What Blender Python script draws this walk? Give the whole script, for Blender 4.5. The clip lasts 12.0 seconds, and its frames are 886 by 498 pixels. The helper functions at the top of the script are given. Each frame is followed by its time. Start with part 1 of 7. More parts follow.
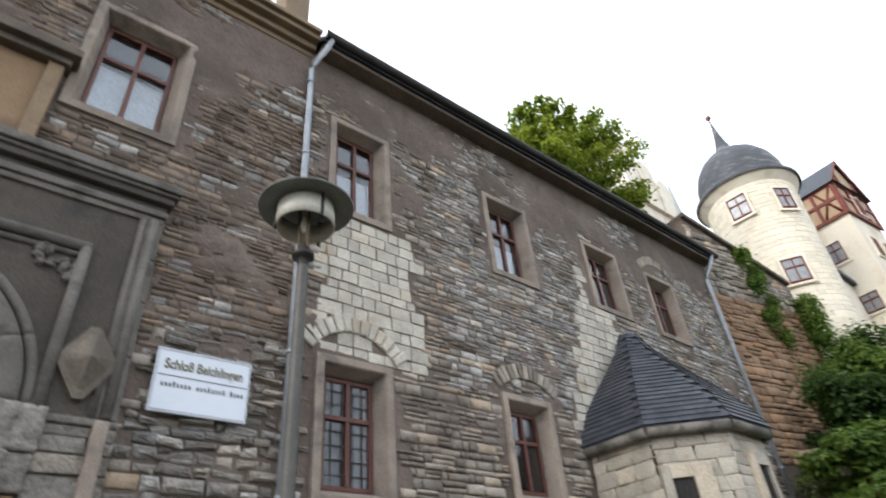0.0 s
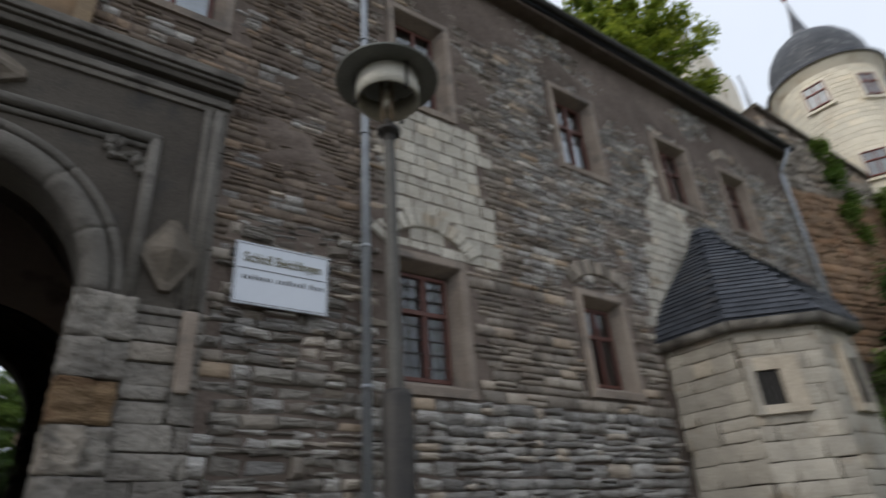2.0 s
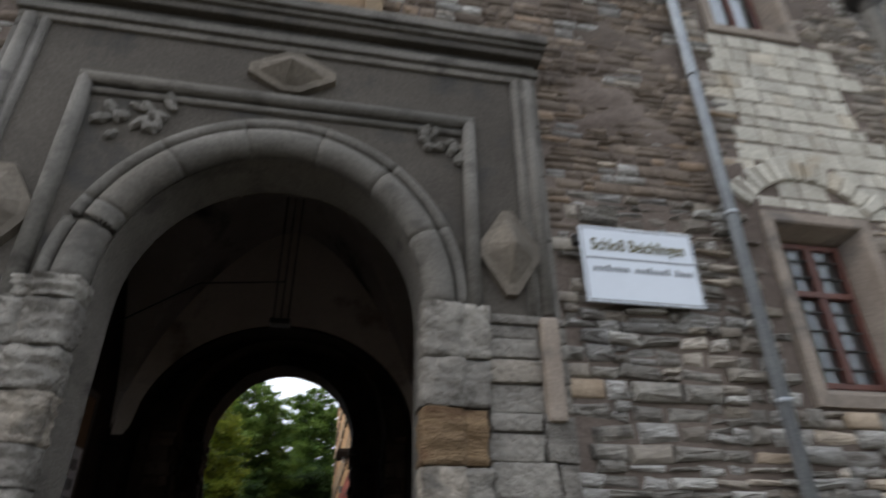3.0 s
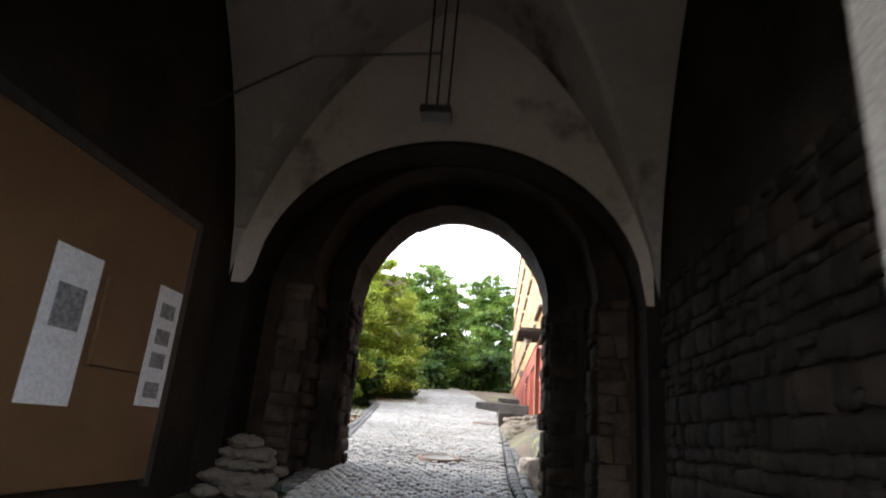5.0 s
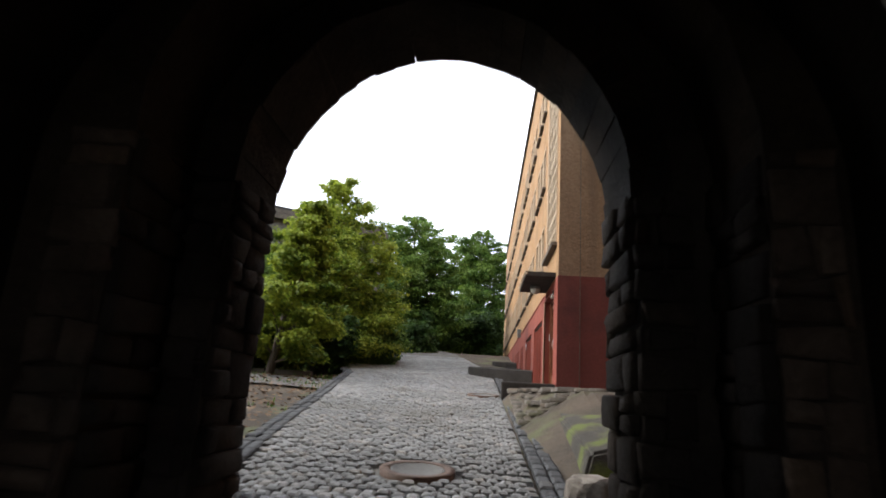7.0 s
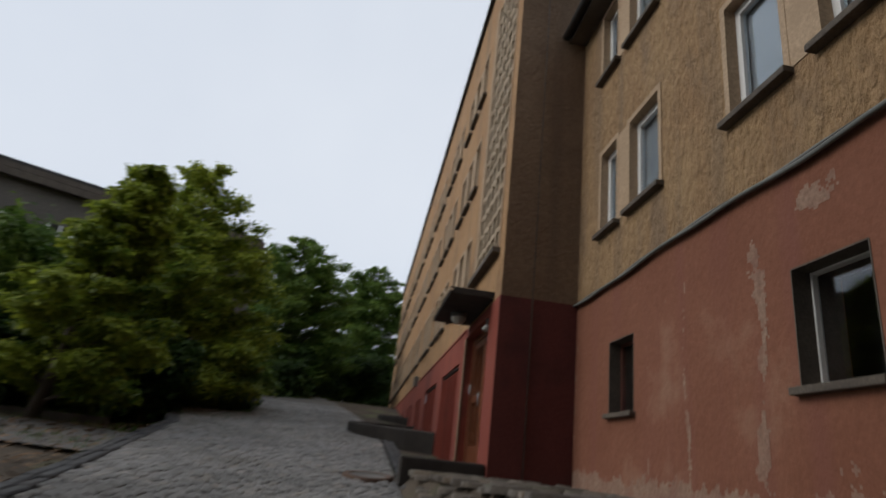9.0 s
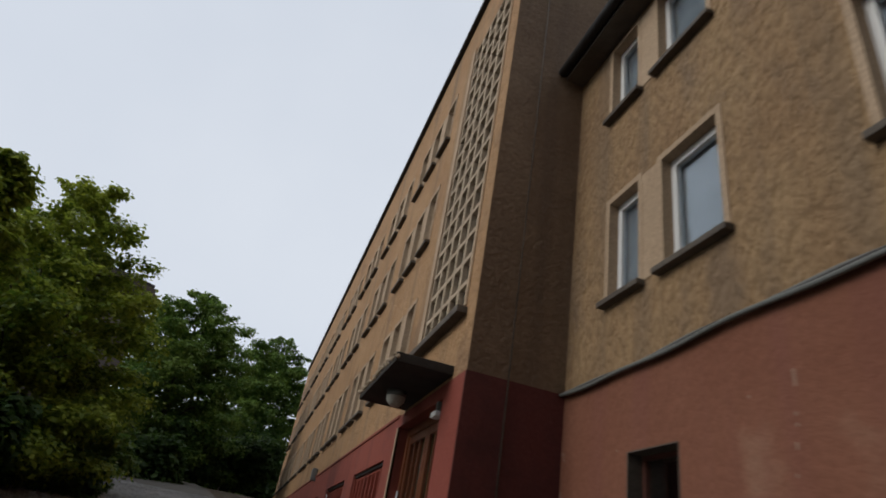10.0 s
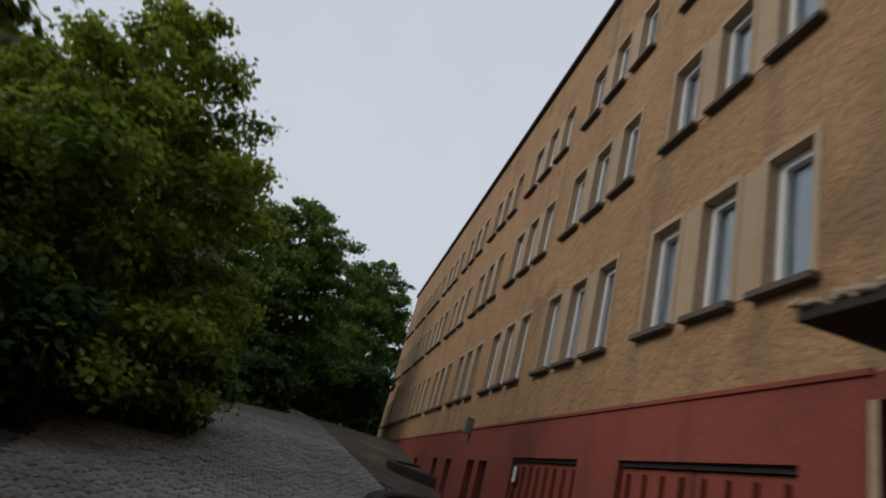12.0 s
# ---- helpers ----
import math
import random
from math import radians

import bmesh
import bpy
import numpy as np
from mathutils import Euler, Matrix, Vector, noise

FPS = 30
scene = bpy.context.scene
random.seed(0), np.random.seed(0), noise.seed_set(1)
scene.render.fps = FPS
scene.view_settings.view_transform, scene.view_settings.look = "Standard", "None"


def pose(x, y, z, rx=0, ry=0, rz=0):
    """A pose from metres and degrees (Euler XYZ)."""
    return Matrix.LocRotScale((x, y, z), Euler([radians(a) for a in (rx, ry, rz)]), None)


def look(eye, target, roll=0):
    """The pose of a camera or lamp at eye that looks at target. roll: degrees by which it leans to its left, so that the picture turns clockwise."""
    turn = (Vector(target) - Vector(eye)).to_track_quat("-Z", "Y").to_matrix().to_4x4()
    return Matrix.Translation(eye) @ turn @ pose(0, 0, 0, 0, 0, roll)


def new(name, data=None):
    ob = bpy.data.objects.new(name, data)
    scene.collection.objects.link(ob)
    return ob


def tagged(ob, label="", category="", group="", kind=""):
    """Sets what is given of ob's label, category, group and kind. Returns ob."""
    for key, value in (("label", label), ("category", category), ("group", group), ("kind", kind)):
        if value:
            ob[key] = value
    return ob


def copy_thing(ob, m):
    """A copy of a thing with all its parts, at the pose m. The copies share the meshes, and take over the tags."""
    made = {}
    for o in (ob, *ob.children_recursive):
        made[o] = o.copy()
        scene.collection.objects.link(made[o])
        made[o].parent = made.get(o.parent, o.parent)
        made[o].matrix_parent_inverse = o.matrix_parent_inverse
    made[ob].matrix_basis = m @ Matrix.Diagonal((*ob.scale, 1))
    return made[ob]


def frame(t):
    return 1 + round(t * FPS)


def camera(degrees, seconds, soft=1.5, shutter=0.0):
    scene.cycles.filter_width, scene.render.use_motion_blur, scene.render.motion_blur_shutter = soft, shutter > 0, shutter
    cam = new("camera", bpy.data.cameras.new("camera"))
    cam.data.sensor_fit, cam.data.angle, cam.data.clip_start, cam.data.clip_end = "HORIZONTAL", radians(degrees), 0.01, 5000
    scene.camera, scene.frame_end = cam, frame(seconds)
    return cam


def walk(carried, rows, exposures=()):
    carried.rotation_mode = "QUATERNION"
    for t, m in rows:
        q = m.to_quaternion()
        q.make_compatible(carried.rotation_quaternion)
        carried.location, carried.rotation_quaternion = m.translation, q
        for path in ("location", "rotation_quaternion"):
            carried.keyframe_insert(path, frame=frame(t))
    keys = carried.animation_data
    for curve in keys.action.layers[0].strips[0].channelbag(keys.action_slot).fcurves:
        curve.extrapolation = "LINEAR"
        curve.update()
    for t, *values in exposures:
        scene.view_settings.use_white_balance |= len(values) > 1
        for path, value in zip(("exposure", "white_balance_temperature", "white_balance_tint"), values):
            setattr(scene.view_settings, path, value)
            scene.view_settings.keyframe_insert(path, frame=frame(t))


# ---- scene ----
cam = camera(73.88, 12.0, soft=1.7, shutter=0.5)
# seconds, place, then yaw, pitch and roll in degrees
EXPOSURES = [(0.0,1.45),(0.5,0.75),(1.0,0.5),(2.0,0.45),(2.5,0.65),(3.0,1.05),(3.5,1.4),(5.3,3.4),(6.0,3.1),(6.5,2.5),(8.3,0.3),(9.5,0.1),(12.0,-0.18)]
PATH = [
    (0.0, 0.000, 0.000, 1.155, -41.87, 34.83, -5.65),
    (0.1, 0.009, -0.010, 1.139, -42.95, 33.97, -5.26),
    (0.2, 0.019, -0.022, 1.122, -44.12, 33.06, -4.89),
    (0.3, 0.028, -0.033, 1.105, -45.24, 32.18, -4.51),
    (0.4, 0.035, -0.041, 1.093, -46.18, 31.38, -4.10),
    (0.5, 0.038, -0.044, 1.088, -46.80, 30.73, -3.65),
    (0.6, 0.035, -0.041, 1.090, -47.13, 30.21, -3.02),
    (0.7, 0.030, -0.034, 1.096, -47.37, 29.75, -2.23),
    (0.8, 0.022, -0.026, 1.103, -47.56, 29.34, -1.44),
    (0.9, 0.015, -0.019, 1.110, -47.78, 28.96, -0.83),
    (1.0, 0.009, -0.016, 1.114, -48.09, 28.61, -0.59),
    (1.1, 0.005, -0.016, 1.116, -48.69, 28.26, -0.75),
    (1.2, 0.002, -0.018, 1.117, -49.58, 27.91, -1.17),
    (1.3, -0.001, -0.019, 1.118, -50.52, 27.59, -1.71),
    (1.4, -0.004, -0.020, 1.119, -51.26, 27.33, -2.27),
    (1.5, -0.009, -0.021, 1.121, -51.56, 27.15, -2.72),
    (1.6, -0.015, 0.024, 1.123, -50.40, 27.02, -3.05),
    (1.7, -0.024, 0.138, 1.125, -47.48, 26.91, -3.35),
    (1.8, -0.036, 0.295, 1.129, -43.61, 26.81, -3.64),
    (1.9, -0.050, 0.466, 1.133, -39.63, 26.75, -3.94),
    (2.0, -0.068, 0.623, 1.139, -36.35, 26.73, -4.25),
    (2.1, -0.098, 0.768, 1.158, -33.82, 27.19, -4.65),
    (2.2, -0.145, 0.921, 1.195, -31.49, 28.28, -5.13),
    (2.3, -0.202, 1.079, 1.245, -29.25, 29.58, -5.58),
    (2.4, -0.261, 1.241, 1.300, -26.99, 30.68, -5.93),
    (2.5, -0.316, 1.405, 1.352, -24.60, 31.14, -6.06),
    (2.6, -0.374, 1.572, 1.413, -21.93, 30.87, -5.63),
    (2.7, -0.440, 1.742, 1.487, -19.04, 30.23, -4.56),
    (2.8, -0.502, 1.916, 1.560, -16.17, 29.41, -3.16),
    (2.9, -0.548, 2.091, 1.616, -13.55, 28.63, -1.74),
    (3.0, -0.566, 2.266, 1.639, -11.44, 28.08, -0.62),
    (3.1, -0.564, 2.442, 1.641, -9.63, 27.73, 0.31),
    (3.2, -0.557, 2.619, 1.641, -7.89, 27.39, 1.26),
    (3.3, -0.549, 2.797, 1.642, -6.38, 27.10, 2.12),
    (3.4, -0.543, 2.976, 1.642, -5.26, 26.90, 2.73),
    (3.5, -0.540, 3.157, 1.644, -4.67, 26.83, 2.96),
    (3.6, -0.578, 3.342, 1.661, -4.50, 27.66, 2.64),
    (3.7, -0.618, 3.525, 1.688, -4.34, 28.49, 2.32),
    (3.8, -0.619, 3.704, 1.708, -4.02, 28.35, 2.35),
    (3.9, -0.621, 3.879, 1.728, -3.51, 27.96, 2.44),
    (4.0, -0.622, 4.052, 1.748, -2.85, 27.36, 2.57),
    (4.1, -0.624, 4.223, 1.768, -2.07, 26.58, 2.74),
    (4.2, -0.625, 4.392, 1.788, -1.19, 25.65, 2.94),
    (4.3, -0.626, 4.561, 1.808, -0.24, 24.62, 3.17),
    (4.4, -0.626, 4.729, 1.827, 0.75, 23.52, 3.41),
    (4.5, -0.627, 4.896, 1.845, 1.75, 22.38, 3.66),
    (4.6, -0.628, 5.064, 1.863, 2.74, 21.24, 3.91),
    (4.7, -0.628, 5.232, 1.880, 3.69, 20.14, 4.15),
    (4.8, -0.628, 5.402, 1.896, 4.57, 19.11, 4.37),
    (4.9, -0.629, 5.573, 1.910, 5.35, 18.19, 4.58),
    (5.0, -0.629, 5.746, 1.923, 6.00, 17.40, 4.75),
    (5.1, -0.629, 5.921, 1.935, 6.50, 16.80, 4.88),
    (5.2, -0.629, 6.099, 1.945, 6.82, 16.42, 4.96),
    (5.3, -0.629, 6.280, 1.954, 6.94, 16.28, 4.99),
    (5.4, -0.622, 6.469, 1.960, 6.60, 16.66, 4.87),
    (5.5, -0.616, 6.660, 1.965, 6.04, 17.04, 4.63),
    (5.6, -0.627, 6.843, 1.970, 5.50, 17.00, 4.26),
    (5.7, -0.654, 7.022, 1.975, 4.88, 16.89, 3.71),
    (5.8, -0.689, 7.200, 1.980, 4.28, 16.73, 3.14),
    (5.9, -0.725, 7.379, 1.986, 3.84, 16.53, 2.69),
    (6.0, -0.753, 7.564, 1.993, 3.67, 16.32, 2.51),
    (6.1, -0.774, 7.754, 2.006, 3.69, 15.97, 2.53),
    (6.2, -0.794, 7.949, 2.024, 3.75, 15.45, 2.59),
    (6.3, -0.812, 8.146, 2.046, 3.82, 14.90, 2.67),
    (6.4, -0.827, 8.344, 2.069, 3.90, 14.44, 2.77),
    (6.5, -0.839, 8.543, 2.091, 3.98, 14.24, 2.87),
    (6.6, -0.849, 8.741, 2.111, 4.05, 14.20, 2.98),
    (6.7, -0.858, 8.937, 2.132, 4.13, 14.17, 3.13),
    (6.8, -0.867, 9.132, 2.152, 4.22, 14.14, 3.30),
    (6.9, -0.876, 9.326, 2.173, 4.32, 14.11, 3.50),
    (7.0, -0.885, 9.520, 2.194, 4.42, 14.08, 3.71),
    (7.1, -0.893, 9.714, 2.215, 4.52, 14.06, 3.94),
    (7.2, -0.901, 9.908, 2.236, 4.62, 14.04, 4.19),
    (7.3, -0.908, 10.103, 2.257, 4.72, 14.02, 4.44),
    (7.4, -0.915, 10.300, 2.278, 4.82, 14.00, 4.70),
    (7.5, -0.921, 10.498, 2.300, 4.92, 13.99, 4.95),
    (7.6, -0.927, 10.698, 2.321, 5.01, 13.98, 5.21),
    (7.7, -0.932, 10.900, 2.342, 5.09, 13.97, 5.46),
    (7.8, -0.936, 11.106, 2.364, 5.17, 13.96, 5.70),
    (7.9, -0.940, 11.314, 2.385, 5.23, 13.95, 5.92),
    (8.0, -0.943, 11.526, 2.406, 5.28, 13.95, 6.13),
    (8.1, -0.945, 11.742, 2.427, 5.32, 13.94, 6.31),
    (8.2, -0.946, 11.962, 2.448, 5.35, 13.94, 6.48),
    (8.3, -0.946, 12.187, 2.469, 5.36, 13.94, 6.61),
    (8.4, -0.945, 12.432, 2.491, 4.12, 14.71, 6.73),
    (8.5, -0.943, 12.677, 2.510, 2.07, 15.92, 6.79),
    (8.6, -0.951, 12.893, 2.523, 0.49, 16.67, 6.77),
    (8.7, -0.971, 13.096, 2.532, -1.03, 17.31, 6.72),
    (8.8, -0.996, 13.293, 2.540, -2.55, 17.93, 6.65),
    (8.9, -1.018, 13.491, 2.550, -4.13, 18.63, 6.58),
    (9.0, -1.033, 13.697, 2.563, -5.81, 19.53, 6.54),
    (9.1, -1.039, 13.917, 2.584, -7.95, 21.07, 6.51),
    (9.2, -1.044, 14.144, 2.613, -10.53, 23.29, 6.48),
    (9.3, -1.048, 14.374, 2.647, -13.02, 25.62, 6.45),
    (9.4, -1.052, 14.600, 2.682, -14.90, 27.52, 6.43),
    (9.5, -1.058, 14.818, 2.717, -15.64, 28.42, 6.43),
    (9.6, -1.068, 15.025, 2.750, -15.44, 28.60, 6.85),
    (9.7, -1.081, 15.224, 2.786, -14.95, 28.73, 7.85),
    (9.8, -1.097, 15.421, 2.822, -14.34, 28.83, 9.05),
    (9.9, -1.116, 15.619, 2.858, -13.76, 28.91, 10.05),
    (10.0, -1.137, 15.821, 2.892, -13.37, 29.01, 10.47),
    (10.1, -1.163, 16.028, 2.925, -13.16, 29.10, 10.35),
    (10.2, -1.197, 16.237, 2.958, -12.98, 29.18, 10.06),
    (10.3, -1.236, 16.449, 2.990, -12.83, 29.27, 9.72),
    (10.4, -1.278, 16.665, 3.020, -12.70, 29.37, 9.43),
    (10.5, -1.321, 16.886, 3.046, -12.57, 29.49, 9.31),
    (10.6, -1.368, 17.111, 3.069, -12.46, 29.75, 9.39),
    (10.7, -1.419, 17.340, 3.088, -12.38, 30.15, 9.62),
    (10.8, -1.473, 17.574, 3.107, -12.29, 30.58, 9.95),
    (10.9, -1.529, 17.815, 3.125, -12.18, 30.92, 10.36),
    (11.0, -1.585, 18.065, 3.146, -12.01, 31.06, 10.79),
    (11.1, -1.642, 18.328, 3.169, -11.33, 30.67, 11.46),
    (11.2, -1.702, 18.605, 3.191, -10.00, 29.70, 12.43),
    (11.3, -1.763, 18.888, 3.216, -8.47, 28.40, 13.50),
    (11.4, -1.823, 19.173, 3.243, -7.17, 27.04, 14.44),
    (11.5, -1.880, 19.454, 3.273, -6.56, 25.89, 15.04),
    (11.6, -1.935, 19.730, 3.311, -6.46, 24.95, 15.34),
    (11.7, -1.988, 20.007, 3.356, -6.39, 24.06, 15.57),
    (11.8, -2.040, 20.283, 3.405, -6.35, 23.18, 15.76),
    (11.9, -2.092, 20.559, 3.456, -6.30, 22.31, 15.94),
    (12.0, -2.145, 20.835, 3.504, -6.25, 21.43, 16.14),
]
walk(cam, [(t, pose(x, y, z, 0, 0, yaw) @ pose(0, 0, 0, 90 + pitch) @ pose(0, 0, 0, 0, 0, roll)) for t, x, y, z, yaw, pitch, roll in PATH],
     exposures=EXPOSURES)

# ---------------------------------------------------------------- world
world = bpy.data.worlds.new("overcast_sky")
scene.world = world
world.use_nodes = True
wn, wl = world.node_tree.nodes, world.node_tree.links
sky = wn.new("ShaderNodeTexSky")
sky.sky_type, sky.sun_disc = "NISHITA", False
sky.sun_elevation, sky.sun_rotation, sky.dust_density = radians(38), radians(250), 3.0
grey = wn.new("ShaderNodeMix")
grey.data_type = "RGBA"
grey.inputs[0].default_value = 0.88
cloud = wn.new("ShaderNodeTexNoise")
cloud.inputs["Scale"].default_value, cloud.inputs["Detail"].default_value = 1.6, 5.0
ramp = wn.new("ShaderNodeValToRGB")
ramp.color_ramp.elements[0].color, ramp.color_ramp.elements[1].color = (5.9, 6.5, 7.5, 1), (8.0, 8.4, 9.0, 1)
wl.new(cloud.outputs["Fac"], ramp.inputs["Fac"])
wl.new(sky.outputs[0], grey.inputs[6])
wl.new(ramp.outputs[0], grey.inputs[7])
wl.new(grey.outputs[2], wn["Background"].inputs["Color"])
wn["Background"].inputs["Strength"].default_value = 0.1
sun = new("sun", bpy.data.lights.new("sun", "SUN"))
sun.data.energy, sun.data.angle, sun.data.color = 1.0, radians(30), (1.0, 0.96, 0.9)
sun.matrix_world = look((-20, 1.5, 13), (0, 0, 0))

# ---------------------------------------------------------------- materials


def surface(name, a, b, scale=3.0, fine=40.0, rough=0.85, bump=0.3, dirt=None, dirt_at=0.62, dirt_scale=0.7, vary=0.0, metal=0.0, stretch=(1, 1, 1), bump_size=0.02, spec=0.4, grainy=0.62, streak=None, streak_at=0.58):
    """A rough surface: two colours mixed at one scale, fine grain, optional stains, relief, and a shift from piece to piece."""
    m = bpy.data.materials.new(name)
    m.use_nodes = True
    n, l = m.node_tree.nodes, m.node_tree.links
    p = n["Principled BSDF"]
    p.inputs["Metallic"].default_value = metal
    p.inputs["Specular IOR Level"].default_value = spec
    geo = n.new("ShaderNodeNewGeometry")
    mp = n.new("ShaderNodeMapping")
    mp.inputs["Scale"].default_value = stretch
    l.new(geo.outputs["Position"], mp.inputs["Vector"])

    def nz(s, detail=4.0):
        t = n.new("ShaderNodeTexNoise")
        t.inputs["Scale"].default_value, t.inputs["Detail"].default_value, t.inputs["Roughness"].default_value = s, detail, 0.6
        l.new(mp.outputs[0], t.inputs["Vector"])
        return t.outputs["Fac"]

    def mix(fac, c1, c2, how="MIX"):
        t = n.new("ShaderNodeMix")
        t.data_type, t.blend_type = "RGBA", how
        for sock, v in ((t.inputs[0], fac), (t.inputs[6], c1), (t.inputs[7], c2)):
            if hasattr(v, "is_output"):
                l.new(v, sock)
            else:
                sock.default_value = v if isinstance(v, float) else (*v[:3], 1)
        return t.outputs[2]

    def step(v, lo, hi):
        t = n.new("ShaderNodeMapRange")
        t.inputs[1].default_value, t.inputs[2].default_value = lo, hi
        l.new(v, t.inputs[0])
        return t.outputs[0]

    big = nz(scale)
    grain = nz(fine, 6.0)
    col = mix(step(big, 0.36, 0.64), a, b)
    col = mix(step(grain, 0.3, 0.75), col, mix(1.0, col, (grainy, grainy, grainy), "MULTIPLY"))
    if vary:
        info = n.new("ShaderNodeObjectInfo")
        add = n.new("ShaderNodeMath")
        l.new(info.outputs["Random"], add.inputs[0])
        l.new(geo.outputs["Random Per Island"], add.inputs[1])
        fr = n.new("ShaderNodeMath")
        fr.operation = "FRACT"
        l.new(add.outputs[0], fr.inputs[0])
        rp = n.new("ShaderNodeValToRGB")
        rp.color_ramp.elements[0].color = (1 - vary, 1 - vary, 1 - vary, 1)
        rp.color_ramp.elements[1].color = (1 + vary, 1 + vary * 0.8, 1 + vary * 0.55, 1)
        e = rp.color_ramp.elements.new(0.88)
        e.color = (1 + vary * 0.5, 1 + vary * 0.5, 1 + vary * 0.45, 1)
        e = rp.color_ramp.elements.new(0.95)
        e.color = (1 + vary * 0.5, 1 + vary * 0.18, 1 - vary * 0.2, 1)
        l.new(fr.outputs[0], rp.inputs[0])
        col = mix(1.0, col, rp.outputs[0], "MULTIPLY")
    if dirt:
        col = mix(step(nz(dirt_scale, 7.0), dirt_at - 0.06, dirt_at + 0.06), col, dirt)
    if streak:
        runs = n.new("ShaderNodeMapping")
        runs.inputs["Scale"].default_value = (2.2, 2.2, 0.16)
        l.new(geo.outputs["Position"], runs.inputs["Vector"])
        t = n.new("ShaderNodeTexNoise")
        t.inputs["Scale"].default_value, t.inputs["Detail"].default_value = 1.0, 5.0
        l.new(runs.outputs[0], t.inputs["Vector"])
        col = mix(step(t.outputs["Fac"], streak_at - 0.08, streak_at + 0.12), col, streak)
    l.new(col, p.inputs["Base Color"])
    r = step(grain, 0.0, 1.0)
    rr = n.new("ShaderNodeMapRange")
    rr.inputs[3].default_value, rr.inputs[4].default_value = max(rough - 0.12, 0.05), min(rough + 0.1, 1)
    l.new(r, rr.inputs[0])
    l.new(rr.outputs[0], p.inputs["Roughness"])
    if bump:
        bp = n.new("ShaderNodeBump")
        bp.inputs["Strength"].default_value, bp.inputs["Distance"].default_value = bump, bump_size
        am = n.new("ShaderNodeMath")
        l.new(grain, am.inputs[0])
        l.new(nz(fine * 0.25, 5.0), am.inputs[1])
        l.new(am.outputs[0], bp.inputs["Height"])
        l.new(bp.outputs[0], p.inputs["Normal"])
    return m


def pane(name, tint=(0.9, 0.95, 1.0), rough=0.02):
    m = bpy.data.materials.new(name)
    m.use_nodes = True
    p = m.node_tree.nodes["Principled BSDF"]
    p.inputs["Base Color"].default_value, p.inputs["Roughness"].default_value = (*tint, 1), rough
    p.inputs["Transmission Weight"].default_value, p.inputs["IOR"].default_value = 1.0, 1.5
    return m


def leafy(name, a, b):
    m = bpy.data.materials.new(name)
    m.use_nodes = True
    n, l = m.node_tree.nodes, m.node_tree.links
    p = n["Principled BSDF"]
    geo = n.new("ShaderNodeNewGeometry")
    tex = n.new("ShaderNodeTexNoise")
    tex.inputs["Scale"].default_value = 0.9
    l.new(geo.outputs["Position"], tex.inputs["Vector"])
    add = n.new("ShaderNodeMath")
    add.operation = "MULTIPLY_ADD"
    add.inputs[1].default_value = 0.4
    l.new(geo.outputs["Random Per Island"], add.inputs[0])
    l.new(tex.outputs["Fac"], add.inputs[2])
    rp = n.new("ShaderNodeMapRange")
    rp.inputs[1].default_value, rp.inputs[2].default_value = 0.42, 1.0
    l.new(add.outputs[0], rp.inputs[0])
    mx = n.new("ShaderNodeMix")
    mx.data_type = "RGBA"
    mx.inputs[6].default_value, mx.inputs[7].default_value = (*a, 1), (*b, 1)
    l.new(rp.outputs[0], mx.inputs[0])
    l.new(mx.outputs[2], p.inputs["Base Color"])
    p.inputs["Roughness"].default_value = 0.55
    p.inputs["Specular IOR Level"].default_value = 0.3
    tr = n.new("ShaderNodeBsdfTranslucent")
    l.new(mx.outputs[2], tr.inputs["Color"])
    ms = n.new("ShaderNodeMixShader")
    ms.inputs[0].default_value = 0.5
    l.new(p.outputs[0], ms.inputs[1])
    l.new(tr.outputs[0], ms.inputs[2])
    l.new(ms.outputs[0], n["Material Output"].inputs["Surface"])
    return m


RUBBLE = surface("rubble_stone", (0.25, 0.21, 0.172), (0.40, 0.355, 0.305), 1.6, 30, 0.9, 0.6, vary=0.5, dirt=(0.12, 0.10, 0.085), dirt_at=0.60, dirt_scale=1.3)
WEATHERED = surface("weathered_grey_limestone", (0.31, 0.29, 0.268), (0.54, 0.52, 0.495), 3.0, 16, 0.92, 0.9, vary=0.5, dirt=(0.15, 0.132, 0.115), dirt_at=0.61, dirt_scale=2.2, stretch=(1, 1, 2.8), bump_size=0.035)
BROWNSTONE = surface("brown_rubble_stone", (0.165, 0.125, 0.096), (0.27, 0.215, 0.17), 1.8, 26, 0.92, 0.7, vary=0.4, dirt=(0.09, 0.07, 0.056), dirt_at=0.58, dirt_scale=1.4)
PALE = surface("pale_limestone", (0.46, 0.425, 0.36), (0.60, 0.565, 0.49), 2.5, 30, 0.9, 0.4, vary=0.18, dirt=(0.36, 0.30, 0.22), dirt_at=0.64, dirt_scale=2.0)
TURRETSTONE = surface("turret_ashlar", (0.42, 0.385, 0.325), (0.52, 0.475, 0.40), 2.5, 30, 0.9, 0.4, vary=0.2, dirt=(0.25, 0.205, 0.15), dirt_at=0.62, dirt_scale=2.0)
TOWERSTONE = surface("tower_stone", (0.76, 0.69, 0.56), (0.82, 0.76, 0.63), 1.2, 30, 0.9, 0.3, grainy=0.86, vary=0.1, dirt=(0.62, 0.54, 0.42), dirt_at=0.62, dirt_scale=0.9)
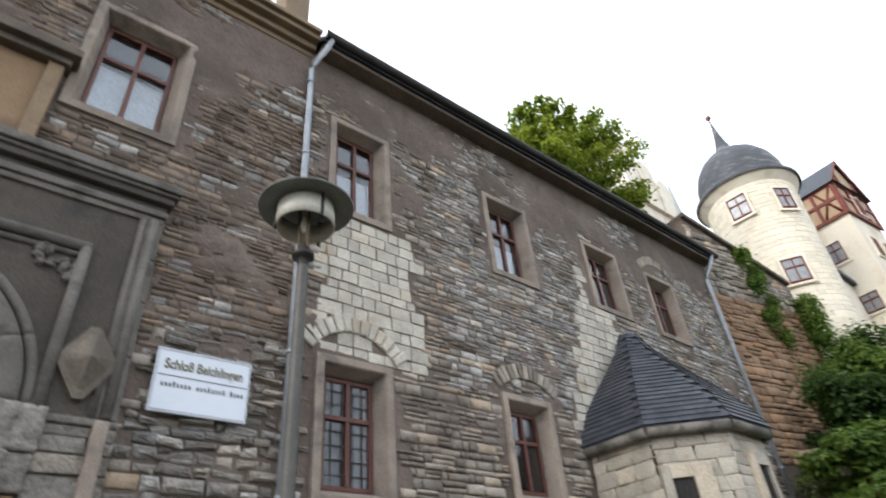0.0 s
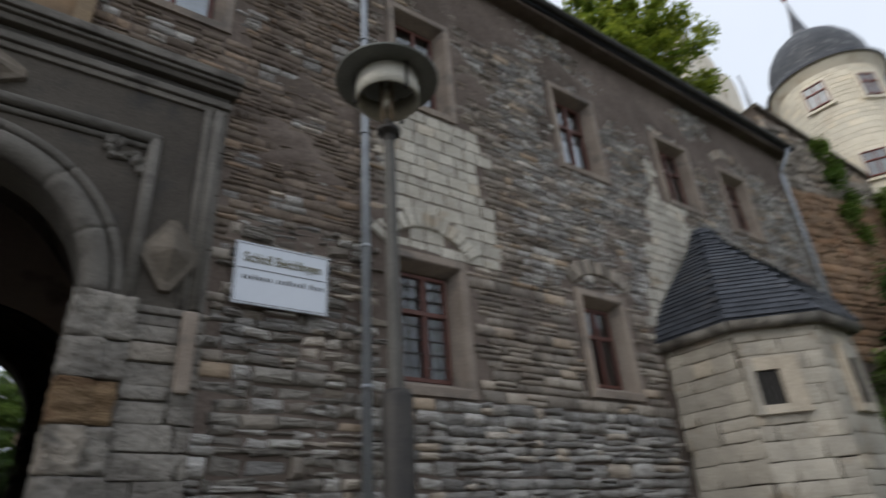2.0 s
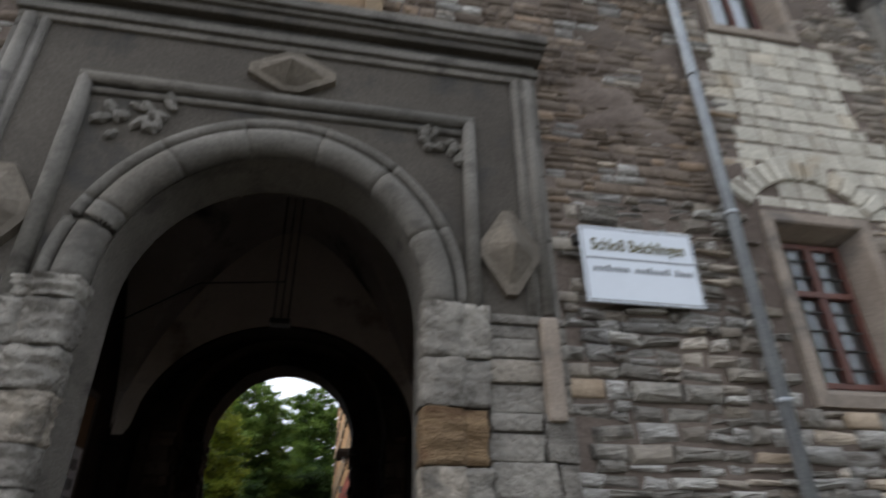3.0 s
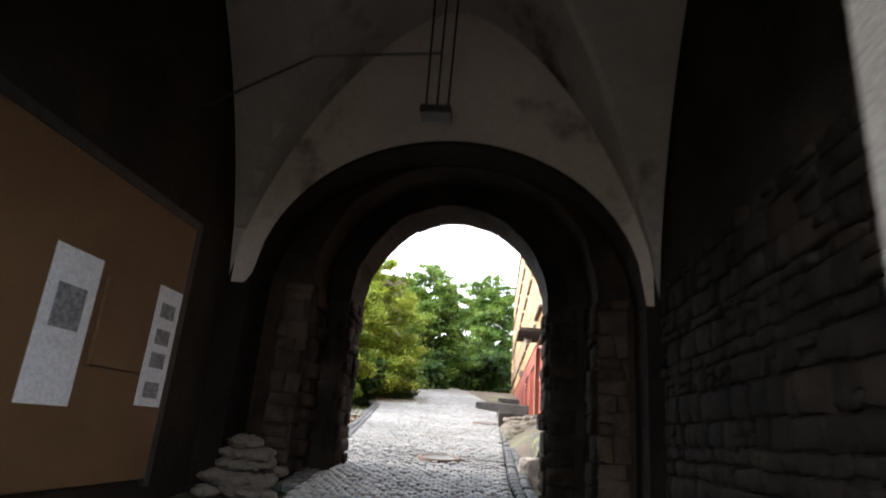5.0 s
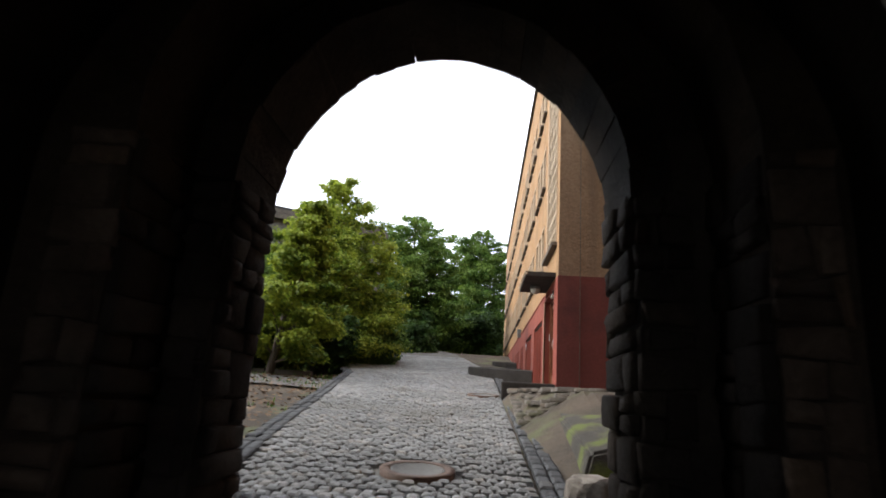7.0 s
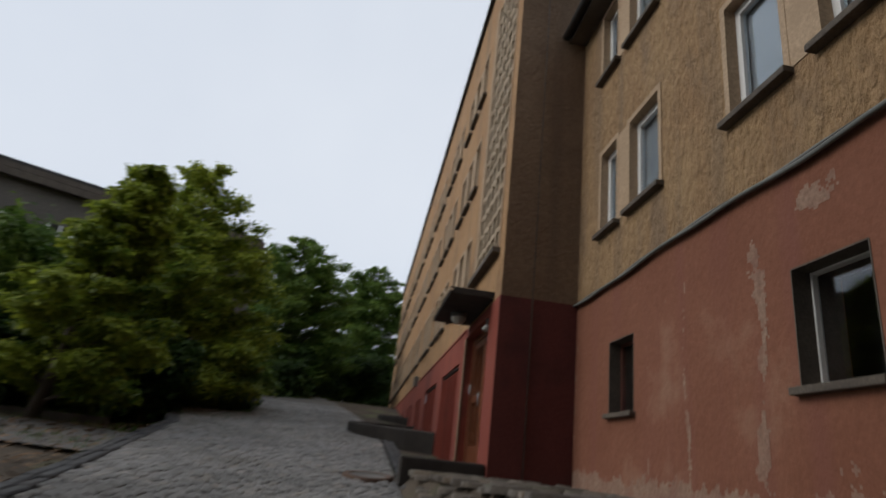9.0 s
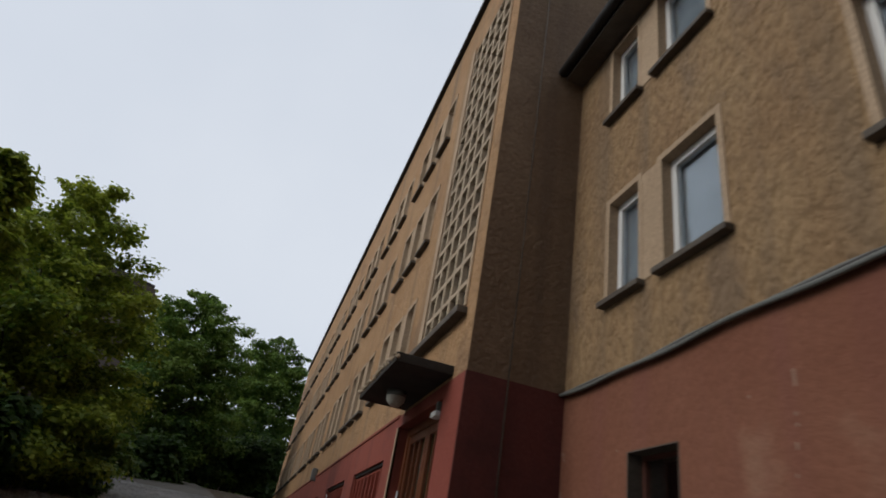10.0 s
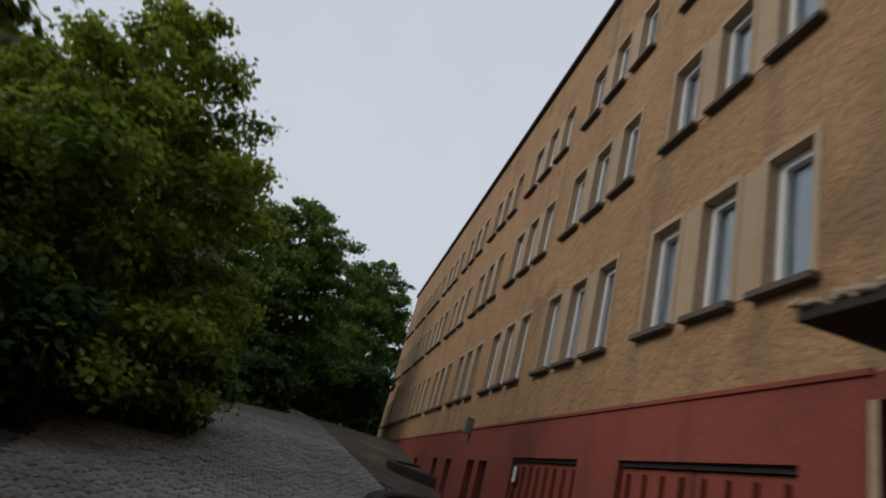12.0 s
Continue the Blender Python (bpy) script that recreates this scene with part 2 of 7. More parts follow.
COAT = surface("old_render", (0.125, 0.095, 0.078), (0.195, 0.155, 0.13), 0.8, 22, 0.95, 0.6, dirt=(0.09, 0.07, 0.056), dirt_at=0.56, dirt_scale=0.6)
DRESSED = surface("dressed_sandstone", (0.265, 0.215, 0.175), (0.345, 0.29, 0.24), 2.0, 45, 0.88, 0.3, vary=0.12, dirt=(0.14, 0.12, 0.105), dirt_at=0.60, dirt_scale=1.8)
# Darker stone colour for the portal panel and the middle cornice mouldings.
PORTAL_DARK = surface("dark_portal_stone", (0.058, 0.053, 0.047), (0.095, 0.088, 0.079), 0.9, 34, 0.9, 0.5, vary=0.25, dirt=(0.045, 0.042, 0.038), dirt_at=0.6, dirt_scale=2.0)
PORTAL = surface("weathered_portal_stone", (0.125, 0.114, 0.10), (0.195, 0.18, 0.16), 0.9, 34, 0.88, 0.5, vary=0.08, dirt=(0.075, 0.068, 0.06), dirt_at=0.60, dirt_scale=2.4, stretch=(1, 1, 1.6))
OCHRE = surface("ochre_cornice_stone", (0.28, 0.20, 0.12), (0.20, 0.15, 0.10), 2.0, 40, 0.85, 0.3)
SLATE = surface("slate", (0.036, 0.042, 0.055), (0.064, 0.071, 0.088), 3.0, 50, 0.55, 0.25, vary=0.35)
# The passage's dimness is put into these near-black wall and rubble colours.
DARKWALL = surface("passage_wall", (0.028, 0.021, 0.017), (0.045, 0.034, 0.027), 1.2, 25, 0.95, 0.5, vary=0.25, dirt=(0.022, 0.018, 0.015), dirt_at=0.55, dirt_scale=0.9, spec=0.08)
SHADERUBBLE = surface("shaded_passage_rubble", (0.011, 0.0085, 0.007), (0.028, 0.0215, 0.017), 1.4, 25, 0.95, 0.6, vary=0.4, spec=0.08)
# Lighter brown stands in for gate light on the middle arch's front edges.
LITPIERSTONE = surface("lit_brown_pier_stone", (0.045, 0.031, 0.023), (0.078, 0.056, 0.041), 2.0, 25, 0.95, 0.6, vary=0.35, dirt=(0.03, 0.023, 0.018), dirt_at=0.58, dirt_scale=1.5, spec=0.08)
# Plaster of vault and inner gate wall, darker than the lunette's limewash.
VAULTPLASTER = surface("vault_plaster", (0.265, 0.225, 0.196), (0.34, 0.287, 0.25), 0.9, 20, 0.95, 0.25, dirt=(0.055, 0.045, 0.04), dirt_at=0.6, grainy=0.85)
LIMEWASH = surface("vault_limewash", (0.52, 0.43, 0.36), (0.44, 0.36, 0.30), 0.8, 20, 0.95, 0.25, dirt=(0.22, 0.175, 0.14), dirt_at=0.66, dirt_scale=1.2, grainy=0.85)
ZINC = surface("zinc", (0.42, 0.45, 0.48), (0.34, 0.36, 0.39), 4.0, 60, 0.5, 0.1, metal=0.6)
BROWNWOOD = surface("red_brown_paint", (0.13, 0.045, 0.03), (0.10, 0.035, 0.025), 5, 60, 0.5, 0.1)
IRON = surface("dark_iron", (0.035, 0.033, 0.032), (0.055, 0.05, 0.045), 8, 60, 0.6, 0.15, metal=0.4)
# Near-black paint stands in for the darkness of unlit rooms.
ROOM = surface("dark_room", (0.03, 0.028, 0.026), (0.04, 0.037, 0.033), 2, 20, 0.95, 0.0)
CURTAIN = surface("white_curtain", (0.62, 0.64, 0.66), (0.70, 0.71, 0.72), 3, 30, 0.9, 0.1)
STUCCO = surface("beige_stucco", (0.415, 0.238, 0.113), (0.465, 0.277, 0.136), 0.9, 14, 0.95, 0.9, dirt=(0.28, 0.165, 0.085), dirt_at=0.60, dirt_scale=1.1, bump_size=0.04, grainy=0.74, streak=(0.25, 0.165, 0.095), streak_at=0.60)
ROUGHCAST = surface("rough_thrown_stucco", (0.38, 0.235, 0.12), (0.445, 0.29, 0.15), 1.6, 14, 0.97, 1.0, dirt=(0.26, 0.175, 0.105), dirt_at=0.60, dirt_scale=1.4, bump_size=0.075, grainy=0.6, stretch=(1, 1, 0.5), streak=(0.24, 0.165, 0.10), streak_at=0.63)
# The gable's shade is put into these darker copies of stucco and red.
SHADESTUCCO = surface("shaded_brown_stucco", (0.19, 0.12, 0.072), (0.235, 0.155, 0.095), 0.8, 18, 0.96, 0.6, dirt=(0.14, 0.09, 0.055), dirt_at=0.58, bump_size=0.04, grainy=0.72, streak=(0.13, 0.085, 0.055))
SHADERED = surface("shaded_red_paint", (0.105, 0.025, 0.02), (0.13, 0.032, 0.025), 0.7, 26, 0.9, 0.3, dirt=(0.075, 0.02, 0.017), dirt_at=0.57, grainy=0.8)
SMOOTHSTUCCO = surface("smooth_ochre_band", (0.47, 0.335, 0.215), (0.53, 0.385, 0.255), 1.0, 40, 0.9, 0.15, dirt=(0.36, 0.26, 0.17), dirt_at=0.64)
REDPAINT = surface("red_oxide_paint", (0.24, 0.052, 0.034), (0.28, 0.066, 0.042), 0.5, 30, 0.85, 0.2, dirt=(0.17, 0.042, 0.03), dirt_at=0.60, dirt_scale=0.8, grainy=0.85, streak=(0.15, 0.04, 0.03), streak_at=0.62)
PINKPAINT = surface("faded_red_paint", (0.215, 0.082, 0.046), (0.255, 0.105, 0.062), 0.8, 24, 0.92, 0.35, dirt=(0.29, 0.155, 0.10), dirt_at=0.62, dirt_scale=0.8, grainy=0.8, streak=(0.20, 0.075, 0.052), streak_at=0.62)
PEELED = surface("bare_lime_plaster", (0.37, 0.245, 0.175), (0.285, 0.16, 0.115), 5.0, 30, 0.95, 0.4, dirt=(0.25, 0.13, 0.09), dirt_at=0.6, dirt_scale=7.0)
WHITEPVC = surface("white_window_frame", (0.80, 0.80, 0.78), (0.76, 0.76, 0.74), 3, 40, 0.4, 0.0, grainy=0.95)
DARKCONC = surface("dark_concrete", (0.03, 0.025, 0.021), (0.05, 0.042, 0.035), 3, 50, 0.9, 0.3)
SILL = surface("dark_sill", (0.10, 0.08, 0.065), (0.14, 0.115, 0.09), 4, 50, 0.85, 0.3)
CONCRETE = surface("concrete_grid", (0.50, 0.385, 0.265), (0.56, 0.44, 0.31), 2, 40, 0.9, 0.25)
COBBLE = surface("granite_cobble", (0.205, 0.2, 0.19), (0.295, 0.286, 0.275), 0.7, 50, 0.65, 0.4, vary=0.26, dirt=(0.15, 0.14, 0.125), dirt_at=0.6, dirt_scale=0.9)
JOINT = surface("road_joint_soil", (0.13, 0.12, 0.105), (0.17, 0.16, 0.14), 3, 40, 0.95, 0.4)
SOIL = surface("leaf_strewn_soil", (0.06, 0.046, 0.033), (0.105, 0.079, 0.054), 1.2, 30, 0.95, 0.6, dirt=(0.10, 0.115, 0.045), dirt_at=0.58, dirt_scale=0.5)
BOARD = surface("brown_chipboard", (0.105, 0.056, 0.025), (0.135, 0.073, 0.032), 1.5, 60, 0.7, 0.1, grainy=0.85)
PAPER = surface("paper", (0.74, 0.75, 0.78), (0.70, 0.71, 0.74), 4, 40, 0.8, 0.02)
PHOTO = surface("grey_photograph", (0.12, 0.13, 0.14), (0.3, 0.31, 0.32), 22, 60, 0.6, 0.0)
OAK = surface("varnished_door_wood", (0.20, 0.062, 0.022), (0.15, 0.046, 0.018), 3, 60, 0.45, 0.1, stretch=(1, 1, 0.15))
BARK = surface("bark", (0.07, 0.055, 0.04), (0.11, 0.085, 0.06), 5, 40, 0.95, 0.8, stretch=(1, 1, 0.3))
LEAF_BRIGHT = leafy("maple_leaves", (0.07, 0.125, 0.014), (0.35, 0.40, 0.05))
LEAF_MID = leafy("lime_leaves", (0.05, 0.11, 0.02), (0.17, 0.245, 0.045))
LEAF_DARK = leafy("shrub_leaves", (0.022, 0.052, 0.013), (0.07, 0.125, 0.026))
GRASS = leafy("grass_blades", (0.05, 0.10, 0.02), (0.13, 0.21, 0.05))
GLASS = pane("window_glass")
# Grey of the sheets behind panes, for net curtains and sky reflection together.
PANEBACKING = surface("grey_pane_backing", (0.15, 0.155, 0.155), (0.20, 0.205, 0.205), 3, 40, 0.8, 0.0, grainy=0.92)
GLASS_BLUE = pane("blue_grey_glass", (0.75, 0.85, 0.95))
TOWERWALL = surface("tower_plaster", (0.77, 0.70, 0.58), (0.83, 0.77, 0.65), 0.9, 22, 0.92, 0.3, grainy=0.86, dirt=(0.62, 0.54, 0.42), dirt_at=0.60, dirt_scale=0.8, streak=(0.55, 0.46, 0.34), streak_at=0.62)
TIMBER = surface("red_timber", (0.22, 0.055, 0.035), (0.16, 0.04, 0.028), 4, 50, 0.7, 0.1)
GREYWALL = surface("grey_render", (0.15, 0.135, 0.12), (0.19, 0.17, 0.15), 0.5, 20, 0.95, 0.3)
SIGNWHITE = surface("white_enamel", (0.60, 0.64, 0.70), (0.57, 0.61, 0.67), 2, 40, 0.12, 0.0, grainy=0.96)
GILT = surface("dull_gilt_lettering", (0.085, 0.075, 0.03), (0.12, 0.105, 0.045), 5, 50, 0.35, 0.0, metal=0.3)
BLACKINK = surface("black_lettering", (0.03, 0.03, 0.03), (0.04, 0.04, 0.04), 5, 50, 0.5, 0.0)
LAMPGREY = surface("lamp_grey_paint", (0.16, 0.17, 0.155), (0.20, 0.205, 0.19), 4, 50, 0.5, 0.1)
POLE = surface("dark_grey_pole_paint", (0.07, 0.066, 0.058), (0.095, 0.09, 0.08), 6, 50, 0.55, 0.1)
PLAQUE = surface("stained_ochre_plaster", (0.27, 0.18, 0.105), (0.32, 0.215, 0.13), 1.2, 40, 0.9, 0.2, dirt=(0.16, 0.11, 0.07), dirt_at=0.58, dirt_scale=1.2)
LAMPCREAM = surface("lamp_cream_glass", (0.66, 0.64, 0.56), (0.6, 0.58, 0.5), 4, 50, 0.35, 0.03)

# ---------------------------------------------------------------- helpers


def part(name, bm, material, parent=None, label=""):
    me = bpy.data.meshes.new(name)
    bm.to_mesh(me)
    bm.free()
    me.materials.append(material)
    ob = new(name, me)
    if parent is not None:
        ob.parent = parent
    if label:
        ob["label"] = label
    return ob


def raw(name, verts, faces, material, parent=None, label=""):
    me = bpy.data.meshes.new(name)
    me.from_pydata(verts, [], faces)
    me.materials.append(material)
    ob = new(name, me)
    if parent is not None:
        ob.parent = parent
    if label:
        ob["label"] = label
    return ob


def thing(name, label, category, group="", kind=""):
    return tagged(new(name), label, category, group, kind)


def box(bm, x0, x1, y0, y1, z0, z1, bevel=0.0):
    m = Matrix.Translation(((x0 + x1) / 2, (y0 + y1) / 2, (z0 + z1) / 2)) @ Matrix.Diagonal((abs(x1 - x0), abs(y1 - y0), abs(z1 - z0), 1))
    geom = bmesh.ops.create_cube(bm, size=1, matrix=m)
    if bevel:
        vs = set(geom["verts"])
        edges = [e for e in bm.edges if e.verts[0] in vs and e.verts[1] in vs]
        bmesh.ops.bevel(bm, geom=edges, offset=bevel, segments=2, affect="EDGES", profile=0.6)
    return bm


def one_box(x0, x1, y0, y1, z0, z1, bevel=0.0):
    return box(bmesh.new(), x0, x1, y0, y1, z0, z1, bevel)


def tube(path, radius, sides=10, caps=True):
    """A round bar along a list of points."""
    bm = bmesh.new()
    rings = []
    pts = [Vector(p) for p in path]
    radii = radius if isinstance(radius, (list, tuple)) else [radius] * len(pts)
    for i, p in enumerate(pts):
        d = (pts[min(i + 1, len(pts) - 1)] - pts[max(i - 1, 0)]).normalized()
        side = d.cross(Vector((0, 0, 1)) if abs(d.z) < 0.95 else Vector((1, 0, 0))).normalized()
        up = side.cross(d)
        rings.append([bm.verts.new(p + (side * math.cos(a) + up * math.sin(a)) * radii[i]) for a in [2 * math.pi * k / sides for k in range(sides)]])
    for a, b in zip(rings, rings[1:]):
        for k in range(sides):
            bm.faces.new((a[k], a[(k + 1) % sides], b[(k + 1) % sides], b[k]))
    if caps:
        bm.faces.new(rings[0])
        bm.faces.new(rings[-1][::-1])
    bmesh.ops.recalc_face_normals(bm, faces=bm.faces)
    for f in bm.faces:
        f.smooth = len(f.verts) == 4
    return bm


def lathe(profile, centre, sides=32, a0=0.0, a1=2 * math.pi):
    """A turned body: rows of radius and height round an upright axis."""
    bm = bmesh.new()
    full = abs(a1 - a0 - 2 * math.pi) < 1e-6
    n = sides if full else sides + 1
    rings = [[bm.verts.new((centre[0] + r * math.cos(a0 + (a1 - a0) * k / sides), centre[1] + r * math.sin(a0 + (a1 - a0) * k / sides), centre[2] + z)) for k in range(n)] for r, z in profile]
    for a, b in zip(rings, rings[1:]):
        for k in range(sides):
            bm.faces.new((a[k], a[(k + 1) % n], b[(k + 1) % n], b[k]))
    bmesh.ops.remove_doubles(bm, verts=bm.verts, dist=1e-5)
    bmesh.ops.recalc_face_normals(bm, faces=bm.faces)
    for f in bm.faces:
        f.smooth = True
    return bm


def ground_z(y):
    return float(np.interp(y, [-40, 0, 6.4, 14.9, 21.4, 30, 36, 42, 60, 300], [-1.5, -0.05, 0.65, 1.58, 2.22, 3.04, 3.8, 4.6, 5.0, 5.3]))


def stone_verts(u0, u1, v0, v1, d, rng, place, rough=0.012, edge=0.022):
    """The corners of one hewn stone: place(u, v, n) sets it on its wall; n is how far it stands out."""
    j = lambda s: rng.uniform(-s, s)
    e = min(edge, (u1 - u0) * 0.3, (v1 - v0) * 0.3)
    eu, ev = e / (u1 - u0), e / (v1 - v0)
    c = [(u + j(rough), v + j(rough)) for u, v in ((u0, v0), (u1, v0), (u1, v1), (u0, v1))]
    at = lambda a, b: tuple((c[0][k] * (1 - a) + c[1][k] * a) * (1 - b) + (c[3][k] * (1 - a) + c[2][k] * a) * b for k in (0, 1))
    out = []
    for n, pull in ((-0.02, 0.0), (d - e * 0.9, 0.2)):
        for a, b in ((0, 0), (1, 0), (1, 1), (0, 1)):
            out.append(place(*at(a + (0.5 - a) * 2 * pull * eu, b + (0.5 - b) * 2 * pull * ev), n))
    for b in (ev, 0.5, 1 - ev):
        for a in (eu, 0.5, 1 - eu):
            corner = a != 0.5 and b != 0.5
            u, v = at(a, b)
            out.append(place(u + j(rough * 0.3), v + j(rough * 0.3), d + j(rough * 0.45) - (0.15 * e if corner else 0.0)))
    return out


STONE_FACES = [(0, 1, 5, 4), (1, 2, 6, 5), (2, 3, 7, 6), (3, 0, 4, 7), (4, 5, 10, 9, 8), (5, 6, 16, 13, 10), (6, 7, 14, 15, 16), (7, 4, 8, 11, 14), (8, 9, 12, 11), (9, 10, 13, 12), (11, 12, 15, 14), (12, 13, 16, 15)]
SETT_FACES = [(0, 1, 5, 4), (1, 2, 6, 5), (2, 3, 7, 6), (3, 0, 4, 7), (4, 5, 9, 8), (5, 6, 10, 9), (6, 7, 11, 10), (7, 4, 8, 11), (8, 9, 10, 11)]


def courses(u0, u1, v0, v1, rng, heights, lengths, skip=None, joint=0.012):
    """Rectangles of a coursed wall between u0..u1 and v0..v1."""
    v = v0
    while v < v1 - 0.03:
        h = min(rng.uniform(*heights), v1 - v)
        u = u0 - rng.uniform(0, lengths[0])
        while u < u1 - 0.02:
            w = rng.uniform(*lengths) * (0.75 + h / heights[1] * 0.4)
            a, b = max(u, u0), min(u + w, u1)
            if b - a > 0.05:
                if h > heights[0] * 1.55 and rng.random() < 0.25:
                    k = h * rng.uniform(0.4, 0.6)
                    cells = [(a, b, v, v + k), (a, b, v + k, v + h)]
                else:
                    cells = [(a, b, v, v + h)]
                for c in cells:
                    if skip is None or not skip(*c):
                        yield c[0] + joint / 2, c[1] - joint / 2, c[2] + joint / 2, c[3] - joint / 2
            u += w
        v += h


def stone_field(name, cells, rng, place, material, depth, parent=None, rough=0.012, edge=0.022, label="", round_faced=True):
    verts, faces = [], []
    for u0, u1, v0, v1 in cells:
        k = len(verts)
        verts += stone_verts(u0, u1, v0, v1, rng.uniform(*depth), rng, place, rough, edge)
        faces += [tuple(i + k for i in f) for f in STONE_FACES]
    ob = raw(name, verts, faces, material, parent, label)
    ob.data.polygons.foreach_set("use_smooth", [round_faced] * len(faces))
    ob["kind"] = "stuff"
    return ob


BLOCKS = {}


def block_meshes(material, rng, kinds=14):
    """Unit stones, from -0.5 to 0.5 across and up and 0 to -1 outwards along y."""
    if material.name not in BLOCKS:
        made = []
        for _ in range(kinds):
            me = bpy.data.meshes.new("stone")
            me.from_pydata(stone_verts(-0.5, 0.5, -0.5, 0.5, 1.0, rng, lambda u, v, n: (u, -n, v), 0.05, 0.1), [], STONE_FACES)
            me.polygons.foreach_set("use_smooth", [True] * len(STONE_FACES))
            me.materials.append(material)
            made.append(me)
        BLOCKS[material.name] = made
    return BLOCKS[material.name]


def stone_parts(name, cells, rng, place, turn, material, depth, parent):
    """The same stones as pieces that can be told apart, each an object on a shared mesh."""
    kinds = block_meshes(material, rng)
    for u0, u1, v0, v1 in cells:
        ob = new(name, rng.choice(kinds))
        ob.parent = parent
        ob.matrix_basis = Matrix.Translation(place((u0 + u1) / 2, (v0 + v1) / 2, 0)) @ turn @ Matrix.Diagonal((u1 - u0, rng.uniform(*depth), v1 - v0, 1))


def arch_slab(name, y0, y1, x0, x1, z0, z1, cx, half, spring, rise, material, parent=None, steps=28, label="", wobble=0.0):
    """A wall slab across the passage with an arched opening through it."""
    curve = [(cx - half, z0)] + [(cx - half * math.cos(math.pi * k / steps), spring + rise * math.sin(math.pi * k / steps)) for k in range(steps + 1)] + [(cx + half, z0)]
    curve = [(x + noise.noise((x * 3, z * 3, y0)) * wobble, z + noise.noise((z * 3, x * 3, y1 + 7)) * wobble) for x, z in curve]
    outer = []
    for x, z in curve:
        t = (x - cx) / half
        outer.append((x0 if t <= -0.999 else x1 if t >= 0.999 else x0 + (x1 - x0) * (t + 1) / 2, z if abs(t) >= 0.999 and z <= z0 + 0.01 else z1))
    outer[0], outer[-1] = (x0, z0), (x1, z0)
    bm = bmesh.new()
    rows = []
    for y in (y0, y1):
        rows.append(([bm.verts.new((x, y, z)) for x, z in curve], [bm.verts.new((x, y, z)) for x, z in outer]))
    for k in range(len(curve) - 1):
        (ca, oa), (cb, ob_) = rows
        bm.faces.new((ca[k], ca[k + 1], oa[k + 1], oa[k]))
        bm.faces.new((cb[k], ob_[k], ob_[k + 1], cb[k + 1]))
        bm.faces.new((ca[k], cb[k], cb[k + 1], ca[k + 1]))
        bm.faces.new((oa[k], oa[k + 1], ob_[k + 1], ob_[k]))
    bmesh.ops.recalc_face_normals(bm, faces=bm.faces)
    return part(name, bm, material, parent, label)

# ---------------------------------------------------------------- ground
def ground_at(x, y):
    z = ground_z(y)
    if y < 6.4:                      # the bank rises beside the castle front
        z += max(0, min((x - 9) * 0.42, 7.5)) * min(max((x - 9) / 4, 0), 1) * (1.0 if y > -6 else 0.6)
    if y > 13.5 and x < -4.4:        # level yard beside the climbing lane
        f = min((-4.4 - x) / 1.6, 1)
        z = z * (1 - f) + (min(z, 2.42) + 0.05) * f
    if 13.7 < y < 24 and x > -0.55:  # raised strip along the wing
        f = min((x + 0.55) / float(np.interp(y, [13.7, 17, 20.3], [1.4, 1.0, 0.25])), 1)
        z = z * (1 - f) + max(z, float(np.interp(y, [14.5, 17.2], [1.75, 2.44]))) * f
    return z


verts, faces, xs, ys = [], [], [], []
xs = sorted([-400, -150, -60, -30] + [-20 + 0.4 * i for i in range(152)] + [-1.3 + 0.1 * i + 0.003 for i in range(30)] + [50, 70, 150, 400])
ys = sorted([-400, -150, -60, -30] + [-15 + 0.5 * i for i in range(160)] + [13.75 + 0.5 * i for i in range(23)]) + [75, 90, 120, 200, 500]
for y in ys:
    for x in xs:
        bumpy = 0.05 * noise.noise((x * 0.7, y * 0.7, 0)) if not (-3.6 < x < 1.7) else 0
        verts.append((x, y, ground_at(x, y) - 0.06 + bumpy))
for j in range(len(ys) - 1):
    for i in range(len(xs) - 1):
        a = j * len(xs) + i
        faces.append((a, a + 1, a + len(xs) + 1, a + len(xs)))
ground = tagged(raw("ground", verts, faces, SOIL), "leaf-strewn soil and worn grass", "ground", kind="structure")


def road_left(y):
    return float(np.interp(y, [-20, 6, 13.7, 16.1, 20.2, 26, 32, 40, 60], [-3.6, -2.2, -2.6, -3.0, -3.55, -4.4, -6.2, -10, -22]))


def road_right(y):
    return float(np.interp(y, [-20, 6, 13, 30, 40, 60], [3.0, 0.1, -0.42, -0.55, -2.2, -9]))


verts, faces = [], []
for k in range(161):
    y = -20 + 0.5 * k
    for i in range(9):
        x = road_left(y) + (road_right(y) - road_left(y)) * i / 8
        verts.append((x, y, ground_z(y) + 0.0 + 0.02 * math.sin(math.pi * i / 8)))
for k in range(160):
    for i in range(8):
        a = k * 9 + i
        faces.append((a, a + 1, a + 10, a + 9))
road = tagged(raw("road", verts, faces, JOINT), "cobbled lane climbing through the gate into the courtyard", "road", kind="structure")

# ---------------------------------------------------------------- castle front: wall, roof, windows, portal
WY = 6.42          # face of the castle front
GATE = (-1.06, 1.18, 3.35, 1.26)   # middle, half width, springing, rise of the gate's arch
CASTLE_WINDOWS = [  # x0, x1, z0, z1 of the stone surround
    (3.33, 4.52, 2.72, 4.58), (6.66, 7.82, 2.92, 4.64),
    (3.40, 4.60, 7.02, 9.10), (6.90, 8.18, 7.02, 9.02), (10.00, 11.35, 7.16, 9.00), (12.45, 13.80, 7.10, 8.95),
    (-0.27, 1.10, 7.05, 9.18)]


